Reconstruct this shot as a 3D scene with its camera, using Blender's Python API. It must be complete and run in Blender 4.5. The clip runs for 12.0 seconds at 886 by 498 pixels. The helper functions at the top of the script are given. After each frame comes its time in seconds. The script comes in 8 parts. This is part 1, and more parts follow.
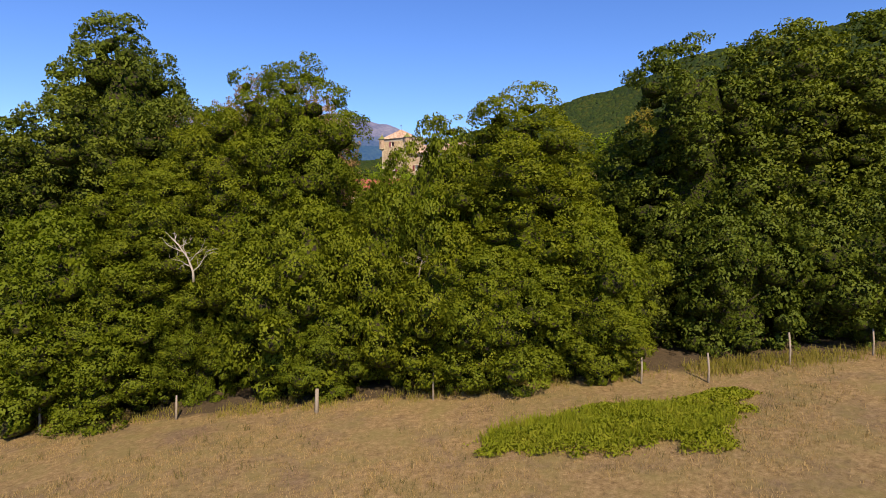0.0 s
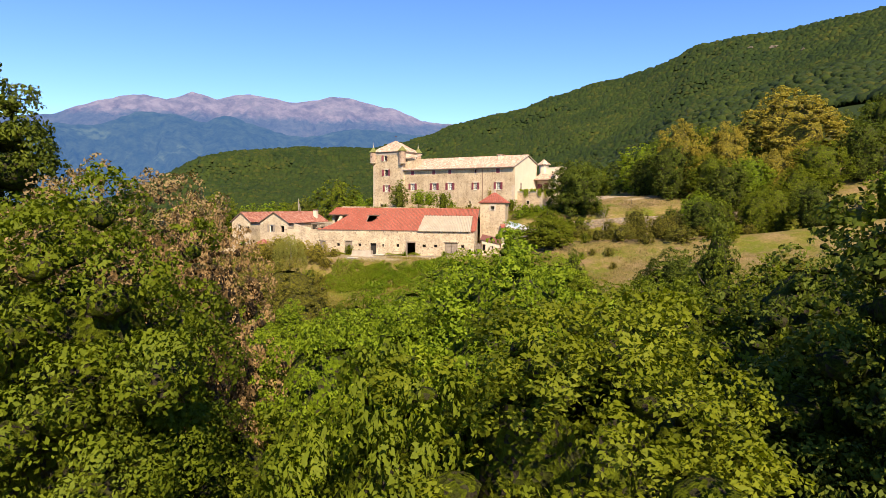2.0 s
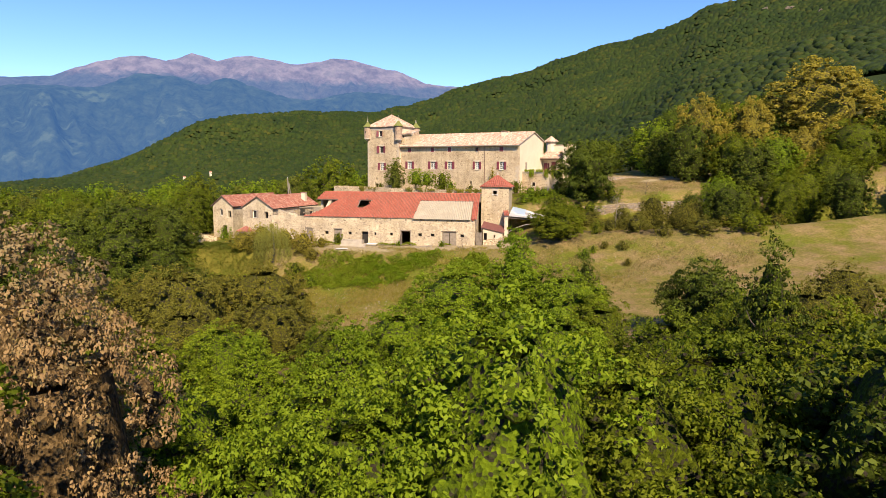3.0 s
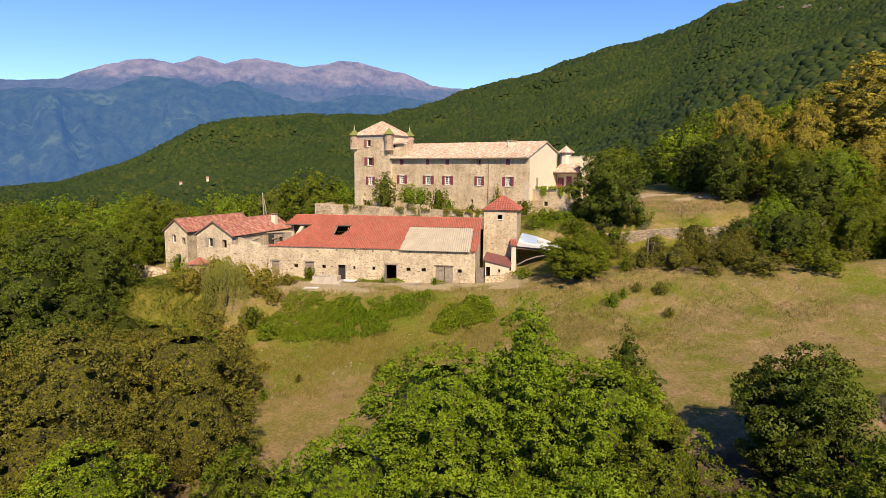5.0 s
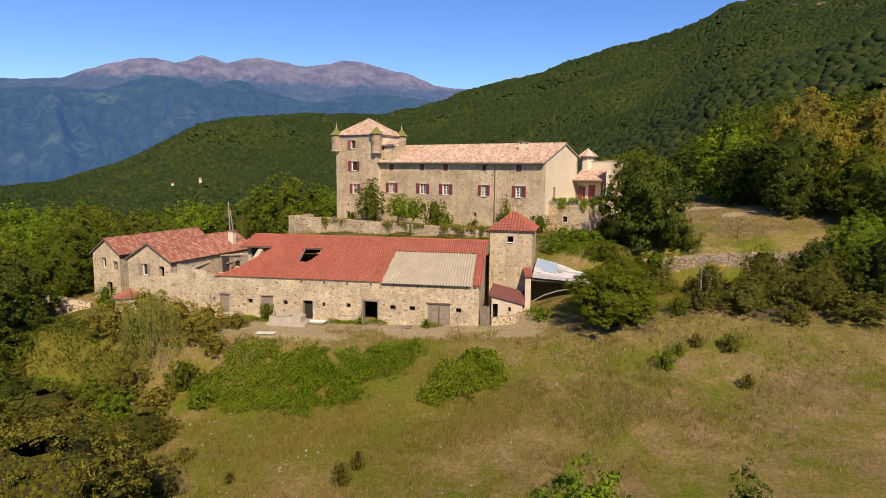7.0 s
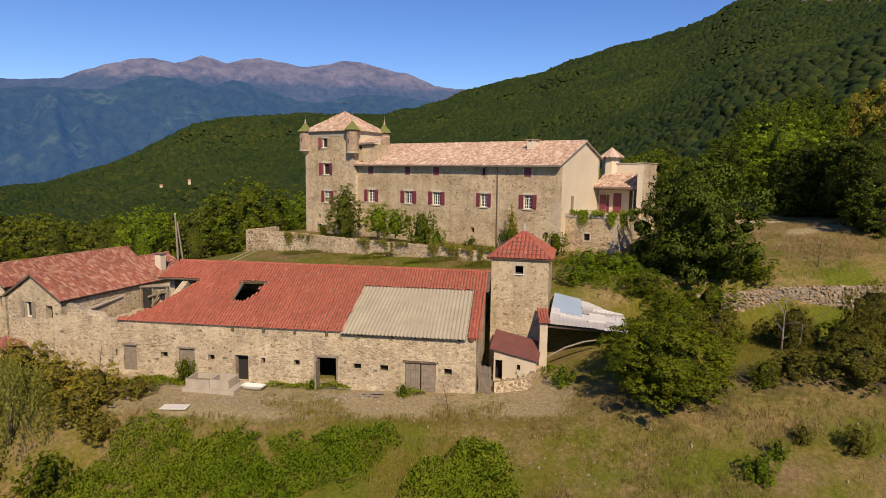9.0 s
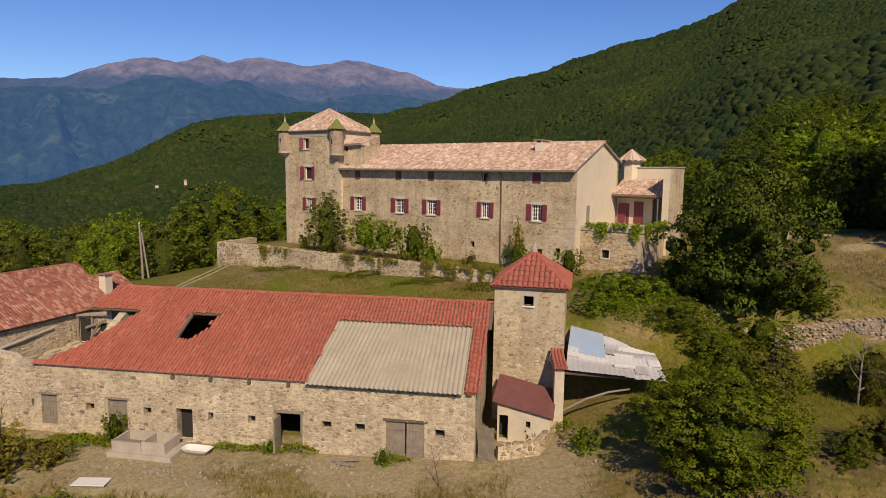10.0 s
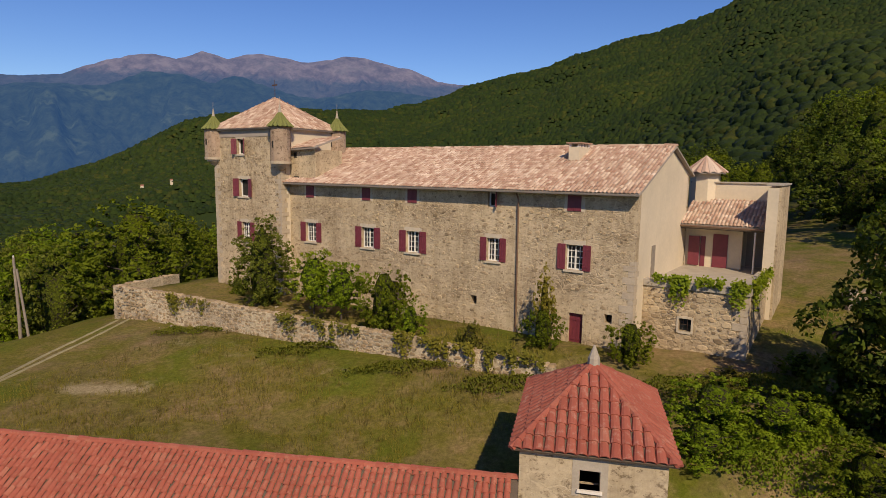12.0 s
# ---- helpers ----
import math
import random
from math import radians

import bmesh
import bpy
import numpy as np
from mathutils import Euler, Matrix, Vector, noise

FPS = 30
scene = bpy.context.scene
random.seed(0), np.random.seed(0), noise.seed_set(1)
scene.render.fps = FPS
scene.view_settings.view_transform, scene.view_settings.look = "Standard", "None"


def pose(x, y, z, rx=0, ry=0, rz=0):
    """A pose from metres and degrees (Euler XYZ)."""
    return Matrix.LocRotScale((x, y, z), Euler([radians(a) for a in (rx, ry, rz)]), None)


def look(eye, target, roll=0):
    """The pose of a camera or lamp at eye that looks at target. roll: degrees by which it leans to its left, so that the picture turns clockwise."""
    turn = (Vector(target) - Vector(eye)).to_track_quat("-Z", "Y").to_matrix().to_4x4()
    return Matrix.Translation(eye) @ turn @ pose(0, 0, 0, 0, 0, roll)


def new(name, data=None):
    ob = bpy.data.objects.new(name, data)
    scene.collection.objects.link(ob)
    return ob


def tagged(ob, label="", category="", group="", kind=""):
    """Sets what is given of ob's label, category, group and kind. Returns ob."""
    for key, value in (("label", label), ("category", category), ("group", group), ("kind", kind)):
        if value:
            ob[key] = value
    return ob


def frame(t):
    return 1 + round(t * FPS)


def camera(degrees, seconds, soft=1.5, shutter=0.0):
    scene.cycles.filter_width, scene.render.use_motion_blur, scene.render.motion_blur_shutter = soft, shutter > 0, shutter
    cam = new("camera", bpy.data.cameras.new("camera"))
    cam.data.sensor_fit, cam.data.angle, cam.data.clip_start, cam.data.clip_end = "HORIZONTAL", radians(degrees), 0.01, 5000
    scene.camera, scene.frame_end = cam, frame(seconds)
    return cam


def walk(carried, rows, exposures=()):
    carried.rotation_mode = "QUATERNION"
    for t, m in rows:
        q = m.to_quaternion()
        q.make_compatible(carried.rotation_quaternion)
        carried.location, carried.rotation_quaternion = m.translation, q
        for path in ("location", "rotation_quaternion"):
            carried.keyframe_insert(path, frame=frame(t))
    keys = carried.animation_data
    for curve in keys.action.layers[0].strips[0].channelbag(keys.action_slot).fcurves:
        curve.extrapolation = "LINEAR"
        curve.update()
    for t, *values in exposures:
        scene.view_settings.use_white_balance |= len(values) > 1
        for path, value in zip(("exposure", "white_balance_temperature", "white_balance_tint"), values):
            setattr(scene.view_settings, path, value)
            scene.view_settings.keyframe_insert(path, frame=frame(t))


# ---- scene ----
cam = camera(71.7, 12.0, soft=0.75)
PATH = [
    (0, (1.45, -2.3, 7.5), (1.416, -0.302, 7.415), -0.05),
    (0.5, (1.6, 3.8, 9.5), (1.562, 5.798, 9.416), 0.0),
    (1, (1.8, 9.39, 11.8), (1.757, 11.388, 11.716), 0.1),
    (1.5, (1.85, 14.85, 14.66), (1.805, 16.848, 14.578), 0.35),
    (2, (2.094, 19.684, 17.079), (2.045, 21.678, 16.943), 0.49),
    (2.5, (2.406, 24.231, 18.803), (2.352, 26.22, 18.602), 0.56),
    (3, (2.746, 28.449, 20.311), (2.687, 30.432, 20.059), 0.63),
    (5, (3.885, 45.809, 22.659), (3.803, 47.792, 22.413), 0.6),
    (5.5, (3.91, 50.094, 22.945), (3.826, 52.077, 22.701), 0.7),
    (6, (3.979, 54.487, 23.231), (3.892, 56.47, 22.985), 0.8),
    (6.5, (3.862, 58.837, 23.609), (3.775, 60.82, 23.359), 0.8),
    (7, (3.901, 63.185, 23.662), (3.811, 65.168, 23.417), 0.8),
    (9, (4.3, 79.904, 24.173), (4.208, 81.887, 23.93), 0.8),
    (9.5, (4.377, 84.153, 24.358), (4.282, 86.136, 24.116), 0.8),
    (10, (4.497, 88.751, 24.778), (4.398, 90.734, 24.533), 0.8),
    (10.5, (4.492, 93.494, 25.031), (4.393, 95.476, 24.789), 0.8),
    (11, (4.483, 98.436, 25.281), (4.383, 100.419, 25.041), 0.8),
    (11.5, (4.443, 103.499, 25.709), (4.342, 105.481, 25.465), 0.9),
    (12, (4.359, 108.585, 26.211), (4.258, 110.567, 25.956), 0.8),
]
walk(cam, [(t, look(eye, target, roll)) for t, eye, target, roll in PATH],
     exposures=[(0, 0.36), (0.5, 0.58), (1, 0.68), (2, 0.72), (3, 0.65), (5, 0.50), (6.5, 0.22), (9, -0.13), (12, -0.40)])

# ---------------------------------------------------------------- world and sun
SUN_DIR = Vector((0.26, -0.965, 0.82)).normalized()
world = bpy.data.worlds.new("sky")
scene.world = world
world.use_nodes = True
_wn = world.node_tree.nodes
_sky = _wn.new("ShaderNodeTexSky")
_sky.sky_type = "NISHITA"
_sky.sun_disc = False
_sky.sun_elevation = math.asin(SUN_DIR.z)
_sky.sun_rotation = math.atan2(SUN_DIR.x, SUN_DIR.y)
_sky.altitude = 400
_sky.air_density, _sky.dust_density, _sky.ozone_density = 1.0, 0.0, 5.0
_wn["Background"].inputs["Strength"].default_value = 0.137
_sat = _wn.new("ShaderNodeHueSaturation")
_sat.inputs["Saturation"].default_value = 1.17
_sat.inputs["Hue"].default_value = 0.516
world.node_tree.links.new(_sky.outputs["Color"], _sat.inputs["Color"])
world.node_tree.links.new(_sat.outputs["Color"], _wn["Background"].inputs["Color"])
sun_data = bpy.data.lights.new("sun", "SUN")
sun_data.energy, sun_data.angle, sun_data.color = 6.05, radians(0.5), (1.0, 0.815, 0.590)
sun = new("sun", sun_data)
sun.matrix_world = Matrix.Translation((60, -60, 120)) @ SUN_DIR.to_track_quat("Z", "Y").to_matrix().to_4x4()


# ---------------------------------------------------------------- materials
def material(name):
    m = bpy.data.materials.new(name)
    m.use_nodes = True
    nt = m.node_tree
    return m, nt, nt.nodes["Principled BSDF"]


def node(nt, kind, **values):
    n = nt.nodes.new(kind)
    for key, value in values.items():
        n.inputs[key.replace("_", " ")].default_value = value
    return n


def ramp(nt, fac, stops, mode="LINEAR"):
    n = nt.nodes.new("ShaderNodeValToRGB")
    n.color_ramp.interpolation = mode
    el = n.color_ramp.elements
    while len(el) < len(stops):
        el.new(0.5)
    for e, (p, c) in zip(el, stops):
        e.position, e.color = p, (*c, 1)
    nt.links.new(fac, n.inputs["Fac"])
    return n.outputs["Color"]


def mixed(nt, fac, a, b, blend="MIX"):
    n = nt.nodes.new("ShaderNodeMix")
    n.data_type, n.blend_type = "RGBA", blend
    for key, value in ((0, fac), (6, a), (7, b)):
        if isinstance(value, (int, float)):
            n.inputs[key].default_value = value
        elif isinstance(value, tuple):
            n.inputs[key].default_value = (*value, 1)
        else:
            nt.links.new(value, n.inputs[key])
    return n.outputs[2]


def coords(nt, scale=(1, 1, 1), kind="Object"):
    t = nt.nodes.new("ShaderNodeTexCoord")
    m = nt.nodes.new("ShaderNodeMapping")
    m.inputs["Scale"].default_value = scale
    nt.links.new(t.outputs[kind], m.inputs["Vector"])
    return m.outputs["Vector"]


def world_coords(nt, scale=(1, 1, 1)):
    g = nt.nodes.new("ShaderNodeNewGeometry")
    m = nt.nodes.new("ShaderNodeMapping")
    m.inputs["Scale"].default_value = scale
    nt.links.new(g.outputs["Position"], m.inputs["Vector"])
    return m.outputs["Vector"]


def noisy(nt, vec, scale, detail=5.0, rough=0.6):
    n = node(nt, "ShaderNodeTexNoise", Scale=scale, Detail=detail, Roughness=rough)
    nt.links.new(vec, n.inputs["Vector"])
    return n.outputs["Fac"]


def bumped(nt, bsdf, height, strength=0.5, distance=0.03):
    b = node(nt, "ShaderNodeBump", Strength=strength, Distance=distance)
    nt.links.new(height, b.inputs["Height"])
    nt.links.new(b.outputs["Normal"], bsdf.inputs["Normal"])


def random_value(nt, island=True):
    if island:
        return nt.nodes.new("ShaderNodeNewGeometry").outputs["Random Per Island"]
    return nt.nodes.new("ShaderNodeObjectInfo").outputs["Random"]


def plain(name, colour, rough=0.7, metal=0.0, vary=0.25, scale=3.0, bump=0.2):
    """A painted, wooden or metal surface with two scales of wear."""
    m, nt, b = material(name)
    v = world_coords(nt)
    big, fine = noisy(nt, v, scale), noisy(nt, v, scale * 9, 4, 0.7)
    dark = tuple(c * (1 - vary) for c in colour)
    light = tuple(min(1, c * (1 + vary)) for c in colour)
    c = ramp(nt, big, [(0.3, dark), (0.7, light)])
    c = mixed(nt, 0.35, c, ramp(nt, fine, [(0.35, dark), (0.65, light)]))
    nt.links.new(c, b.inputs["Base Color"])
    b.inputs["Roughness"].default_value, b.inputs["Metallic"].default_value = rough, metal
    bumped(nt, b, fine, bump, 0.01)
    return m


def masonry(name, stone_a, stone_b, mortar, size=0.32, cover=0.5, relief=0.6):
    """Rubble walling: stones of mixed size and tone in mortar that partly smears over them."""
    m, nt, b = material(name)
    v = coords(nt, (1, 1, 1.25))
    wob = node(nt, "ShaderNodeTexNoise", Scale=1.7, Detail=4.0)
    nt.links.new(v, wob.inputs["Vector"])
    vv = mixed(nt, 0.17, v, wob.outputs["Color"])
    def cells(scale):
        cell, edge = nt.nodes.new("ShaderNodeTexVoronoi"), nt.nodes.new("ShaderNodeTexVoronoi")
        edge.feature = "DISTANCE_TO_EDGE"
        for n in (cell, edge):
            n.inputs["Scale"].default_value = scale
            nt.links.new(vv, n.inputs["Vector"])
        return cell.outputs["Color"], edge.outputs["Distance"]
    big_tone, big_edge = cells(0.62 / size)
    small_tone, small_edge = cells(1.35 / size)
    which = ramp(nt, noisy(nt, v, 0.9, 3, 0.6), [(0.46, (0, 0, 0)), (0.54, (1, 1, 1))])
    cell, edge = mixed(nt, which, big_tone, small_tone), mixed(nt, which, big_edge, small_edge)
    joint = ramp(nt, edge, [(0.02, (0, 0, 0)), (0.11, (1, 1, 1))])
    smear = ramp(nt, noisy(nt, v, 0.33, 7, 0.72), [(0.40 + 0.2 * (cover - 0.5), (1, 1, 1)), (0.62 + 0.2 * (cover - 0.5), (0.10, 0.10, 0.10))])
    grain = noisy(nt, v, 14, 6, 0.7)
    tone = ramp(nt, cell, [(0.08, tuple(c * 0.42 for c in stone_a)), (0.3, stone_a), (0.6, stone_b), (0.95, tuple(c * 0.62 for c in stone_a))])
    tone = mixed(nt, 0.4, tone, ramp(nt, grain, [(0.3, tuple(c * 0.6 for c in stone_a)), (0.7, stone_b)]))
    mort = ramp(nt, noisy(nt, v, 2.3, 7, 0.75), [(0.3, tuple(c * 0.72 for c in mortar)), (0.7, tuple(min(1, c * 1.06) for c in mortar))])
    n = nt.nodes.new("ShaderNodeMath")
    n.operation = "MULTIPLY"
    nt.links.new(joint, n.inputs[0])
    nt.links.new(smear, n.inputs[1])
    c = mixed(nt, n.outputs[0], mort, tone)
    pits = ramp(nt, noisy(nt, v, 4.2, 4, 0.8), [(0.36, (0.24, 0.19, 0.14)), (0.46, (1, 1, 1))])
    c = mixed(nt, 0.72, c, pits, "MULTIPLY")
    stain = ramp(nt, noisy(nt, v, 0.23, 6, 0.7), [(0.35, (0.70, 0.68, 0.64)), (0.6, (1, 1, 1))])
    c = mixed(nt, 0.8, c, stain, "MULTIPLY")
    runs = ramp(nt, noisy(nt, coords(nt, (1.6, 1.6, 0.12)), 1.0, 5, 0.7), [(0.36, (0.66, 0.63, 0.58)), (0.52, (1, 1, 1))])
    c = mixed(nt, 0.55, c, runs, "MULTIPLY")
    nt.links.new(c, b.inputs["Base Color"])
    b.inputs["Roughness"].default_value = 0.92
    h = mixed(nt, 0.35, n.outputs[0], grain)
    bumped(nt, b, h, relief, 0.06)
    return m


def tiles(name, tones, weather, island=True, lichen=0.35):
    m, nt, b = material(name)
    r = random_value(nt, island)
    steps = [(i / max(1, len(tones) - 1), t) for i, t in enumerate(tones)]
    c = ramp(nt, r, steps)
    v = world_coords(nt)
    spots = ramp(nt, noisy(nt, v, 5.5, 6, 0.75), [(0.52, (0, 0, 0)), (0.68, (lichen,) * 3)])
    c = mixed(nt, spots, c, weather)
    big = ramp(nt, noisy(nt, v, 0.5, 4), [(0.3, (0.78, 0.76, 0.74)), (0.65, (1, 1, 1))])
    c = mixed(nt, 0.8, c, big, "MULTIPLY")
    nt.links.new(c, b.inputs["Base Color"])
    b.inputs["Roughness"].default_value = 0.88
    bumped(nt, b, noisy(nt, v, 22, 4, 0.7), 0.3, 0.01)
    return m


def leaves(name, tones, glow=0.38):
    """Leaf surface: light comes through as well as off it."""
    m, nt, b = material(name)
    r = mixed(nt, 0.5, random_value(nt), ramp(nt, noisy(nt, coords(nt), 0.8, 3, 0.6), [(0.32, (0, 0, 0)), (0.68, (1, 1, 1))]))
    o = random_value(nt, False)
    c = ramp(nt, r, [(i / max(1, len(tones) - 1), t) for i, t in enumerate(tones)])
    c = mixed(nt, 0.55, c, ramp(nt, o, [(0.0, (0.72, 0.80, 0.75)), (0.5, (1.0, 1.0, 1.0)), (1.0, (1.25, 1.12, 0.95))]), "MULTIPLY")
    nt.links.new(c, b.inputs["Base Color"])
    b.inputs["Roughness"].default_value = 0.65
    b.inputs["Specular IOR Level"].default_value = 0.15
    tr = nt.nodes.new("ShaderNodeBsdfTranslucent")
    nt.links.new(mixed(nt, 1.0, c, (1.15, 1.2, 0.55), "MULTIPLY"), tr.inputs["Color"])
    mx = nt.nodes.new("ShaderNodeMixShader")
    mx.inputs[0].default_value = glow
    nt.links.new(b.outputs[0], mx.inputs[1])
    nt.links.new(tr.outputs[0], mx.inputs[2])
    nt.links.new(mx.outputs[0], nt.nodes["Material Output"].inputs["Surface"])
    return m


def far_leaves(name, tones):
    m, nt, b = material(name)
    v = world_coords(nt)
    c = ramp(nt, random_value(nt), [(i / (len(tones) - 1), t) for i, t in enumerate(tones)])
    fine = noisy(nt, v, 1.1, 6, 0.75)
    c = mixed(nt, 0.75, c, ramp(nt, fine, [(0.3, (0.52, 0.54, 0.52)), (0.7, (1.25, 1.25, 1.15))]), "MULTIPLY")
    wide = ramp(nt, noisy(nt, v, 0.012, 4, 0.6), [(0.38, (0.62, 0.72, 0.74)), (0.64, (1.15, 1.05, 0.82))])
    c = mixed(nt, 0.8, c, wide, "MULTIPLY")
    nt.links.new(c, b.inputs["Base Color"])
    b.inputs["Roughness"].default_value = 0.8
    b.inputs["Specular IOR Level"].default_value = 0.15
    bumped(nt, b, fine, 0.8, 0.5)
    return m


def inner_foliage_shade(name, tones):
    """The inside of a crown: twigs and leaf tones darkened to paint in its shade, mottled."""
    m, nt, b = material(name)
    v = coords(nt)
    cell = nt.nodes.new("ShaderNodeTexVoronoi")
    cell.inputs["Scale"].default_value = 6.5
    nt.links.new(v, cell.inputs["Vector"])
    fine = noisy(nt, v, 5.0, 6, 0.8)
    twig_shade = (0.045, 0.038, 0.026)
    c = ramp(nt, cell.outputs["Color"], [(0.15, twig_shade), (0.4, tuple(t * 0.68 for t in tones[0])), (0.85, tuple(t * 0.88 for t in tones[1]))])
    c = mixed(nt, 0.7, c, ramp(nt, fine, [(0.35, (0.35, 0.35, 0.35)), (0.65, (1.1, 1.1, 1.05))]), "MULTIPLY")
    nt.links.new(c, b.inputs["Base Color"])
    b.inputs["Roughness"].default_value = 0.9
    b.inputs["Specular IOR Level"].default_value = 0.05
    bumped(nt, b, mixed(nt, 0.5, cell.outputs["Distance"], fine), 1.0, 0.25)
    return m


MAT = {}
MAT["stone"] = masonry("rubble_stone", (0.29, 0.20, 0.112), (0.48, 0.365, 0.225), (0.645, 0.515, 0.335), 0.20, 0.10, 0.9)
MAT["barn_stone"] = masonry("barn_rubble", (0.24, 0.185, 0.125), (0.50, 0.40, 0.285), (0.66, 0.55, 0.375), 0.18, 0.22, 1.0)
MAT["dry_stone"] = masonry("dry_stone", (0.30, 0.25, 0.19), (0.47, 0.40, 0.31), (0.30, 0.25, 0.19), 0.27, 0.8, 0.9)
MAT["plaster"] = plain("lime_plaster", (0.60, 0.51, 0.37), 0.9, 0, 0.10, 0.6, 0.25)
MAT["dove_plaster"] = masonry("dovecote_render", (0.36, 0.28, 0.17), (0.46, 0.37, 0.24), (0.56, 0.455, 0.30), 0.24, 0.06, 0.4)
MAT["quoin"] = plain("dressed_stone", (0.44, 0.36, 0.26), 0.9, 0, 0.22, 1.2, 0.4)
MAT["turret_brick"] = masonry("turret_brick", (0.36, 0.24, 0.16), (0.48, 0.35, 0.25), (0.46, 0.35, 0.25), 0.16, 0.4, 0.4)
MAT["sill"] = plain("pale_sill_stone", (0.52, 0.44, 0.32), 0.85, 0, 0.15, 2.0)
MAT["shutter"] = plain("oxblood_paint", (0.16, 0.028, 0.040), 0.55, 0, 0.2, 4.0)
MAT["frame"] = plain("white_window_paint", (0.72, 0.70, 0.64), 0.5, 0, 0.06, 4.0)
MAT["wood"] = plain("weathered_boards", (0.22, 0.178, 0.132), 0.85, 0, 0.35, 2.5, 0.5)
MAT["dark_wood"] = plain("dark_beam", (0.11, 0.08, 0.055), 0.85, 0, 0.3, 3.0, 0.4)
MAT["grey_wood"] = plain("grey_post_wood", (0.24, 0.20, 0.155), 0.9, 0, 0.25, 4.0, 0.5)
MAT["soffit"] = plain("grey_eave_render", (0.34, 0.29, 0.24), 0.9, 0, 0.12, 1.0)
# Black for panels and slits: the shade of unlit insides put into colour.
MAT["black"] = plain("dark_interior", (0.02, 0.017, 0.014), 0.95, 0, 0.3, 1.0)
MAT["iron"] = plain("rusty_iron", (0.09, 0.055, 0.04), 0.7, 0.4, 0.4, 6.0)
MAT["pipe"] = plain("brown_drainpipe", (0.17, 0.10, 0.06), 0.5, 0.2, 0.2, 6.0)
MAT["cement"] = plain("old_cement", (0.37, 0.32, 0.25), 0.9, 0, 0.2, 1.5, 0.4)
MAT["white_cement"] = plain("whitewashed_render", (0.72, 0.66, 0.57), 0.85, 0, 0.12, 2.5)
MAT["fibre"] = plain("fibre_cement_sheet", (0.36, 0.31, 0.22), 0.85, 0, 0.16, 0.8, 0.25)
MAT["blue_sheet"] = plain("pale_blue_sheet", (0.36, 0.45, 0.56), 0.4, 0.1, 0.08, 1.0, 0.1)
MAT["rust_sheet"] = plain("rust_red_sheet", (0.16, 0.06, 0.05), 0.7, 0.1, 0.25, 1.4, 0.2)
MAT["enamel"] = plain("white_enamel", (0.66, 0.63, 0.56), 0.25, 0, 0.06, 3.0, 0.05)
MAT["bark"] = plain("oak_bark", (0.085, 0.066, 0.050), 0.95, 0, 0.4, 5.0, 0.8)
MAT["pale_bark"] = plain("bleached_dead_wood", (0.34, 0.30, 0.25), 0.9, 0, 0.25, 5.0, 0.5)
MAT["hill_rock"] = plain("hill_rock", (0.115, 0.092, 0.068), 0.95, 0, 0.35, 0.3, 0.6)
MAT["rock"] = plain("field_stone", (0.27, 0.225, 0.165), 0.9, 0, 0.3, 3.0, 0.6)
RED = [(0.29, 0.074, 0.044), (0.34, 0.090, 0.054), (0.31, 0.080, 0.047), (0.37, 0.104, 0.062), (0.30, 0.076, 0.045), (0.35, 0.095, 0.058), (0.32, 0.083, 0.050), (0.36, 0.10, 0.06), (0.31, 0.078, 0.046), (0.38, 0.13, 0.08)]
ROSE = [(0.32, 0.18, 0.12), (0.46, 0.30, 0.21), (0.60, 0.45, 0.335), (0.37, 0.21, 0.14), (0.51, 0.35, 0.25), (0.70, 0.56, 0.44)]
OLD = [(0.27, 0.075, 0.045), (0.34, 0.115, 0.07), (0.21, 0.065, 0.045), (0.46, 0.25, 0.17), (0.30, 0.09, 0.058)]
MAT["red_tile"] = tiles("red_roof_tile", RED, (0.45, 0.26, 0.17), True, 0.4)
MAT["red_tile_piece"] = tiles("red_roof_tile_piece", RED, (0.50, 0.34, 0.25), False, 0.45)
MAT["rose_tile"] = tiles("rose_roof_tile", ROSE, (0.62, 0.50, 0.40), True, 0.6)
MAT["rose_tile_piece"] = tiles("rose_roof_tile_piece", ROSE, (0.62, 0.50, 0.40), False, 0.6)
MAT["old_tile"] = tiles("old_roof_tile", OLD, (0.50, 0.38, 0.29), True, 0.5)
MAT["sheet"] = tiles("galvanised_sheets", [(0.60, 0.58, 0.56), (0.42, 0.41, 0.40), (0.68, 0.66, 0.63), (0.52, 0.50, 0.47), (0.35, 0.33, 0.31)], (0.30, 0.22, 0.16), False, 0.4)
MAT["moss_tile"] = tiles("mossy_tile", [(0.12, 0.15, 0.03), (0.17, 0.19, 0.04), (0.24, 0.20, 0.09)], (0.10, 0.13, 0.02), True, 0.8)
_OAK = [(0.086, 0.111, 0.007), (0.132, 0.164, 0.009), (0.164, 0.200, 0.011), (0.198, 0.226, 0.014)]
MAT["oak_leaf"] = leaves("oak_leaf", _OAK, 0.45)
_DARK = [(0.0546, 0.0764, 0.008), (0.0819, 0.1078, 0.01), (0.1113, 0.1392, 0.012), (0.147, 0.1686, 0.016)]
MAT["dark_leaf"] = leaves("holm_oak_leaf", _DARK, 0.28)
_BRIGHT = [(0.112, 0.170, 0.008), (0.165, 0.232, 0.010), (0.215, 0.285, 0.013), (0.265, 0.315, 0.018)]
MAT["bright_leaf"] = leaves("bright_leaf", _BRIGHT, 0.4)
_BROWN = [(0.17, 0.108, 0.045), (0.25, 0.165, 0.075), (0.32, 0.22, 0.105), (0.17, 0.16, 0.035)]
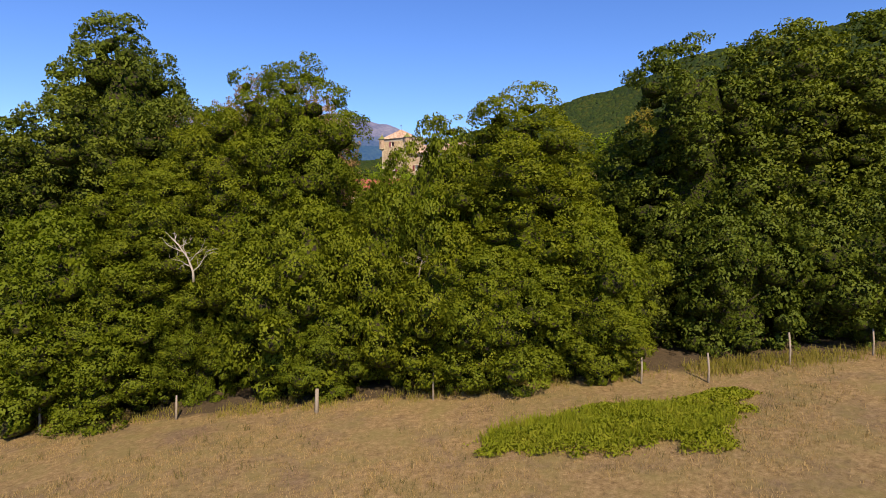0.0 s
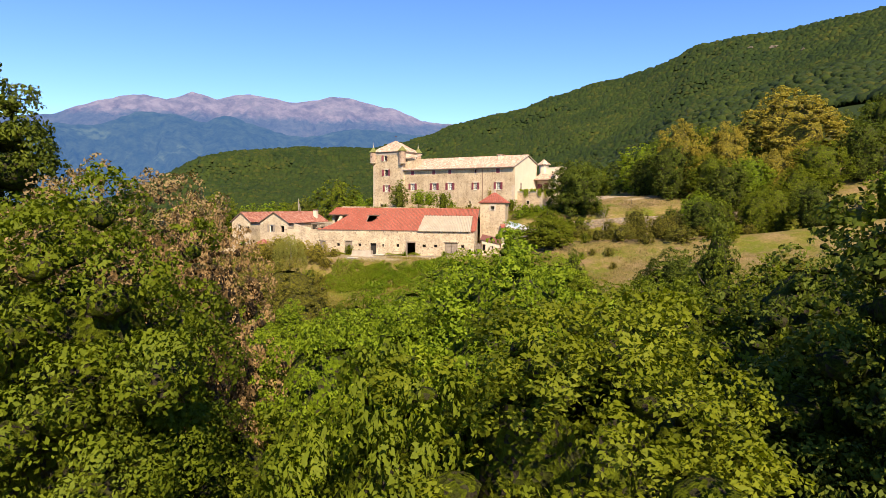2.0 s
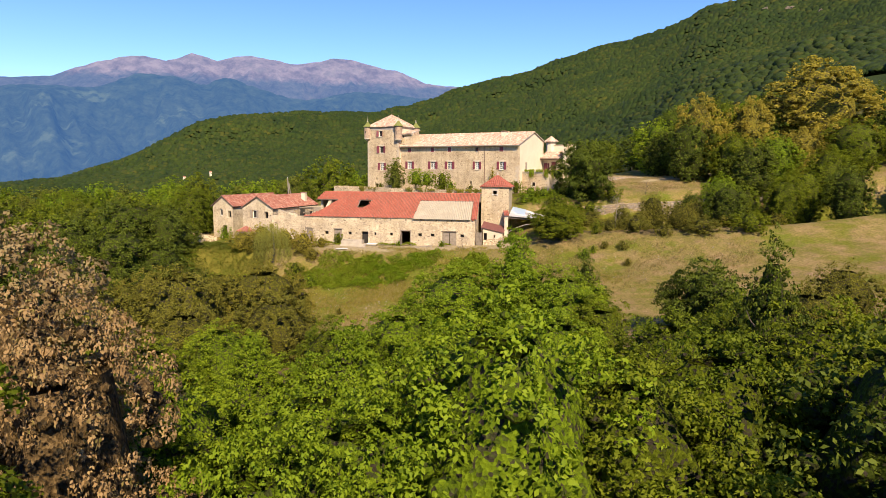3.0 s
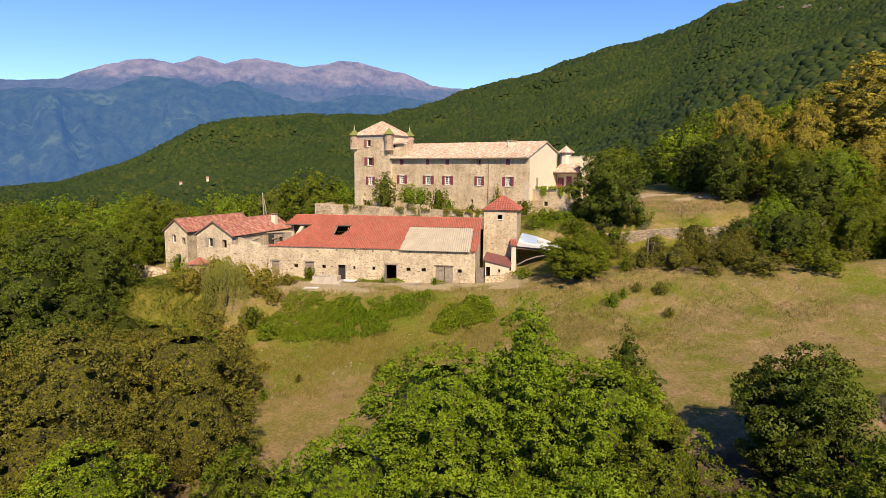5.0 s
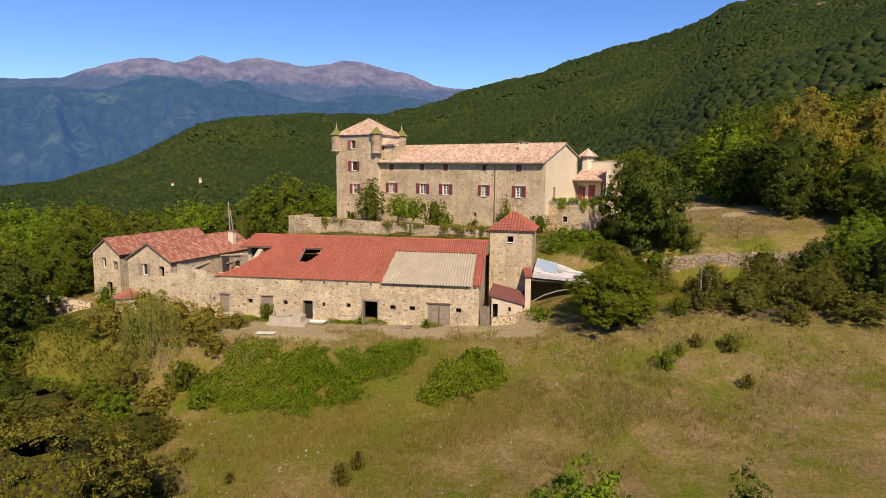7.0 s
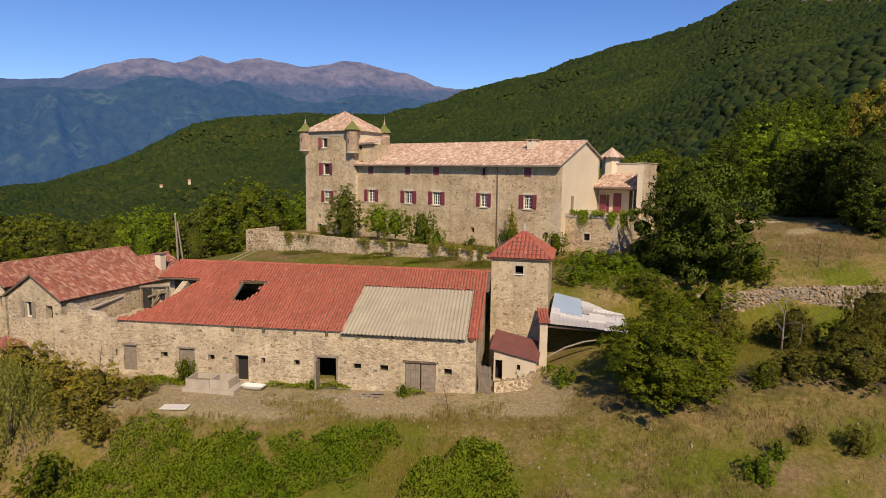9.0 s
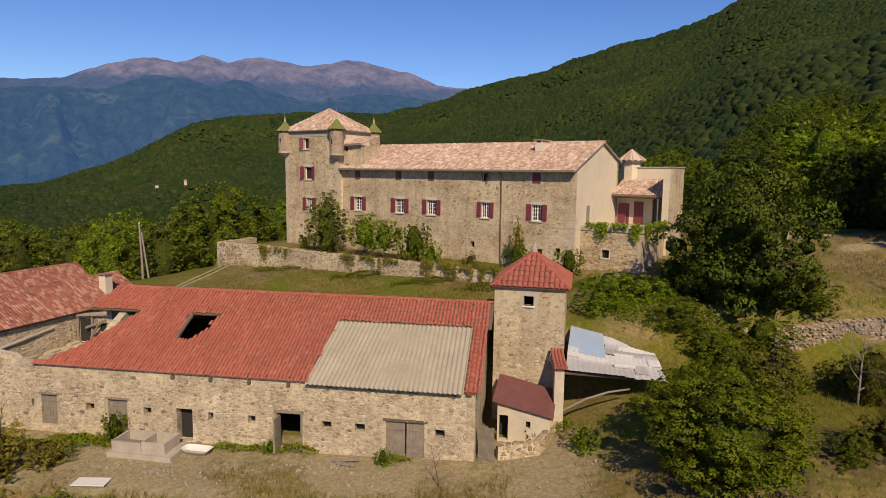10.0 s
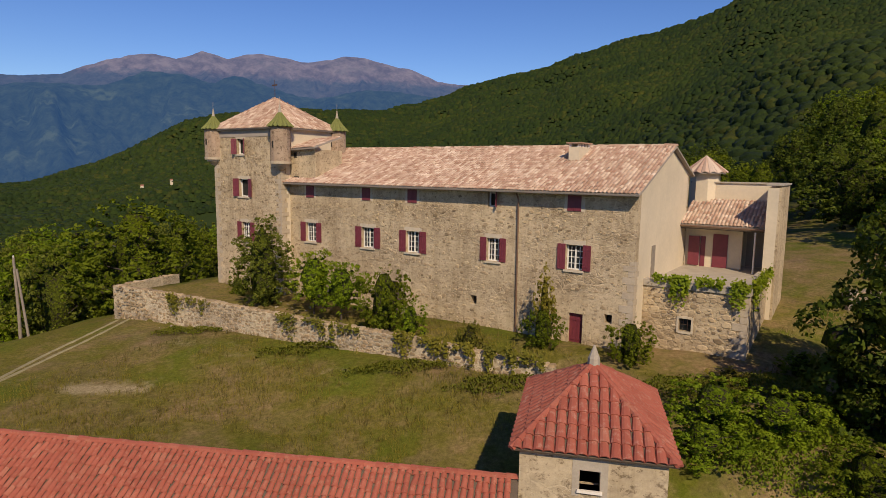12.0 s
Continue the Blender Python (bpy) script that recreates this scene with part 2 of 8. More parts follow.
MAT["brown_leaf"] = leaves("browned_oak_leaf", _BROWN, 0.25)
_YELLOW = [(0.19, 0.165, 0.022), (0.27, 0.225, 0.030), (0.34, 0.275, 0.040), (0.22, 0.205, 0.028)]
MAT["yellow_leaf"] = leaves("yellowing_leaf", _YELLOW, 0.35)
_OLIVE = [(0.100, 0.100, 0.013), (0.150, 0.140, 0.018), (0.190, 0.178, 0.024), (0.150, 0.125, 0.024)]
MAT["olive_leaf"] = leaves("olive_scrub_leaf", _OLIVE, 0.3)
_FERN = [(0.125, 0.175, 0.009), (0.175, 0.230, 0.012), (0.215, 0.265, 0.016), (0.245, 0.255, 0.025)]
MAT["fern"] = leaves("bramble_leaf", _FERN, 0.35)
MAT["fern_field"] = leaves("field_fern", [(0.16, 0.19, 0.010), (0.21, 0.24, 0.014), (0.25, 0.27, 0.020), (0.27, 0.25, 0.03)], 0.4)
_SLOPE = [(0.085, 0.105, 0.012), (0.125, 0.148, 0.016), (0.175, 0.180, 0.024), (0.105, 0.138, 0.012)]
MAT["slope_leaf"] = leaves("slope_leaf", _SLOPE, 0.35)
MAT["straw"] = leaves("dry_grass", [(0.28, 0.20, 0.095), (0.36, 0.27, 0.14), (0.22, 0.17, 0.07), (0.42, 0.33, 0.19)], 0.25)
MAT["far_leaf"] = far_leaves("far_woodland", [(0.016, 0.030, 0.0056), (0.024, 0.040, 0.0065), (0.033, 0.052, 0.0072), (0.020, 0.035, 0.0081), (0.052, 0.060, 0.0089)])
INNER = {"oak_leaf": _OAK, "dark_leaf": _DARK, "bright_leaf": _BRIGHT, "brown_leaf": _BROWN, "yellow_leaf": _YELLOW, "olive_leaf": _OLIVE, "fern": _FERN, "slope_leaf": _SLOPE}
# Darkened copies of the leaf tones, for the shade between clumps.
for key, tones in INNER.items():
    MAT[key + "_inner"] = inner_foliage_shade(key + "_inside", tones)


def glass_material():
    m, nt, b = material("window_glass")
    b.inputs["Base Color"].default_value = (0.02, 0.025, 0.03, 1)
    b.inputs["Roughness"].default_value = 0.08
    bumped(nt, b, noisy(nt, world_coords(nt), 1.5, 2), 0.03, 0.01)
    return m


MAT["glass"] = glass_material()


def ground_material():
    """Dry meadow, green grass, bare earth and fallen leaves with painted shade, by the zones stored on the sheet."""
    m, nt, b = material("meadow_ground")
    v = world_coords(nt)
    def zone(key):
        a = nt.nodes.new("ShaderNodeAttribute")
        a.attribute_name = key
        return a.outputs["Fac"]
    fine, mid, wide = noisy(nt, v, 4.0, 8, 0.85), noisy(nt, v, 0.55, 6, 0.7), noisy(nt, v, 0.07, 4, 0.6)
    dry = ramp(nt, fine, [(0.32, (0.095, 0.062, 0.028)), (0.50, (0.235, 0.160, 0.076)), (0.70, (0.41, 0.30, 0.155))])
    dry = mixed(nt, ramp(nt, mid, [(0.42, (0, 0, 0)), (0.62, (0.6, 0.6, 0.6))]), dry, (0.175, 0.150, 0.055))
    green = ramp(nt, fine, [(0.30, (0.058, 0.052, 0.008)), (0.5, (0.126, 0.114, 0.017)), (0.72, (0.235, 0.188, 0.045))])
    earth = ramp(nt, fine, [(0.30, (0.15, 0.112, 0.060)), (0.5, (0.30, 0.240, 0.132)), (0.72, (0.47, 0.385, 0.235))])
    litter_shade = ramp(nt, fine, [(0.28, (0.035, 0.027, 0.017)), (0.5, (0.075, 0.055, 0.033)), (0.75, (0.13, 0.095, 0.06))])
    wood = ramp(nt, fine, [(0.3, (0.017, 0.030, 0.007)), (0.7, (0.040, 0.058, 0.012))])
    broad = noisy(nt, v, 0.17, 5, 0.65)
    def breathing(key, own=mid, lo=0.72, hi=1.12):
        s = nt.nodes.new("ShaderNodeMath")
        s.operation = "ADD"
        nt.links.new(zone(key), s.inputs[0])
        nt.links.new(own, s.inputs[1])
        return ramp(nt, s.outputs[0], [(lo, (0, 0, 0)), (hi, (1, 1, 1))])
    mauve = ramp(nt, fine, [(0.3, (0.085, 0.056, 0.036)), (0.5, (0.165, 0.112, 0.072)), (0.72, (0.27, 0.195, 0.125))])
    dry = mixed(nt, ramp(nt, noisy(nt, v, 0.31, 6, 0.7), [(0.50, (0, 0, 0)), (0.66, (0.75, 0.75, 0.75))]), dry, mauve)
    fresh = ramp(nt, fine, [(0.3, (0.050, 0.062, 0.007)), (0.5, (0.100, 0.118, 0.011)), (0.72, (0.17, 0.18, 0.022))])
    green = mixed(nt, ramp(nt, broad, [(0.50, (0, 0, 0)), (0.64, (0.9, 0.9, 0.9))]), green, fresh)
    c = mixed(nt, breathing("green", mixed(nt, 0.55, mid, broad), 0.80, 1.06), dry, green)
    c = mixed(nt, breathing("bare"), c, earth)
    c = mixed(nt, breathing("litter_shade"), c, litter_shade)
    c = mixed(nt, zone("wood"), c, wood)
    c = mixed(nt, 0.5, c, ramp(nt, wide, [(0.35, (0.8, 0.82, 0.8)), (0.65, (1.12, 1.08, 1.0))]), "MULTIPLY")
    nt.links.new(c, b.inputs["Base Color"])
    b.inputs["Roughness"].default_value = 0.95
    b.inputs["Specular IOR Level"].default_value = 0.1
    bumped(nt, b, mixed(nt, 0.5, fine, mid), 0.9, 0.12)
    return m


MAT["ground"] = ground_material()


def mountain_material(name, low, high, rock, rock_from, rock_to, air, amount, meadows):
    """Distant slopes; the haze before them is painted in as a faint blue glow."""
    m, nt, b = material(name)
    v = world_coords(nt)
    g = nt.nodes.new("ShaderNodeNewGeometry")
    sep = nt.nodes.new("ShaderNodeSeparateXYZ")
    nt.links.new(g.outputs["Position"], sep.inputs[0])
    mr = nt.nodes.new("ShaderNodeMapRange")
    mr.inputs[1].default_value, mr.inputs[2].default_value = rock_from, rock_to
    nt.links.new(sep.outputs["Z"], mr.inputs[0])
    n1 = noisy(nt, v, 0.006, 8, 0.7)
    s = nt.nodes.new("ShaderNodeMath")
    s.operation = "ADD"
    nt.links.new(mr.outputs[0], s.inputs[0])
    nt.links.new(n1, s.inputs[1])
    wood = ramp(nt, noisy(nt, v, 0.02, 8, 0.75), [(0.35, low), (0.65, high)])
    bare = ramp(nt, noisy(nt, v, 0.010, 6, 0.68), [(0.36, tuple(c * 0.45 for c in rock)), (0.64, tuple(c * 1.15 for c in rock))])
    c = mixed(nt, ramp(nt, s.outputs[0], [(0.80, (0, 0, 0)), (1.05, (1, 1, 1))]), wood, bare)
    field = nt.nodes.new("ShaderNodeMath")
    field.operation = "MULTIPLY"
    nt.links.new(ramp(nt, noisy(nt, v, 0.0042, 3, 0.5), [(0.56, (0, 0, 0)), (0.62, (1, 1, 1))]), field.inputs[0])
    nt.links.new(ramp(nt, noisy(nt, v, 0.021, 4, 0.6), [(0.46, (0, 0, 0)), (0.60, (0.42, 0.42, 0.42))]), field.inputs[1])
    c = mixed(nt, field.outputs[0], c, meadows)
    nt.links.new(c, b.inputs["Base Color"])
    b.inputs["Roughness"].default_value = 1.0
    b.inputs["Specular IOR Level"].default_value = 0.0
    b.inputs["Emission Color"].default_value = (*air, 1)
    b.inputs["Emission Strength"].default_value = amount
    bumped(nt, b, noisy(nt, v, 0.02, 8, 0.75), 1.0, 30.0)
    return m


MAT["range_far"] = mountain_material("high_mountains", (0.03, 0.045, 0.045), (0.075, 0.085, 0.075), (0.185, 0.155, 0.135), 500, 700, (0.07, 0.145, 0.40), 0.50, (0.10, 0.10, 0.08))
MAT["range_mid"] = mountain_material("hazed_foothills", (0.010, 0.020, 0.014), (0.046, 0.062, 0.034), (0.12, 0.12, 0.11), 800, 1500, (0.045, 0.120, 0.30), 0.66, (0.12, 0.15, 0.07))


# ---------------------------------------------------------------- mesh tools
class Mesh:
    def __init__(self):
        self.v, self.f = [], []

    def add(self, verts, faces):
        k = len(self.v)
        self.v += [tuple(p) for p in verts]
        self.f += [tuple(i + k for i in f) for f in faces]
        return self

    def quad(self, *p):
        return self.add(p, [tuple(range(len(p)))])

    def box(self, x0, x1, y0, y1, z0, z1, m=None):
        p = [Vector((x, y, z)) for z in (z0, z1) for y in (y0, y1) for x in (x0, x1)]
        if m is not None:
            p = [m @ q for q in p]
        return self.add(p, [(0, 2, 3, 1), (4, 5, 7, 6), (0, 1, 5, 4), (2, 6, 7, 3), (0, 4, 6, 2), (1, 3, 7, 5)])

    def prism(self, outline, push):
        """A closed outline of points pushed along a vector."""
        n = len(outline)
        a = [Vector(p) for p in outline]
        b = [p + Vector(push) for p in a]
        return self.add(a + b, [tuple(range(n - 1, -1, -1)), tuple(range(n, 2 * n))] + [(i, (i + 1) % n, (i + 1) % n + n, i + n) for i in range(n)])

    def tube(self, points, radii, sides=6):
        pts = [Vector(p) for p in points]
        rings, k = [], len(self.v)
        for i, p in enumerate(pts):
            d = (pts[min(i + 1, len(pts) - 1)] - pts[max(i - 1, 0)]).normalized()
            a = d.orthogonal().normalized()
            b = d.cross(a)
            if i:
                a0 = prev - d * prev.dot(d)
                if a0.length > 1e-4:
                    a = a0.normalized()
                    b = d.cross(a)
            prev = a
            rings.append([p + (a * math.cos(t) + b * math.sin(t)) * radii[i] for t in np.linspace(0, 2 * math.pi, sides, endpoint=False)])
        verts = [q for r in rings for q in r]
        faces = [(i * sides + j, i * sides + (j + 1) % sides, (i + 1) * sides + (j + 1) % sides, (i + 1) * sides + j) for i in range(len(pts) - 1) for j in range(sides)]
        faces += [tuple(range(sides - 1, -1, -1)), tuple(range((len(pts) - 1) * sides, len(pts) * sides))]
        return self.add(verts, faces)

    def lathe(self, x, y, profile, sides=8, turn=0.0):
        """Rings of (radius, z) round an upright axis."""
        verts = [(x + r * math.cos(turn + 2 * math.pi * j / sides), y + r * math.sin(turn + 2 * math.pi * j / sides), z) for r, z in profile for j in range(sides)]
        n = len(profile)
        faces = [(i * sides + j, i * sides + (j + 1) % sides, (i + 1) * sides + (j + 1) % sides, (i + 1) * sides + j) for i in range(n - 1) for j in range(sides)]
        faces += [tuple(range(sides - 1, -1, -1)), tuple(range((n - 1) * sides, n * sides))]
        return self.add(verts, faces)

    def data(self, name, mat, smooth=False):
        me = bpy.data.meshes.new(name)
        me.from_pydata(self.v, [], self.f)
        me.materials.append(mat)
        if smooth:
            me.shade_smooth()
        me.update()
        return me


def thing(name, label, category, m, group="", kind=""):
    ob = new(name)
    ob.empty_display_size = 0.3
    ob.matrix_basis = m
    return tagged(ob, label, category, group, kind)


def part(name, mesh, mat, parent, label="", smooth=False, drop=0.0, at=None):
    """One mesh object under a thing or part. drop: the height of the parent's base, for meshes drawn at absolute heights."""
    ob = new(name, mesh.data(name, mat, smooth) if isinstance(mesh, Mesh) else mesh)
    ob.parent = parent
    if at is not None:
        ob.matrix_basis = at
    elif drop:
        ob.location.z = -drop
    if label:
        ob["label"] = label
    return ob


def solid(name, mesh, mat, label, category, m=None, group="", kind="", smooth=False):
    ob = new(name, mesh.data(name, mat, smooth) if isinstance(mesh, Mesh) else mesh)
    if m is not None:
        ob.matrix_basis = m
    return tagged(ob, label, category, group, kind)


def grid_mesh(name, verts, faces, mat, smooth=False, normals=None):
    """A mesh from arrays of places and of quads or triangles."""
    verts, faces = np.asarray(verts, np.float32), np.asarray(faces, np.int32)
    me = bpy.data.meshes.new(name)
    n, k = faces.shape
    me.vertices.add(len(verts))
    me.vertices.foreach_set("co", verts.ravel())
    me.loops.add(n * k)
    me.loops.foreach_set("vertex_index", faces.ravel())
    me.polygons.add(n)
    me.polygons.foreach_set("loop_start", np.arange(0, n * k, k, dtype=np.int32))
    me.update(calc_edges=True)
    me.materials.append(mat)
    if smooth or normals is not None:
        me.shade_smooth()
    if normals is not None:
        me.normals_split_custom_set_from_vertices(np.asarray(normals, np.float32).tolist())
    return me


# ---------------------------------------------------------------- lie of the land
def step(v, a, b):
    t = np.clip((v - a) / (b - a), 0, 1)
    return t * t * (3 - 2 * t)


def wave(x, y, s, seed=0.0):
    """Cheap smooth unevenness."""
    return (np.sin(x / s + 1.7 * np.sin(y / s * 0.73 + seed) + seed) + np.sin(y / s * 1.13 + 1.3 * np.sin(x / s * 0.61 + 2 * seed) + 2.1 * seed)) * 0.5


PROFILE_Y = [-900, -60, 0, 18, 30, 40, 50, 60, 75, 90, 100, 108, 113, 117, 121, 127, 131, 145, 160, 200, 300, 420]
PROFILE_Z = [-20, -6.9, -3.4, -2.4, -1.6, -0.45, 0.6, 1.5, 2.4, 3.2, 3.9, 5.3, 7.2, 8.9, 9.1, 10.2, 13.6, 14.3, 14.6, 13, 2, -8]
CH_X, CH_Y, CH_TURN = 12.94, 141.32, -31.5
CH_COS, CH_SIN = math.cos(radians(-CH_TURN)), math.sin(radians(-CH_TURN))


def castle_frame(x, y):
    """Along the castle's front to the right of its right corner, and into it."""
    dx, dy = x - CH_X, y - CH_Y
    return dx * CH_COS - dy * CH_SIN, dx * CH_SIN + dy * CH_COS


# bearings from the meadow, the rise of the wooded hills there, and how far off they begin and crest
HILL_AZ = [-180, -75, -60, -45, -35.2, -31.2, -29.0, -26.8, -24.5, -22.2, -19.8, -17.4, -14.9, -12.4, -9.8, -7.7, -4.6, -2.5, -1.1, 0.6, 3.2, 5.7, 8.2, 10.6, 13.0, 15.4, 17.6, 19.8, 21.5, 25.2, 28.7, 32.0, 50, 90, 180]
HILL_UP = [-2, -3, -3, -2, -0.99, 0.37, 1.49, 2.69, 3.96, 4.58, 4.87, 5.05, 5.43, 5.39, 5.45, 5.49, 6.21, 6.87, 7.47, 7.89, 8.54, 8.92, 9.96, 10.77, 11.31, 11.73, 12.48, 13.28, 14.1, 14.7, 14.6, 15.14, 17.2, 13, -2]
HILL_FAR = [900, 700, 650, 720, 836, 865, 877, 889, 901, 911, 921, 938, 963, 1008, 1055, 1093, 1250, 1367, 1444, 1433, 1405, 1379, 1352, 1283, 1211, 1138, 1069, 1000, 947, 869, 821, 775, 620, 480, 900]
HILL_NEAR = [300, 300, 300, 300, 300, 297, 295, 292, 290, 285, 280, 274, 267, 258, 249, 241, 223, 210, 201, 193, 182, 171, 161, 151, 140, 131, 126, 120, 116, 109, 105, 101, 92, 110, 300]


def hills(x, y, base):
    dx, dy = x - 4.0, y - 75.0
    d, az = np.hypot(dx, dy), np.degrees(np.arctan2(dx, dy))
    far, near = np.interp(az, HILL_AZ, HILL_FAR), np.interp(az, HILL_AZ, HILL_NEAR)
    crest = 18 + np.tan(np.radians(np.interp(az, HILL_AZ, HILL_UP))) * far
    t = np.clip((d - near) / (far - near), 0, 1)
    k = t ** 1.18
    z = base * (1 - k) + crest * k - 0.28 * np.clip(d - far, 0, 1500)
    rough = (9 * wave(x, y, 67, 0.4) + 5 * wave(x, y, 26, 2.2)) * step(t, 0.0, 0.25) * (1 - 0.75 * step(t, 0.8, 1.0))
    return z + rough


def land(x, y):
    x, y = np.asarray(x, float), np.asarray(y, float)
    base = np.interp(y, PROFILE_Y, PROFILE_Z)
    lean = np.interp(y, [0, 40, 100, 130, 170, 400], [0.11, 0.10, 0.13, 0.14, 0.15, 0.12])
    xr = np.clip(x, -70, 120)
    z = base + lean * np.where(xr > 0, xr, xr * 0.8)
    # the farmyard is level along its building, and the slope to its left falls gently
    yard = step(x, -48, -36) * (1 - step(x, 7, 16)) * step(y, 113, 117.5) * (1 - step(y, 127, 130))
    z = z * (1 - yard) + yard * (9.0 + 0.012 * (x + 10) - 0.02 * np.clip(121 - y, 0, 9))
    lawn = step(x, -36, -28) * (1 - step(x, 8, 16)) * step(y, 128.5, 132) * (1 - step(y, 158, 170))
    z = z * (1 - lawn) + lawn * (13.7 + 0.03 * (y - 132))
    z = z - 1.8 * step(-x, 20, 33) * step(y, 145, 157) * (1 - step(y, 170, 190))
    bx, by = (x - 4.77) * 0.995 - (y - 120.56) * 0.0998, (x - 4.77) * 0.0998 + (y - 120.56) * 0.995
    inside = (bx > -32.6) & (bx < -25.5) & (by > 0.3) & (by < 9.0)
    z = np.where(inside, np.minimum(z, 11.2), z)
    cx, cy = castle_frame(x, y)
    gap = -4.1 + 0.11 * cx - cy
    z = z + np.interp(cx, [-40, -34, -21, -10, -2, 6], [0.2, 0.5, 1.0, 1.3, 1.5, 1.0]) * (1 - step(gap, 0.5, 9.0)) * step(gap, -3.0, 0.0) * step(y, 129.5, 133) * (1 - step(cx, 2, 7))
    terrace = step(cx, -38.6, -37.9) * (1 - step(cx, 0.5, 3.0)) * step(cy, -3.5 + 0.11 * cx, -2.7 + 0.11 * cx) * (1 - step(cy, 13, 20))
    z = z * (1 - terrace) + terrace * 16.45
    east = step(cx, 0.5, 3) * (1 - step(cx, 9, 16)) * step(cy, -6, -2) * (1 - step(cy, 13, 24))
    z = z * (1 - east) + east * (16.4 + 0.12 * np.clip(cy, -4, 20))
    field = step(x, 24, 30) * step(y, 130, 134) * (1 - step(y, 165, 190))
    z = z + field * (1.2 - 0.02 * (y - 145))
    z = z - 0.11 * np.clip(x - 24, 0, 32) * step(y, 112, 120) * (1 - step(y, 155, 175))
    z = z - step(x, 18, 26) * (1.2 * step(y, 122, 128) * (1 - step(y, 134, 146)) + 0.8 * step(y, 116, 122) * (1 - step(y, 130.2, 131.2)))
    z = z + 0.10 * wave(x, y, 3.1) + 0.22 * wave(x, y, 9.0, 1.3) * step(y, -20, 20)
    z = hills(x, y, z)
    away = step(np.hypot(x, y - 500), 1700, 3200)
    return z * (1 - away) - 60 * away


def land_at(x, y):
    return float(land(x, y))


def spread(lo, hi, core_lo, core_hi, fine, grow=1.09):
    """Grid lines, close together in the core and wider and wider outside."""
    core = list(np.arange(core_lo, core_hi + 1e-6, fine))
    out, d = [], fine
    while core[-1] < hi:
        d *= grow
        core.append(core[-1] + d)
    while core[0] > lo:
        out.append(1)
        core.insert(0, core[0] - fine * grow ** len(out))
    return np.array(core)


def track_mask(x, y):
    """The worn strip before the farm, and the track across the upper field."""
    yard = step(x, -30, -20) * (1 - step(x, 9, 14)) * step(y, 115.5, 117.5) * (1 - step(y, 122.5, 124.5))
    lane = np.exp(-((y - (141 + 0.25 * (x - 42) + 2.5 * np.sin((x - 30) / 6))) / 1.1) ** 2) * step(x, 33, 37) * (1 - step(x, 70, 80))
    u, w = castle_frame(x, y)
    foot = np.exp(-((w - (-10.2 + 0.11 * (u + 30))) / 1.6) ** 2) * step(u, -40, -34) * (1 - step(u, -16, -8))
    patch = np.exp(-(((x + 16) / 3.0) ** 2 + ((y - 140.2) / 0.9) ** 2))
    return np.clip((0.56 + 0.16 * wave(x, y, 1.7, 0.8)) * yard + 0.8 * lane + 0.75 * patch + 0.22 * foot, 0, 1)


def green_mask(x, y):
    lawn = step(x, -45, -30) * (1 - step(x, 12, 18)) * step(y, 128, 131) * 0.46
    meadow = 0.42 * step(y, 78, 90) * (1 - step(y, 128, 130)) + 0.25 * np.exp(-(((x + 6) / 11) ** 2 + ((y - 109) / 5) ** 2))
    edge = 0.3 * step(-x, 22, 34) * step(y, 90, 105)
    upper = 0.40 * step(x, 12, 20) * step(y, 118, 124)
    return np.clip(lawn + meadow + edge + upper, 0, 0.9)


def litter_shade_mask(x, y):
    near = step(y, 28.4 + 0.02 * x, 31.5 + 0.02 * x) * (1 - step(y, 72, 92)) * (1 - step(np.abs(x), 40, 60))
    # Painted shade round the fig and the field-edge scrub, beside the fallen leaves.
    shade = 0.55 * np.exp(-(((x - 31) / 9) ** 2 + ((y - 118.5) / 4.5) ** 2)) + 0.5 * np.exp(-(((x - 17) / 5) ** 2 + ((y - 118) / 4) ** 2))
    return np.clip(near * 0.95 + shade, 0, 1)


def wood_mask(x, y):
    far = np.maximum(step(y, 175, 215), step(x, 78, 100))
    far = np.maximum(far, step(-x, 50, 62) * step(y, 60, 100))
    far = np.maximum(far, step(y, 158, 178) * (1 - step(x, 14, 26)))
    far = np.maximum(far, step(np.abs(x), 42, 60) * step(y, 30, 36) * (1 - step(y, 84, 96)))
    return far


def build_ground():
    xs = spread(-3600, 3600, -62, 84, 1.0)
    ys = spread(-700, 4000, -6, 176, 1.0)
    gx, gy = np.meshgrid(xs, ys)
    gz = land(gx, gy)
    n, k = gx.shape
    idx = np.arange(n * k).reshape(n, k)
    faces = np.stack([idx[:-1, :-1], idx[:-1, 1:], idx[1:, 1:], idx[1:, :-1]], -1).reshape(-1, 4)
    me = grid_mesh("ground", np.stack([gx, gy, gz], -1).reshape(-1, 3), faces, MAT["ground"], True)
    for key, fn in (("green", green_mask), ("bare", track_mask), ("litter_shade", litter_shade_mask), ("wood", wood_mask)):
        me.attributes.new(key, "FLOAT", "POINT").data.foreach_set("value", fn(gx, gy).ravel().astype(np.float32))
    solid("ground", me, MAT["ground"], "dry straw-coloured meadow sloping up to wooded hills", "ground", kind="structure")


build_ground()

# ---------------------------------------------------------------- distance
EYE_MID = (4.0, 75.0, 24.0)


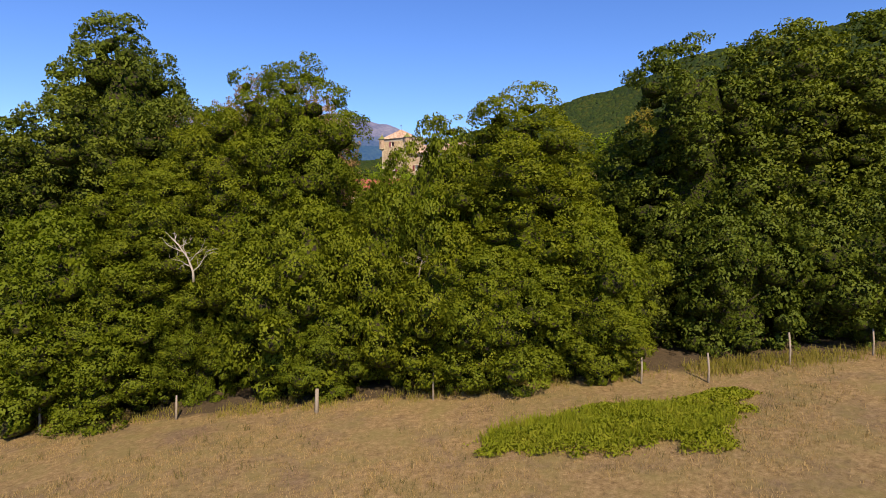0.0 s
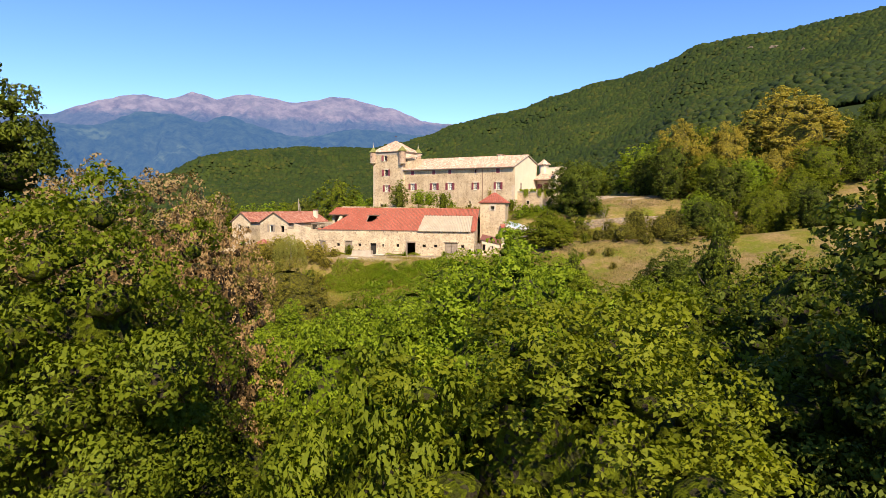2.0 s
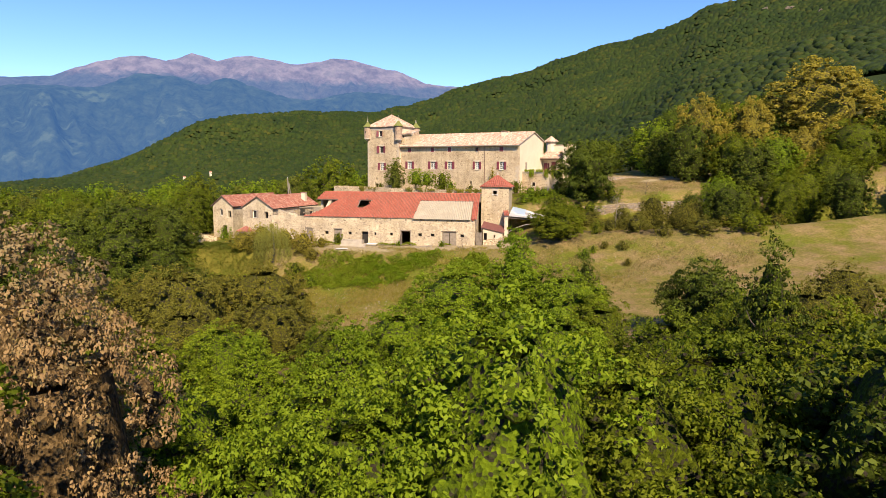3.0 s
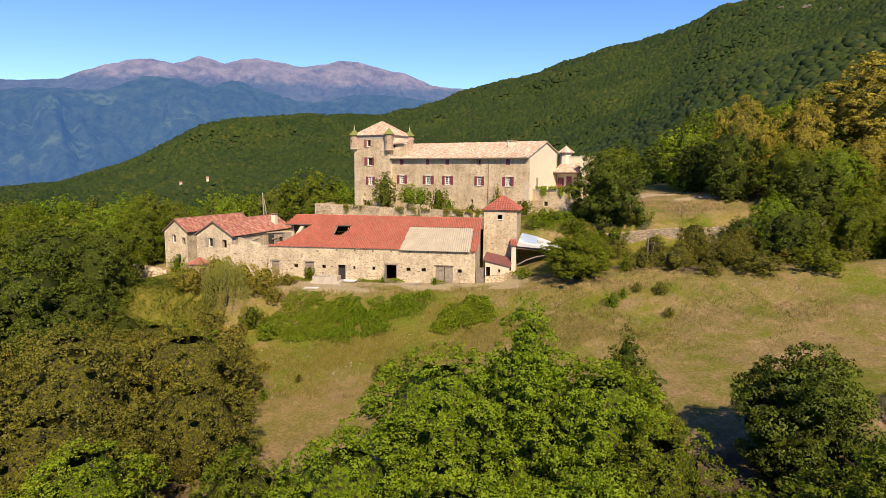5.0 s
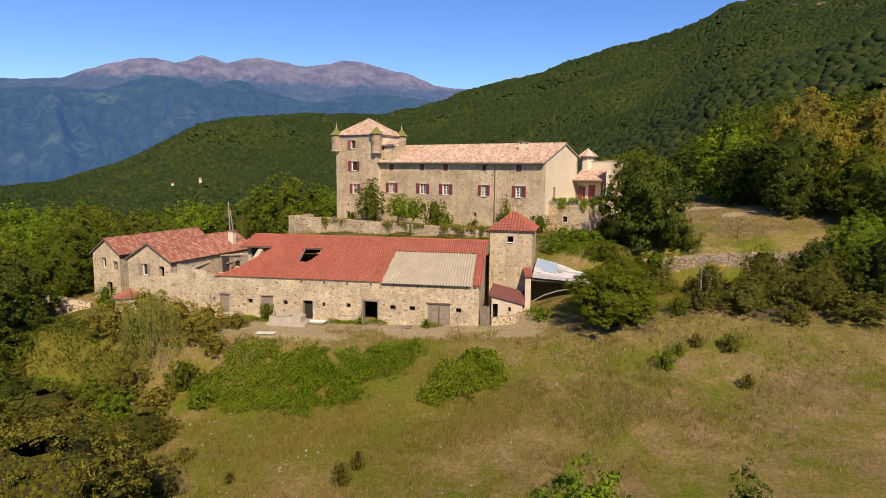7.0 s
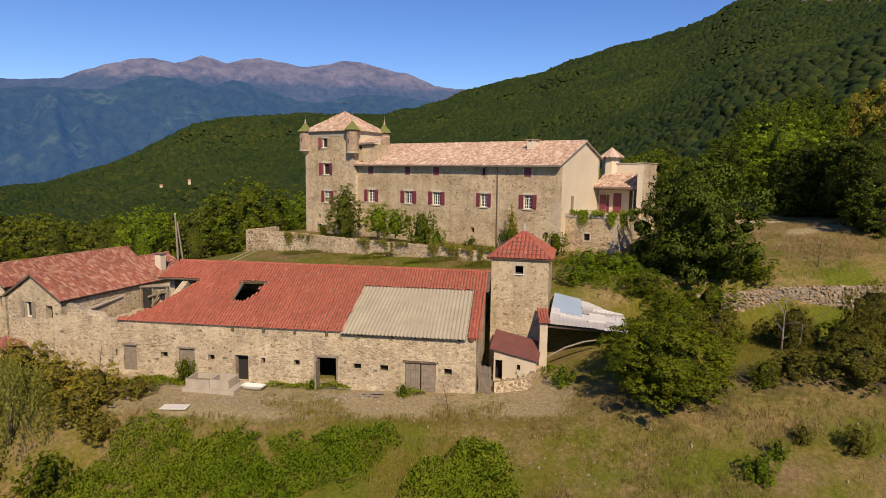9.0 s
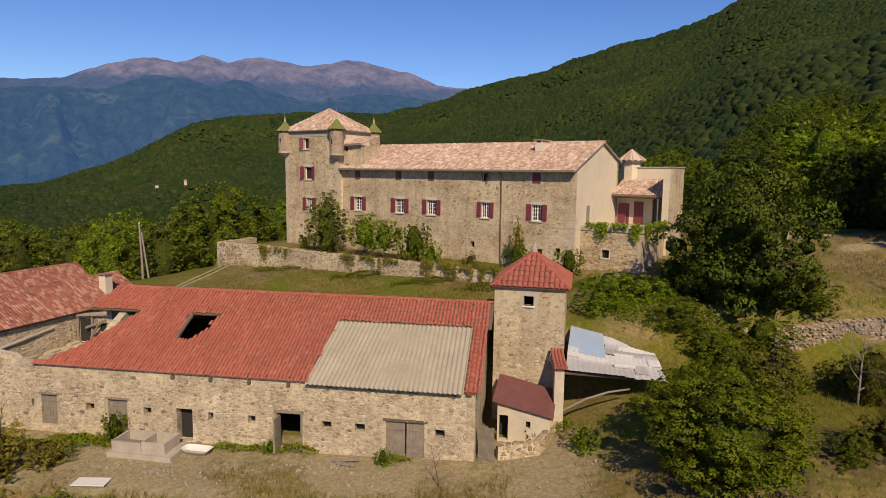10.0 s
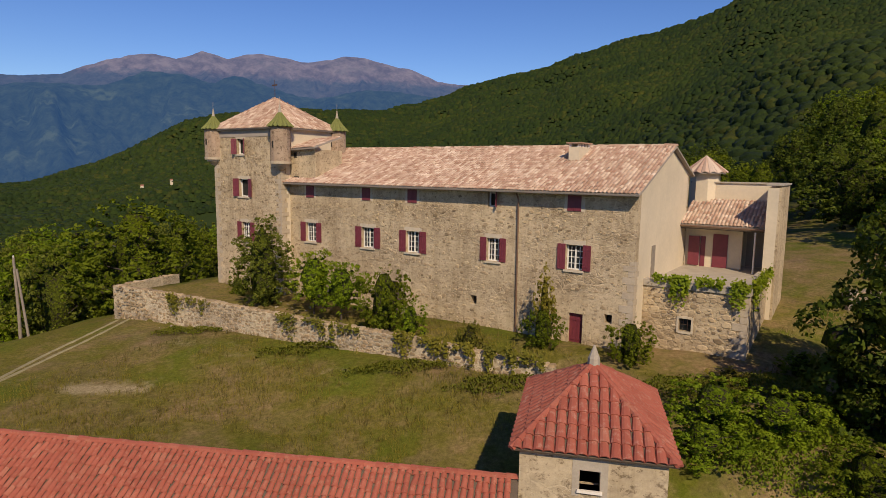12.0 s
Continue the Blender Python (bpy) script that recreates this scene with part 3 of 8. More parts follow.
def mountains(name, label, mat, crest, far, near, foot, rough, seed):
    """A range whose crest is given by (bearing, rise) in degrees, running down towards the valley."""
    az = np.radians(np.linspace(-52, 24, 300))
    tops = np.interp(np.degrees(az), [c[0] for c in crest], [c[1] for c in crest])
    rows = 46
    t = np.linspace(0, 1, rows)[:, None]
    r = far + (near - far) * t + 0 * az[None]
    crest_z = EYE_MID[2] + np.tan(np.radians(tops))[None] * far
    fall = (1 - t) ** 1.15
    n1 = np.array([[noise.fractal(Vector((a * 9 + seed, b * 2.6, seed)), 0.9, 2.1, 6) for a in az] for b in t[:, 0]])
    spur = np.array([[abs(noise.fractal(Vector((a * 22 + seed, b * 1.1, 3 + seed)), 1.0, 2.0, 4)) for a in az] for b in t[:, 0]])
    z = foot + (crest_z - foot) * fall + (n1 * rough - spur * rough * 1.1) * np.minimum(t * 5, 1) * (1 - 0.4 * t)
    z += np.array([noise.fractal(Vector((a * 60, seed, 0)), 0.9, 2.0, 5) for a in az])[None] * rough * 0.07 * (1 - np.minimum(t * 5, 1))
    x, y = EYE_MID[0] + np.sin(az)[None] * r, EYE_MID[1] + np.cos(az)[None] * r
    idx = np.arange(rows * len(az)).reshape(rows, len(az))
    faces = np.stack([idx[:-1, :-1], idx[1:, :-1], idx[1:, 1:], idx[:-1, 1:]], -1).reshape(-1, 4)
    me = grid_mesh(name, np.stack([x, y, z], -1).reshape(-1, 3), faces, mat, True)
    solid(name, me, mat, label, "mountain", kind="structure")


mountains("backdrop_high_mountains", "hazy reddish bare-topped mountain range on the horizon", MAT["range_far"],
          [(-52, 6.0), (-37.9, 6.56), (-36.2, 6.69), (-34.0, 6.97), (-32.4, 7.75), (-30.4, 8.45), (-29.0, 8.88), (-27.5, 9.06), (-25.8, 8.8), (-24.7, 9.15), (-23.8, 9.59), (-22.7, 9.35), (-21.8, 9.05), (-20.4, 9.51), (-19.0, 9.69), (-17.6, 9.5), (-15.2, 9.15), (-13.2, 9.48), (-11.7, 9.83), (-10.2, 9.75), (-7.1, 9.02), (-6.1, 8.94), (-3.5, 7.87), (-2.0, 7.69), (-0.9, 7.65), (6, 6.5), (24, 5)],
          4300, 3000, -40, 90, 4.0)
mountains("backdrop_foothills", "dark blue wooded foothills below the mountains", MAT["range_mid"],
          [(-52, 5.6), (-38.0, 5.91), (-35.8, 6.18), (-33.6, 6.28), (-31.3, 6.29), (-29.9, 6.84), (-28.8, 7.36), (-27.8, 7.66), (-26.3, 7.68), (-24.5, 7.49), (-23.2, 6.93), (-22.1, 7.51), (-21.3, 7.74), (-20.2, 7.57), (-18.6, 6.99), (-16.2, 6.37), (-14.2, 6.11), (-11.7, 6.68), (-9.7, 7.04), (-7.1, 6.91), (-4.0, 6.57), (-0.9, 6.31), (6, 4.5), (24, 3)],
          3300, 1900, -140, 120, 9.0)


# ---------------------------------------------------------------- building pieces
def wall_mesh(x0, x1, z0, z1, holes, depth, y=0.0, back=True):
    """An upright wall along x with its outer face at y, cut through by holes of (x0, x1, z0, z1)."""
    m = Mesh()
    xs = sorted({x0, x1, *[v for h in holes for v in h[:2]]})
    zs = sorted({z0, z1, *[v for h in holes for v in h[2:4]]})
    inside = lambda a, b: any(h[0] < a < h[1] and h[2] < b < h[3] for h in holes)
    for a0, a1 in zip(xs, xs[1:]):
        for b0, b1 in zip(zs, zs[1:]):
            if inside((a0 + a1) / 2, (b0 + b1) / 2):
                continue
            m.quad((a0, y, b0), (a1, y, b0), (a1, y, b1), (a0, y, b1))
            if back:
                m.quad((a1, y + depth, b0), (a0, y + depth, b0), (a0, y + depth, b1), (a1, y + depth, b1))
    for h in holes:
        a0, a1, b0, b1 = h[:4]
        for p, q in (((a0, b0), (a0, b1)), ((a0, b1), (a1, b1)), ((a1, b1), (a1, b0)), ((a1, b0), (a0, b0))):
            m.quad((p[0], y, p[1]), (q[0], y, q[1]), (q[0], y + depth, q[1]), (p[0], y + depth, p[1]))
    for p, q in (((x0, z0), (x0, z1)), ((x0, z1), (x1, z1)), ((x1, z1), (x1, z0)), ((x1, z0), (x0, z0))):
        m.quad((q[0], y, q[1]), (p[0], y, p[1]), (p[0], y + depth, p[1]), (q[0], y + depth, q[1]))
    return m


def tile_piece(width, length, rise, sides=4):
    """A barrel tile lying along y, wider at its lower end, with a thickness at its lower lip."""
    m = Mesh()
    ring = lambda w, y, r, dz: [(math.cos(math.pi * j / sides) * w, y, math.sin(math.pi * j / sides) * r + dz) for j in range(sides + 1)]
    a, b, c = ring(width, 0, rise, 0.025), ring(width * 0.8, length, rise * 0.85, 0.0), ring(width * 0.86, 0, rise * 0.8, 0.012)
    k = sides + 1
    m.add(a + b + c, [(j, j + 1, k + j + 1, k + j) for j in range(sides)] + [(2 * k + j, 2 * k + j + 1, j + 1, j) for j in range(sides)])
    return m


def roof_frame(eave_left, along, up):
    """Axes of a roof plane: x along its eave, y up its slope, z out of it."""
    ex, ey = Vector(along).normalized(), Vector(up).normalized()
    ez = ex.cross(ey).normalized()
    ey = ez.cross(ex)
    return Matrix(((ex.x, ey.x, ez.x, eave_left[0]), (ex.y, ey.y, ez.y, eave_left[1]), (ex.z, ey.z, ez.z, eave_left[2]), (0, 0, 0, 1)))


def tile_field(m, width, length, keep, pitch=0.225, course=0.36, seed=1, jitter=1.0, sides=3):
    """Rows of barrel tiles over a roof plane, joined; keep(x, y) tells where they lie."""
    rng = random.Random(seed)
    piece = tile_piece(pitch * 0.46, course * 1.2, 0.085, sides)
    pv = np.array(piece.v)
    pf = np.array(piece.f)
    verts, faces, k = [], [], 0
    R = np.array(m)
    nx, ny = int(width / pitch), int(math.ceil(length / course))
    for i in range(nx):
        shift = rng.uniform(-0.06, 0.06)
        for j in range(ny):
            x, y = (i + 0.5) * pitch, j * course + shift * (j > 0)
            if not keep(x, y + course * 0.5):
                continue
            a = rng.gauss(0, 0.035) * jitter
            s = 1 + rng.gauss(0, 0.03)
            q = pv * (s, 1, s)
            if y + course * 1.2 > length:
                q = q * (1, max(0.2, (length - y) / (course * 1.2)), 1)
            qx = q[:, 0] * math.cos(a) - q[:, 1] * math.sin(a) + x + rng.gauss(0, 0.008)
            qy = q[:, 0] * math.sin(a) + q[:, 1] * math.cos(a) + y
            qz = q[:, 2] + 0.02 + rng.gauss(0, 0.008) * jitter
            verts.append(np.stack([qx, qy, qz, np.ones_like(qx)], 1) @ R.T)
            faces.append(pf + k)
            k += len(pv)
    if not verts:
        return None
    return np.concatenate(verts)[:, :3], np.concatenate(faces)


def slab(m, outline, thick, mesh=None):
    """A flat roof plate under the tiles; outline in the plane's own x, y."""
    mesh = mesh or Mesh()
    top = [m @ Vector((x, y, 0)) for x, y in outline]
    n = m.to_3x3() @ Vector((0, 0, -thick))
    return mesh.prism(top, n)


def roof_plane(parent, drop, eave_left, along, up, width, length, keep, outline, mat, under, seed, pitch=0.225, course=0.36, jitter=1.0, name="roof"):
    m = roof_frame(eave_left, along, up)
    plate = part(name, slab(m, outline, 0.10), under, parent, drop=drop)
    made = tile_field(m, width, length, keep, pitch, course, seed, jitter)
    if made:
        ob = part("tiles", grid_mesh("tiles", made[0], made[1], mat), mat, plate)
        ob["kind"] = "stuff"
    return plate


def window(parent, drop, x0, x1, z0, z1, y, shutters=(True, True), glazed=True, sill=True, half_open=0.0, muntins=(2, 3), name="window"):
    """A casement in a wall opening: frame, glazing bars, panes, sill and shutters."""
    w, h = x1 - x0, z1 - z0
    def ring(a, b, lo, hi, w0, ya, yb):
        """A rectangular frame in one piece."""
        m = Mesh()
        v = [(px, py, pz) for py in (ya, yb) for px, pz in ((a, lo), (b, lo), (b, hi), (a, hi), (a + w0, lo + w0), (b - w0, lo + w0), (b - w0, hi - w0), (a + w0, hi - w0))]
        f = []
        for i in range(4):
            j = (i + 1) % 4
            f += [(i, j, j + 4, i + 4), (i + 12, j + 12, j + 8, i + 8), (i + 4, j + 4, j + 12, i + 12), (j, i, i + 8, j + 8)]
        return m.add(v, f)
    win = part(name, ring(x0, x1, z0, z1, 0.07, y + 0.22, y + 0.30), MAT["frame"], parent, drop=drop)
    if glazed:
        part("pane", Mesh().box(x0 + 0.05, x1 - 0.05, y + 0.265, y + 0.275, z0 + 0.05, z1 - 0.05), MAT["glass"], win)
        c = (x0 + x1) / 2
        part("glazing_bar", Mesh().box(c - 0.045, c + 0.045, y + 0.21, y + 0.262, z0 + 0.07, z1 - 0.07), MAT["frame"], win, "white glazing bar")
        for s in (0.25, 0.75):
            part("glazing_bar", Mesh().box(x0 + w * s - 0.018, x0 + w * s + 0.018, y + 0.225, y + 0.262, z0 + 0.07, z1 - 0.07), MAT["frame"], win, "white glazing bar")
        for j in range(1, muntins[1] + 1):
            zz = z0 + h * j / (muntins[1] + 1)
            part("glazing_bar", Mesh().box(x0 + 0.07, x1 - 0.07, y + 0.228, y + 0.262, zz - 0.018, zz + 0.018), MAT["frame"], win, "white glazing bar")
    else:
        part("dark_opening", Mesh().box(x0, x1, y + 0.31, y + 0.33, z0, z1), MAT["black"], win, "dark unglazed opening")
    if sill and w > 0.85:
        part("lintel", Mesh().box(x0 - 0.16, x1 + 0.16, y - 0.012, y + 0.1, z1, z1 + 0.26), MAT["sill"], win, "pale lime lintel")
    if sill:
        part("sill", Mesh().box(x0 - 0.10, x1 + 0.10, y - 0.10, y + 0.2, z0 - 0.12, z0 - 0.002), MAT["sill"], win, "pale stone sill")
    for side, on in zip((-1, 1), shutters):
        if not on:
            continue
        sw = w / 2
        hinge = x0 if side < 0 else x1
        ang = -half_open * side
        m = Matrix.Translation((hinge, y - 0.015, 0)) @ Matrix.Rotation(ang, 4, "Z")
        s = Mesh()
        lo, hi = (-sw, -0.02) if side < 0 else (0.02, sw)
        for b in range(3):
            a0 = lo + (hi - lo) * b / 3 + 0.006
            s.box(a0, lo + (hi - lo) * (b + 1) / 3 - 0.006, -0.045, 0, z0 + 0.01, z1 + 0.03, m)
        for zz in (z0 + h * 0.16, z0 + h * 0.84):
            s.box(lo, hi, -0.065, -0.045, zz - 0.05, zz + 0.05, m)
        part("shutter", s, MAT["shutter"], win, "oxblood-red board shutter")
    return win


def plank_door(parent, drop, x0, x1, z0, z1, y, mat, boards=5, label="", name="door", lean=0.0):
    d = Mesh()
    rng = random.Random(int(x0 * 100))
    for b in range(boards):
        a0, a1 = x0 + (x1 - x0) * b / boards, x0 + (x1 - x0) * (b + 1) / boards
        d.box(a0 + 0.006, a1 - 0.006, y + rng.uniform(0, 0.015), y + 0.05, z0 + rng.uniform(0, 0.08) * lean, z1 - rng.uniform(0, 0.02))
    for zz in (0.2, 0.8):
        d.box(x0 + 0.02, x1 - 0.02, y - 0.025, y, z0 + (z1 - z0) * zz - 0.06, z0 + (z1 - z0) * zz + 0.06)
    return part(name, d, mat, parent, label, drop=drop)


def quoins(parent, drop, x, y, z0, z1, sx, sy, seed, name="quoin"):
    """Dressed corner stones, long and short by turns; sx, sy: which way the walls run from the corner."""
    rng = random.Random(seed)
    z, k = z0, 0
    while z < z1 - 0.15:
        h = min(rng.uniform(0.30, 0.42), z1 - z)
        a, b = (rng.uniform(0.55, 0.75), rng.uniform(0.28, 0.38)) if k % 2 else (rng.uniform(0.28, 0.38), rng.uniform(0.55, 0.75))
        p = rng.uniform(0.012, 0.03)
        xa, xb = sorted((x - sx * p, x + sx * a))
        ya, yb = sorted((y - sy * p, y + sy * b))
        part(name, Mesh().box(xa, xb, ya, yb, z + 0.012, z + h - 0.012), MAT["quoin"], parent, drop=drop)
        z += h
        k += 1


# ---------------------------------------------------------------- the castle
CASTLE = pose(CH_X, CH_Y, 14.5, 0, 0, CH_TURN)
castle = thing("castle", "long honey-coloured stone castle with corner tower and red shutters", "house", CASTLE)
D0 = 14.5
MAIN_L, T_L, T_R = -26.75, -34.84, -26.75
WINS = [(-25.05, -23.95), (-19.40, -18.25), (-15.42, -14.30), (-9.15, -8.25), (-3.95, -2.95)]
ATTIC = [(-24.95, -24.15), (-19.35, -18.60), (-15.30, -14.55), (-9.15, -8.50), (-3.95, -3.15)]
main_holes = [(a, b, 20.72, 22.15) for a, b in WINS] + [(a, b, 24.05, 24.92) for a, b in ATTIC]
main_holes += [(-3.65, -2.80, 16.35, 18.25), (-1.55, -1.12, 17.95, 18.45), (-10.25, -9.80, 17.85, 18.42), (-17.1, -15.8, 16.4, 18.6)]
castle_front = part("front_wall", wall_mesh(MAIN_L, 0, 13.5, 25.1, main_holes, 0.5), MAT["stone"], castle, "rubble front wall of honey-coloured stone", drop=D0)
gable = Mesh().prism([(0, 0.5, 13.5), (0, 10.9, 13.5), (0, 10.9, 26.1), (0, 6.17, 27.65), (0, 0.5, 25.25)], (-0.45, 0, 0))
part("gable_wall", gable, MAT["plaster"], castle, "cream rendered gable wall", drop=D0)
part("rear_wall", Mesh().box(MAIN_L, 0, 10.5, 10.9, 13.5, 26.1), MAT["stone"], castle, drop=D0)
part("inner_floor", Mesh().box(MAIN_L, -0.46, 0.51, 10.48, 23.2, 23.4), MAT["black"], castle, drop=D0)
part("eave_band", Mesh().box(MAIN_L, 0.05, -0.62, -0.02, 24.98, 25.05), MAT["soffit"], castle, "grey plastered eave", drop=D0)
front_len = math.hypot(6.17 + 0.75, 27.84 - 25.10)
roof_plane(castle, D0, (MAIN_L, -0.75, 25.10), (1, 0, 0), (0, 6.92, 2.74), -MAIN_L + 0.25, front_len, lambda x, y: True,
           [(0, 0), (-MAIN_L + 0.25, 0), (-MAIN_L + 0.25, front_len), (0, front_len)], MAT["rose_tile"], MAT["soffit"], 3)
back_len = math.hypot(5.2, 1.75)
roof_plane(castle, D0, (0.25, 11.3, 26.1), (-1, 0, 0), (0, -5.13, 1.74), -MAIN_L + 0.25, back_len, lambda x, y: True,
           [(0, 0), (-MAIN_L + 0.25, 0), (-MAIN_L + 0.25, back_len), (0, back_len)], MAT["rose_tile"], MAT["soffit"], 4, pitch=0.3, course=0.5)


def ridge_tiles(parent, drop, p, q, mat, seed, size=0.13, name="ridge_tiles"):
    rng = random.Random(seed)
    p, q = Vector(p), Vector(q)
    n = max(2, int((q - p).length / 0.38))
    m = Mesh()
    d = (q - p).normalized()
    side = d.cross(Vector((0, 0, 1))).normalized()
    up = side.cross(d)
    for i in range(n):
        a = p + (q - p) * (i / n)
        b = p + (q - p) * ((i + 1.12) / n)
        dz = rng.uniform(-0.01, 0.02)
        ra = [a + side * math.cos(math.pi * j / 4) * size * 1.05 + up * (math.sin(math.pi * j / 4) * size + dz) for j in range(5)]
        rb = [b + side * math.cos(math.pi * j / 4) * size * 0.85 + up * (math.sin(math.pi * j / 4) * size * 0.85 + dz) for j in range(5)]
        m.add(ra + rb, [(j, j + 1, j + 6, j + 5) for j in range(4)] + [(4, 3, 2, 1, 0)])
    ob = part(name, m, mat, parent, drop=drop)
    ob["kind"] = "stuff"
    return ob


ridge_tiles(castle, D0, (MAIN_L, 6.17, 27.86), (0.27, 6.17, 27.86), MAT["rose_tile"], 5)
for (a, b), tilt in zip(WINS, (0, 0, 0, 0, 0.05)):
    window(castle, D0, a, b, 20.72, 22.15, 0, half_open=tilt)
for i, (a, b) in enumerate(ATTIC):
    if i == 3:
        window(castle, D0, a, b, 24.05, 24.92, 0, (False, True), False, False, 1.2)
    else:
        w = part("attic_window", Mesh().box(a, b, -0.05, 0.02, 24.05, 24.92), MAT["shutter"], castle, "closed oxblood attic shutter", drop=D0)
        part("batten", Mesh().box((a + b) / 2 - 0.03, (a + b) / 2 + 0.03, -0.07, -0.05, 24.08, 24.9), MAT["shutter"], w)
        part("surround", Mesh().box(a - 0.20, a, -0.012, 0.1, 24.0, 24.97), MAT["sill"], w, "pale lime surround")
        part("surround", Mesh().box(b, b + 0.20, -0.012, 0.1, 24.0, 24.97), MAT["sill"], w, "pale lime surround")
plank_door(castle, D0, -3.65, -2.80, 16.35, 18.25, 0.18, MAT["shutter"], 4, "oxblood-red plank door")
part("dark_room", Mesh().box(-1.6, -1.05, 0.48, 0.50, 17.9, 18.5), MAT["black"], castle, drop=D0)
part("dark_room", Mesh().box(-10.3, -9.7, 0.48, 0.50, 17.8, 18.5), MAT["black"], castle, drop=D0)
part("arched_door", Mesh().box(-17.1, -15.8, 0.40, 0.46, 16.4, 18.6), MAT["dark_wood"], castle, "dark arched doorway", drop=D0)
arch = Mesh()
for s in (-1, 1):
    cxx = -16.45
    pts = [(cxx + s * 0.66, 0.02, 18.62), (cxx + s * 0.66, 0.02, 18.0)] + [(cxx + s * 0.65 * math.cos(t), 0.02, 18.0 + 0.6 * math.sin(t)) for t in np.linspace(0.1, math.pi / 2, 6)]
    arch.prism(pts if s < 0 else pts[::-1], (0, 0.42, 0))
part("arch_stones", arch, MAT["quoin"], castle, drop=D0)
part("drainpipe", Mesh().tube([(-7.0, -0.42, 25.0), (-7.0, -0.12, 24.6), (-7.0, -0.08, 21.0), (-6.98, -0.08, 16.6)], [0.055] * 4, 8), MAT["pipe"], castle, "brown metal drainpipe", drop=D0)
quoins(castle, D0, 0, 0, 15.5, 21.5, -1, 1, 11)

# chimney on the front slope
chim = part("chimney", Mesh().box(-5.55, -4.85, 3.6, 5.2, 26.2, 27.75), MAT["plaster"], castle, "pale rendered roof chimney", drop=D0)
part("chimney_cap", Mesh().box(-5.68, -4.72, 3.45, 5.35, 27.95, 28.03), MAT["rose_tile"], chim)
part("chimney_piers", Mesh().box(-5.55, -5.4, 3.6, 5.2, 27.75, 27.95).box(-5.0, -4.85, 3.6, 3.8, 27.75, 27.95).box(-5.0, -4.85, 4.1, 4.25, 27.75, 27.95).box(-5.0, -4.85, 4.55, 4.7, 27.75, 27.95).box(-5.0, -4.85, 5.0, 5.2, 27.75, 27.95), MAT["white_cement"], chim)

# the square tower
TF, TB = -0.86, 5.16
tower_holes = [(-31.9, -31.0, 27.25, 28.45), (-31.75, -30.6, 23.9, 25.3), (-31.55, -30.5, 20.4, 21.85), (-32.65, -32.25, 18.3, 18.85), (-32.9, -32.1, 16.4, 17.6)]
tower_front = part("tower_front", wall_mesh(T_L, T_R, 12.5, 29.2, tower_holes, 0.5, TF), MAT["stone"], castle, "tall rubble tower front", drop=D0)
part("tower_side", Mesh().box(T_R - 0.5, T_R, TF + 0.51, TB, 12.5, 29.2), MAT["plaster"], castle, "cream rendered tower side", drop=D0)
part("tower_side", Mesh().box(T_L, T_L + 0.5, TF + 0.51, TB, 12.5, 29.2), MAT["stone"], castle, drop=D0)
part("tower_rear", Mesh().box(T_L + 0.51, T_R - 0.51, TB - 0.5, TB, 12.5, 29.2), MAT["stone"], castle, drop=D0)
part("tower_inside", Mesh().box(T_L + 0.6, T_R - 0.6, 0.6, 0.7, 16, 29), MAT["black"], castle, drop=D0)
window(castle, D0, -31.9, -31.0, 27.25, 28.45, TF, (True, True), False, True, 0.7)
window(castle, D0, -31.75, -30.6, 23.9, 25.3, TF, (True, True), False, True, 0.25)
window(castle, D0, -31.55, -30.5, 20.4, 21.85, TF, (True, True), True, True)
part("eave_band", Mesh().box(T_L - 0.03, T_R + 0.03, TF - 0.03, TF - 0.005, 28.6, 29.2), MAT["soffit"], castle, drop=D0)
quoins(castle, D0, T_L, TF, 13.8, 26.4, 1, 1, 12)
quoins(castle, D0, T_R, TF, 15.5, 26.0, -1, 1, 14)
TC = ((T_L + T_R) / 2, (TF + TB) / 2)
TOP = 31.86
o = 0.32
c00, c10, c11, c01 = (T_L - o, TF - o, 29.2), (T_R + o, TF - o, 29.2), (T_R + o, TB + o, 29.2), (T_L - o, TB + o, 29.2)


def hip_side(parent, drop, a, b, apex, mat, under, seed, pitch=0.225, course=0.36, name="roof"):
    """One triangular side of a pyramid roof, tiled."""
    a, b, apex = Vector(a), Vector(b), Vector(apex)
    along = (b - a).normalized()
    foot = a + along * (apex - a).dot(along)
    up = apex - foot
    w, l, fx = (b - a).length, up.length, (apex - a).dot(along)
    keep = lambda x, y: x > fx * y / l - 0.05 and x < w - (w - fx) * y / l + 0.05
    return roof_plane(parent, drop, a, along, up, w, l, keep, [(0, 0), (w, 0), (fx, l)], mat, under, seed, pitch, course, name=name)


apex = (TC[0], TC[1], TOP)
for i, (a, b) in enumerate(((c00, c10), (c10, c11), (c11, c01), (c01, c00))):
    hip_side(castle, D0, a, b, apex, MAT["rose_tile"], MAT["soffit"], 20 + i, name="tower_roof")
    ridge_tiles(castle, D0, a, apex, MAT["rose_tile"], 30 + i, 0.11)
part("weather_vane", Mesh().tube([apex, (apex[0], apex[1], TOP + 1.5)], [0.03, 0.015], 5).box(apex[0] - 0.35, apex[0] + 0.3, apex[1] - 0.01, apex[1] + 0.01, TOP + 1.0, TOP + 1.12), MAT["iron"], castle, "thin iron weather vane", drop=D0)


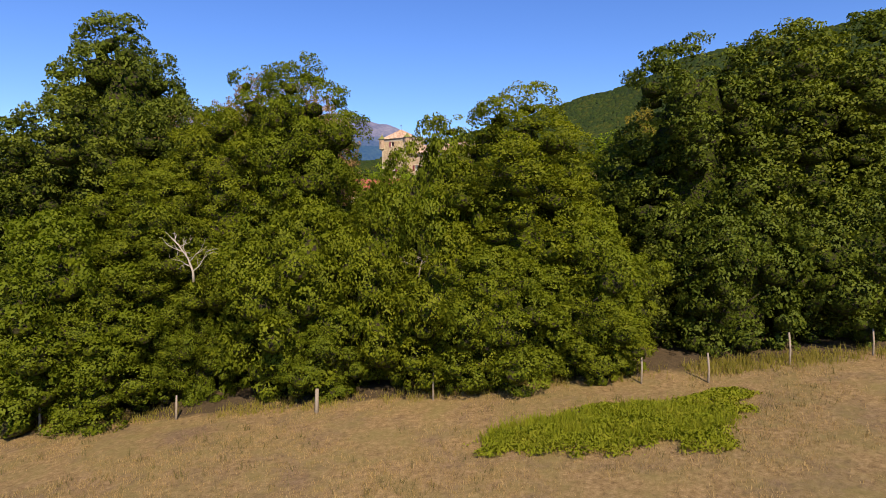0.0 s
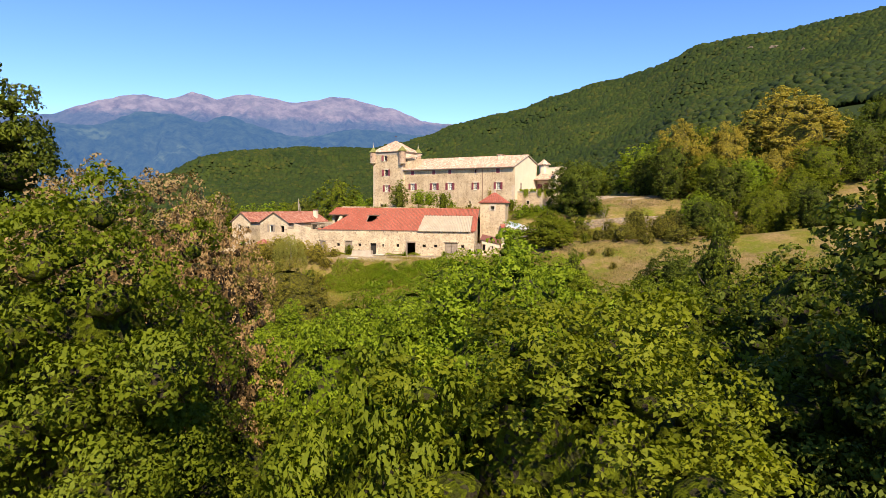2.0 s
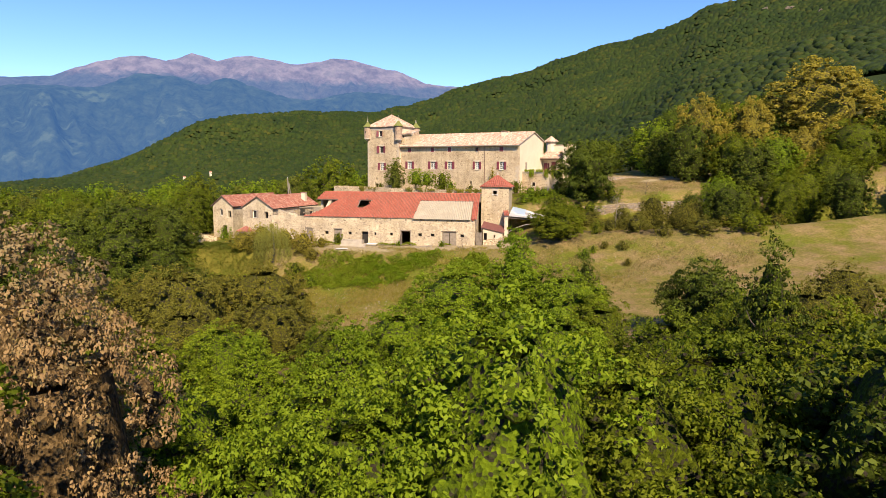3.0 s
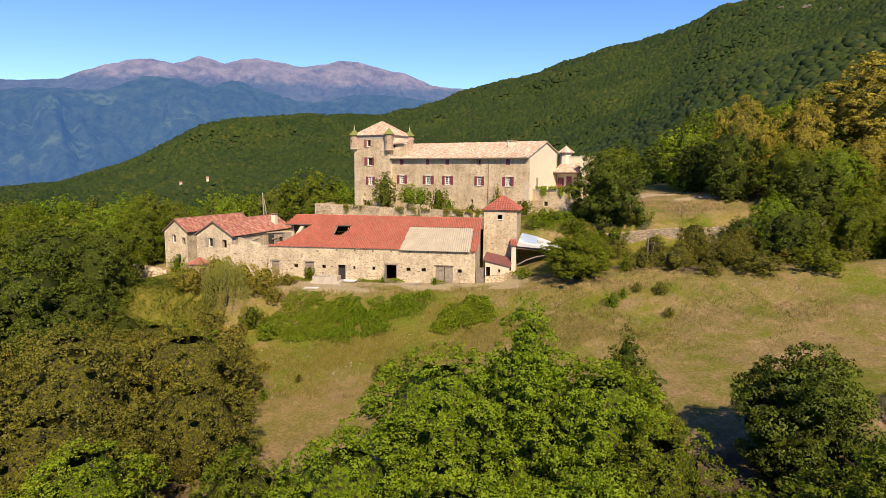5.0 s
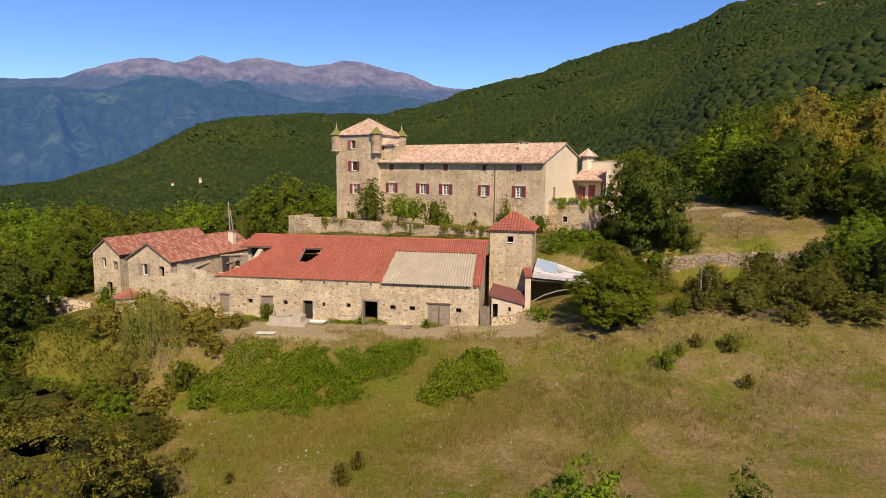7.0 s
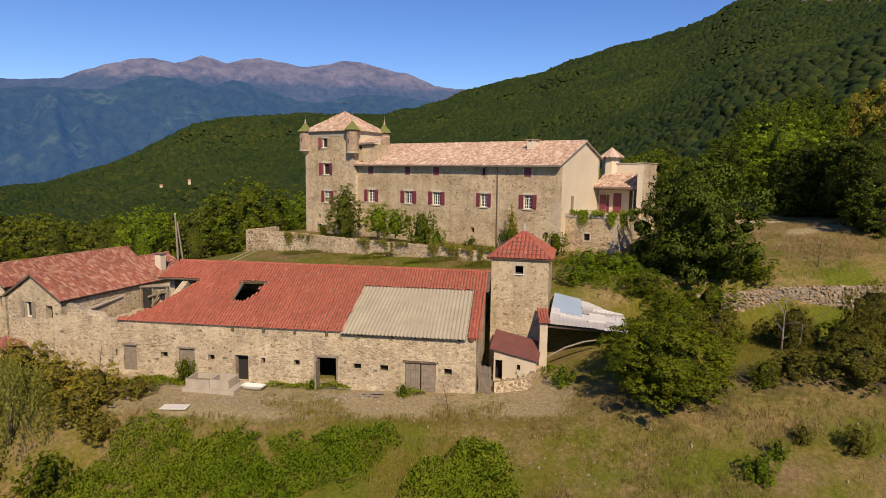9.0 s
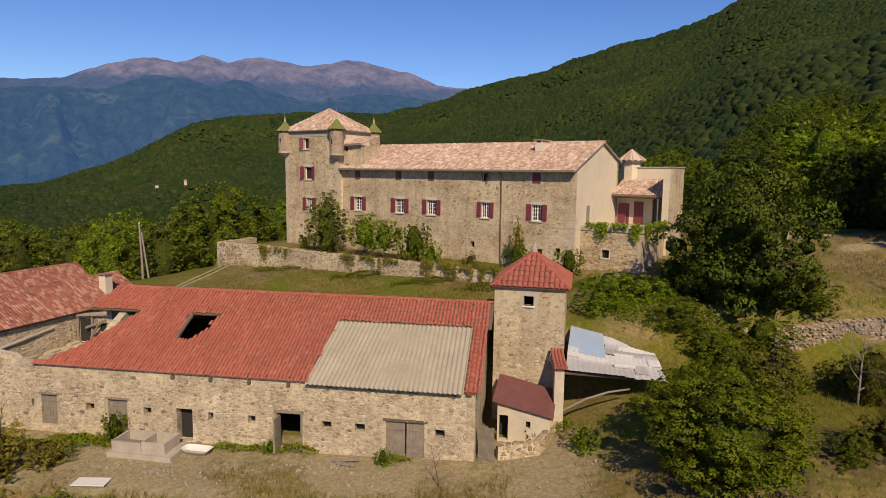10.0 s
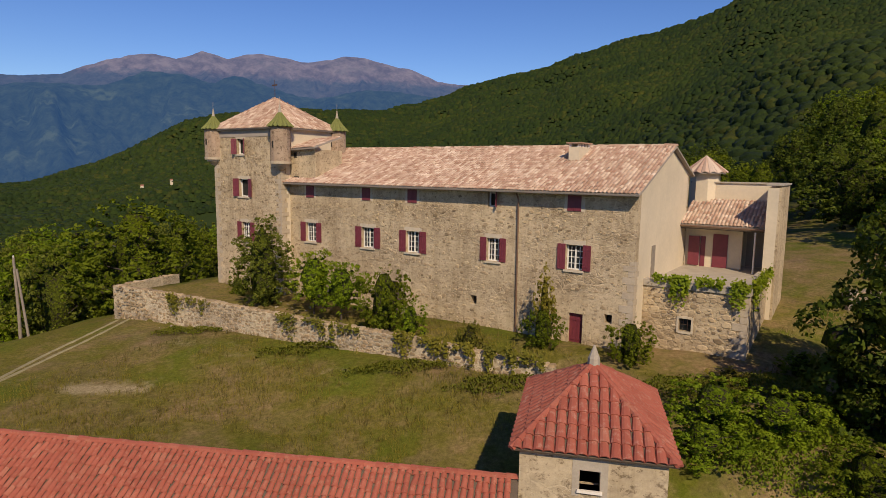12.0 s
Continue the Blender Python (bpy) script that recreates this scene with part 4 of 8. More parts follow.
def bartizan(x, y, z0, z1, r):
    """A round corner turret on a stepped foot under a mossy cone with a finial."""
    b = part("corner_turret", Mesh().lathe(x, y, [(r, z0 + 0.5), (r, z1)], 14), MAT["turret_brick"], castle, "small round corner turret of pinkish stone", smooth=False, drop=D0)
    part("turret_foot", Mesh().lathe(x, y, [(r * 0.25, z0 - 0.15), (r * 0.45, z0), (r * 0.55, z0 + 0.14), (r * 0.78, z0 + 0.16), (r * 0.82, z0 + 0.3), (r * 1.03, z0 + 0.32), (r * 1.05, z0 + 0.5)], 14), MAT["quoin"], b, "stepped stone corbel")
    part("arrow_slit", Mesh().box(x - 0.07, x + 0.07, y - r - 0.01, y - r + 0.1, z0 + 1.5, z0 + 2.0), MAT["black"], b)
    n, hh, rr = 18, 1.25, r + 0.2
    roof = part("turret_roof", Mesh().lathe(x, y, [(rr * 0.97, z1 - 0.06), (rr * 0.5, z1 + hh * 0.34), (0.1, z1 + hh * 0.8)], n), MAT["moss_tile"], b, "mossy green conical tile roof")
    for j in range(n):
        t0, t1 = 2 * math.pi * j / n, 2 * math.pi * (j + 0.92) / n
        tm = (t0 + t1) / 2
        ring = lambda k, z, lift: [(x + rr * math.cos(t) * k * q, y + rr * math.sin(t) * k * q, z + dz) for t, q, dz in ((t0, 1, 0), (tm, 1.04, lift), (t1, 1, 0))]
        part("roof_tile", Mesh().add(ring(1.02, z1 - 0.05, 0.07) + ring(0.53, z1 + hh * 0.37, 0.05) + ring(0.13, z1 + hh * 0.82, 0.02), [(0, 1, 4, 3), (1, 2, 5, 4), (3, 4, 7, 6), (4, 5, 8, 7)]), MAT["moss_tile"], roof)
    part("finial", Mesh().lathe(x, y, [(0.15, z1 + hh * 0.72), (0.10, z1 + hh), (0.04, z1 + hh + 0.3), (0.05, z1 + hh + 0.34), (0.012, z1 + hh + 0.4), (0.012, z1 + hh + 0.9)], 8), MAT["cement"], b, "pale cement finial")


bartizan(T_L, TF, 26.5, 29.3, 0.76)
bartizan(T_R, TF, 26.2, 29.3, 0.76)
bartizan(T_R, TB, 26.5, 29.3, 0.72)
bartizan(T_L, TB, 26.5, 29.3, 0.72)
# the low stair loft between tower and main roof
loft = part("stair_loft", Mesh().box(T_R, T_R + 2.7, TF + 0.9, 2.9, 24.6, 27.6), MAT["stone"], castle, "small rubble loft against the tower", drop=D0)
part("loft_slit", Mesh().box(T_R + 0.45, T_R + 0.75, TF + 0.88, TF + 0.95, 27.0, 27.4).box(T_R + 0.45, T_R + 0.95, TF + 0.88, TF + 0.95, 25.4, 25.6), MAT["black"], loft)
math.hypot(2.9, 0.8)
roof_plane(castle, D0, (T_R, TF + 0.5, 27.6), (1, 0, 0.05), (0, 3.0, 0.9), 3.0, 3.1, lambda x, y: True, [(0, 0), (3.0, 0), (3.0, 3.1), (0, 3.1)], MAT["rose_tile"], MAT["soffit"], 41)

# porch and terrace at the right end
porch = part("porch_wall", Mesh().box(0.0, 5.6, 12.8, 13.2, 13.5, 25.6).box(5.0, 5.6, 8.6, 12.8, 13.5, 25.45), MAT["plaster"], castle, "cream rendered porch walls", drop=D0)
part("porch_side", Mesh().box(5.6, 5.72, 8.6, 13.2, 13.5, 25.58), MAT["stone"], castle, "rubble outer porch wall", drop=D0)
part("coping", Mesh().box(-0.3, 5.8, 12.7, 13.3, 25.6, 25.7).box(4.9, 5.8, 8.5, 12.7, 25.58, 25.66), MAT["cement"], porch)
part("porch_back", Mesh().box(0.0, 3.5, 10.9, 11.1, 20.06, 23.4), MAT["plaster"], porch, "cream rendered porch back wall")
part("red_door", Mesh().box(1.75, 2.65, 10.84, 10.9, 20.1, 22.3), MAT["shutter"], porch, "oxblood door with a pale curtain")
part("open_shutter", Mesh().box(0.25, 0.95, 10.70, 10.76, 20.15, 22.1), MAT["shutter"], porch, "red shutter leaf standing open")
part("door_gap", Mesh().box(0.98, 1.28, 10.86, 10.9, 20.1, 22.1), MAT["shutter"], porch)
# Darker panel paints the niche's shade over the cream porch wall.
part("dark_niche", Mesh().box(3.5, 4.98, 12.74, 12.78, 20.1, 22.9), MAT["soffit"], porch, "grey panel with the shade of the porch back in its colour")
pl = math.hypot(3.6, 1.5)
roof_plane(castle, D0, (-0.1, 9.3, 22.95), (1, 0, 0), (0, 3.5, 1.5), 5.2, pl, lambda x, y: True, [(0, 0), (5.2, 0), (5.2, pl), (0, pl)], MAT["rose_tile"], MAT["soffit"], 42)
part("porch_beam", Mesh().box(0, 5.0, 9.4, 9.55, 22.68, 22.86), MAT["dark_wood"], castle, drop=D0)
part("gutter", Mesh().tube([(-0.1, 9.22, 22.88), (5.4, 9.22, 22.84)], [0.06, 0.06], 8), MAT["pipe"], castle, drop=D0)
part("porch_post", Mesh().tube([(4.4, 9.45, 20.1), (4.4, 9.45, 22.7)], [0.05, 0.05], 8), MAT["white_cement"], castle, drop=D0)
terrace_front = part("terrace_wall", wall_mesh(0.0, 5.35, 13.5, 20.05, [(2.0, 2.65, 17.75, 18.45)], 0.5, 1.7), MAT["stone"], castle, "rubble terrace wall hung with creeper", drop=D0)
part("terrace_side", Mesh().box(4.85, 5.35, 2.21, 8.6, 13.5, 20.05), MAT["stone"], castle, drop=D0)
part("terrace_floor", Mesh().box(0.0, 4.84, 2.21, 12.7, 19.8, 20.08), MAT["cement"], castle, "pale concrete terrace floor", drop=D0)
part("parapet_coping", Mesh().box(0.0, 5.45, 1.6, 2.25, 20.06, 20.4).box(4.8, 5.45, 2.25, 8.6, 20.06, 20.4), MAT["cement"], castle, "grey stone parapet coping", drop=D0)
tw = part("cellar_window", Mesh().box(1.9, 2.0, 1.64, 1.75, 17.65, 18.55).box(2.65, 2.75, 1.64, 1.75, 17.65, 18.55).box(2.0, 2.65, 1.64, 1.75, 17.62, 17.75).box(2.0, 2.65, 1.64, 1.75, 18.45, 18.58), MAT["sill"], castle, drop=D0)
part("pane", Mesh().box(2.0, 2.65, 1.95, 1.97, 17.75, 18.45), MAT["glass"], tw)
part("grille", Mesh().box(2.2, 2.22, 1.8, 1.82, 17.75, 18.45).box(2.42, 2.44, 1.8, 1.82, 17.75, 18.45).box(2.0, 2.65, 1.8, 1.82, 18.09, 18.11), MAT["iron"], tw)
quoins(castle, D0, 5.35, 1.7, 15.0, 20.0, -1, 1, 13)
part("gable_door", Mesh().box(0.0, 0.03, 2.9, 3.6, 20.2, 22.1), MAT["grey_wood"], castle, "grey door in the gable", drop=D0)
# small octagonal stair turret behind the gable
st = part("stair_turret", Mesh().lathe(0.5, 13.3, [(1.0, 20), (1.0, 26.3)], 8, 0.39), MAT["plaster"], castle, "small octagonal stair turret", drop=D0)
sr = part("turret_roof", Mesh().lathe(0.5, 13.3, [(1.38, 26.22), (0.05, 27.42)], 16), MAT["soffit"], st)
for j in range(16):
    t0, t1 = 2 * math.pi * j / 16, 2 * math.pi * (j + 0.94) / 16
    tm = (t0 + t1) / 2
    part("roof_tile", Mesh().add([(0.5 + 1.42 * math.cos(t0), 13.3 + 1.42 * math.sin(t0), 26.27), (0.5 + 1.46 * math.cos(tm), 13.3 + 1.46 * math.sin(tm), 26.38), (0.5 + 1.42 * math.cos(t1), 13.3 + 1.42 * math.sin(t1), 26.27), (0.5, 13.3, 27.5)], [(0, 1, 3), (1, 2, 3)]), MAT["rose_tile_piece"], sr)



# ---------------------------------------------------------------- walls of loose stone
def stone_wall(name, label, line, base, tops, thick, mat, seed, size=0.34, rough=0.05, category="wall"):
    """A wall of laid stones along a line of (x, y); each end has its top height. Stones on its face and top stand proud."""
    rng = random.Random(seed)
    core, stones = Mesh(), Mesh()
    pts = [Vector((*p, 0)) for p in line]
    for i, (p, top) in enumerate(zip(pts, tops)):
        d = (pts[min(i + 1, len(pts) - 1)] - pts[max(i - 1, 0)]).normalized()
        n = Vector((d.y, -d.x, 0)) * thick / 2
        core.v += [tuple(p + n + Vector((0, 0, base))), tuple(p - n + Vector((0, 0, base))), tuple(p - n + Vector((0, 0, top))), tuple(p + n + Vector((0, 0, top)))]
        if i:
            k = 4 * i
            core.f += [(k - 4 + j, k + j, k + (j + 1) % 4, k - 4 + (j + 1) % 4) for j in range(4)]
    core.f += [(0, 1, 2, 3), tuple(len(core.v) - 1 - j for j in range(4))]
    for (p, q, t0, t1) in zip(line, line[1:], tops, tops[1:]):
        p, q = Vector((*p, 0)), Vector((*q, 0))
        d = (q - p).normalized()
        n = Vector((d.y, -d.x, 0))
        L = (q - p).length
        z = base + 0.1
        while z < max(t0, t1) + 0.05:
            h = rng.uniform(0.4, 0.85) * size
            u = rng.uniform(0, size)
            while u < L:
                w = rng.uniform(0.45, 1.7) * size
                top = t0 + (t1 - t0) * min(1, u / L)
                dz = rng.uniform(-0.35, 0.35) * h
                if z + dz + h * 0.5 < top + 0.04 and rng.random() < 0.74:
                    stone_on(stones, p + d * (u + w / 2) + n * (thick / 2) + Vector((0, 0, z + dz + h / 2)), (d + Vector((0, 0, rng.uniform(-0.2, 0.2)))).normalized(), Vector((0, 0, 1)), n, w * rng.uniform(0.34, 0.47), h * rng.uniform(0.36, 0.5), rng.uniform(0.4, 1.3) * rough, rng)
                u += w
            z += h
        u = 0
        while u < L:
            w = rng.uniform(0.8, 1.6) * size
            top = t0 + (t1 - t0) * u / L
            stone_on(stones, p + d * (u + w / 2) + Vector((0, 0, top)), d, n, Vector((0, 0, 1)), w * 0.48, thick * 0.46, rng.uniform(0.02, 0.12), rng)
            u += w
    ob = solid(name, core, mat, label, category, kind="structure")
    s = part("stones", stones, MAT["rubble_piece"], ob)
    s["kind"] = "stuff"
    return ob


def stone_on(mesh, c, ax, ay, out, rx, ry, proud, rng):
    """A flat irregular stone set on a face: an outline of six or seven points with a smaller raised top."""
    n = rng.choice((5, 6, 6, 7))
    t0 = rng.uniform(0, 6.28)
    ring = []
    for j in range(n):
        t = t0 + 6.283 * (j + rng.uniform(-0.2, 0.2)) / n
        k = rng.uniform(0.85, 1.2)
        cx, cy = math.cos(t), math.sin(t)
        e = max(abs(cx), abs(cy)) ** 0.6
        ring.append((cx * k / e, cy * k / e))
    lo = [c + ax * (x * rx) + ay * (y * ry) - out * 0.02 for x, y in ring]
    hi = [c + ax * (x * rx * 0.78) + ay * (y * ry * 0.75) + out * proud * rng.uniform(0.85, 1.1) for x, y in ring]
    mesh.add(lo + hi, [tuple(range(n, 2 * n))] + [(j, (j + 1) % n, (j + 1) % n + n, j + n) for j in range(n)])


def rubble_tone(name, tones, island=True):
    m, nt, b = material(name)
    v = world_coords(nt)
    c = ramp(nt, random_value(nt, island), [(i / (len(tones) - 1), t) for i, t in enumerate(tones)])
    g = noisy(nt, v, 9, 6, 0.75)
    c = mixed(nt, 0.6, c, ramp(nt, g, [(0.3, (0.55, 0.55, 0.55)), (0.7, (1.2, 1.18, 1.1))]), "MULTIPLY")
    nt.links.new(c, b.inputs["Base Color"])
    b.inputs["Roughness"].default_value = 0.93
    bumped(nt, b, g, 0.5, 0.02)
    return m


MAT["rubble_piece"] = rubble_tone("loose_wall_stones", [(0.38, 0.28, 0.17), (0.27, 0.20, 0.115), (0.48, 0.37, 0.24), (0.33, 0.235, 0.13), (0.20, 0.155, 0.10)])
WALL_TONES = [(0.50, 0.385, 0.24), (0.37, 0.275, 0.165), (0.56, 0.44, 0.28), (0.44, 0.335, 0.205), (0.22, 0.16, 0.095), (0.53, 0.41, 0.26)]
PALE_TONES = [(0.48, 0.385, 0.265), (0.38, 0.30, 0.20), (0.58, 0.48, 0.345), (0.29, 0.225, 0.15), (0.53, 0.43, 0.30), (0.18, 0.14, 0.095)]
MAT["pale_piece"] = rubble_tone("pale_mortared_stones", PALE_TONES)
MAT["pale_stone_single"] = rubble_tone("pale_mortared_stone", PALE_TONES, False)
MAT["wall_piece"] = rubble_tone("mortared_stones", WALL_TONES)
MAT["wall_stone_single"] = rubble_tone("mortared_stone", WALL_TONES, False)


def face_stones(wall, x0, x1, z0, z1, holes, y, count, seed, singles=None, size=0.17, tone="wall", axis="x", limit=None):
    """Rubble standing a little proud of the mortar of a wall's outer face, clear of its openings; those within the stretch of singles are pieces of their own."""
    rng = random.Random(seed)
    along, out = (Vector((1, 0, 0)), Vector((0, -1, 0))) if axis == "x" else (Vector((0, 1, 0)), Vector((1, 0, 0)))
    joined, apart = Mesh(), []
    kinds = []
    for k in range(8):
        q = Mesh()
        stone_on(q, Vector((0, 0, 0)), along, Vector((0, 0, 1)), out, 1.0, 0.62, 0.22, rng)
        kinds.append(q.data("stone", MAT[tone + "_stone_single"]))
    used = {}
    for i in range(count * 4):
        if count <= 0:
            break
        u, z = rng.uniform(x0, x1), rng.uniform(z0, z1)
        r = size * rng.uniform(0.45, 1.45) ** 1.5
        if any(h[0] - r - 0.12 < u < h[1] + r + 0.12 and h[2] - r - 0.05 < z < h[3] + r for h in holes) or (limit and z + r > limit(u)):
            continue
        cell = (int(u / (size * 1.9)), int(z / (size * 1.4)))
        if used.get(cell, 0) or any((u - a) ** 2 + ((z - b) * 1.4) ** 2 < (0.8 * (r + c)) ** 2 for dx in (-1, 0, 1) for dz in (-1, 0, 1) for a, b, c in [used.get((cell[0] + dx, cell[1] + dz)) or (9e9, 0, 0)]):
            continue
        used[cell] = (u, z, r)
        c = Vector((u, y, z)) if axis == "x" else Vector((y, u, z))
        count -= 1
        if singles and singles[0] < u < singles[1] and len(apart) < 280:
            apart.append((c, r))
        else:
            stone_on(joined, c, along, Vector((0, 0, 1)), out, r, r * rng.uniform(0.5, 0.75), rng.uniform(0.015, 0.045), rng)
    for c, r in apart:
        ob = new("stone", rng.choice(kinds))
        ob.parent = wall
        ob.matrix_basis = Matrix.Translation(c) @ Matrix.Diagonal((r, r * 0.8, r, 1) if axis == "x" else (r * 0.8, r, r, 1))
    ob = part("rubble", joined, MAT[tone + "_piece"], wall)
    ob["kind"] = "stuff"


def castle_point(cx, cy):
    p = CASTLE @ Vector((cx, cy, 0))
    return p.x, p.y


stone_wall("wall_terrace", "long retaining wall of rough dry stone below the castle terrace", [castle_point(*p) for p in ((-39.2, -2.0), (-37.4, -8.1), (-31.9, -7.3), (-21.3, -6.4), (-10.6, -5.3), (-2.5, -4.3))],
           13.2, (16.9, 17.0, 17.0, 16.85, 16.75, 16.4), 0.6, MAT["barn_stone"], 51, 0.33)
stone_wall("wall_field_lower", "low tumbled dry-stone wall along the upper field", [(19.5, 131.5), (24.5, 129.3), (29.8, 130.6), (39, 129.5), (52, 131)], 12.0, (14.5, 14.9, 15.35, 15.9, 17.2), 0.7, MAT["dry_stone"], 52, 0.3, 0.12)
stone_wall("wall_field_upper", "short dry-stone wall on the grassy bank", [(27.0, 146.5), (31.5, 147.0), (38.0, 147.5)], 17.0, (19.2, 19.6, 19.6), 0.7, MAT["dry_stone"], 53, 0.4, 0.09)

# ---------------------------------------------------------------- the barn
BARN = pose(4.77, 120.56, 8.6, 0, 0, -5.73)
barn = thing("barn", "long stone barn with a red tile roof patched with fibre-cement sheet", "barn", BARN)
B0 = 8.6
small = [(-13.05, -12.6), (-8.65, -8.08), (-6.72, -6.14), (-2.18, -1.65), (-15.5, -15.2), (-19.6, -19.1), (-23.35, -22.8), (-27.0, -26.85)]
barn_holes = [(-11.3, -9.9, 8.95, 11.15), (-4.92, -2.78, 8.95, 11.15), (-26.35, -25.3, 9.3, 11.2), (-21.9, -20.65, 9.2, 11.2), (-17.5, -16.5, 9.0, 10.95)] + [(a, b, 10.38, 10.85) for a, b in small]
barn_front = part("front_wall", wall_mesh(-32.0, -0.02, 7.6, 13.13, barn_holes, 0.55), MAT["barn_stone"], barn, "pale rubble barn front with small openings", drop=B0)
part("end_wall", Mesh().prism([(0, 0.02, 7.6), (0, 10.4, 7.6), (0, 10.4, 14.2), (0, 6.25, 16.5), (0, 0.02, 13.0)], (-0.5, 0, 0)), MAT["barn_stone"], barn, drop=B0)
part("end_wall", Mesh().prism([(-23.6, 0.56, 7.6), (-23.6, 10.4, 7.6), (-23.6, 10.4, 14.2), (-23.6, 6.25, 16.4), (-23.6, 0.56, 13.3)], (-0.5, 0, 0)), MAT["barn_stone"], barn, drop=B0)
part("rear_wall", Mesh().box(-25.6, -0.51, 10.0, 10.4, 7.6, 14.2), MAT["barn_stone"], barn, drop=B0)
part("dark_floor", Mesh().box(-27.0, -0.6, 0.6, 9.9, 8.8, 8.95), MAT["dark_wood"], barn, drop=B0)
for a, b in small:
    part("window_void", Mesh().box(a, b, 0.42, 0.47, 10.38, 10.85), MAT["black"], barn, drop=B0)
dj = part("doorway", Mesh().box(-11.42, -11.3, -0.02, 0.2, 8.95, 11.3).box(-9.9, -9.78, -0.02, 0.2, 8.95, 11.3).box(-11.5, -9.7, -0.03, 0.25, 11.15, 11.33), MAT["wood"], barn, "weathered wooden door frame, door missing", drop=B0)
part("half_door", Mesh().box(-11.25, -11.15, -0.7, 0.1, 9.0, 11.0), MAT["wood"], dj)
for a, b in ((-4.90, -3.87), (-3.80, -2.80)):
    plank_door(barn, B0, a, b, 9.0, 11.12, 0.1, MAT["wood"], 6, "weathered grey plank gate leaf", "gate_leaf", 1.0)
part("lintel", Mesh().box(-5.1, -2.6, -0.03, 0.2, 11.15, 11.3), MAT["dark_wood"], barn, drop=B0)
for a, b in ((-26.35, -25.3), (-21.9, -20.65)):
    plank_door(barn, B0, a, b, 9.3, 11.15, 0.15, MAT["wood"], 5, "weathered plank stable door", "stable_door", 0.5)
    part("lintel", Mesh().box(a - 0.15, b + 0.15, -0.02, 0.2, 11.2, 11.34), MAT["wood"], barn, drop=B0)
part("stable_opening", Mesh().box(-17.5, -16.5, 0.5, 0.54, 9.0, 10.95), MAT["black"], barn, drop=B0)
R_W, R_Y = 31.2, 6.25
r_up = (0, R_Y + 0.2, 16.72 - 13.09)
r_len = math.hypot(r_up[1], r_up[2])
HOLE = (12.35, 14.2, 2.75, 5.0)


def barn_keep(x, y):
    a = R_W - x
    if HOLE[0] + 0.12 * math.sin(5 * y) < x < HOLE[1] + 0.15 * math.sin(4 * y) and HOLE[2] + 1.5 * max(0.0, x - 13.45) + 0.08 * math.sin(7 * x) < y < HOLE[3]:
        return False
    if y < 5.0 and x < np.interp(y, (0.0, 0.31, 1.67, 4.5, 5.0), (3.6, 5.2, 6.6, 8.5, 8.75)) or y >= 5.0 and x < 5.0 + 0.35 * (y - 5.0):
        return False
    if 0.6 < a < 9.45 - 0.1 * y and y < 5.0:
        return False
    return True


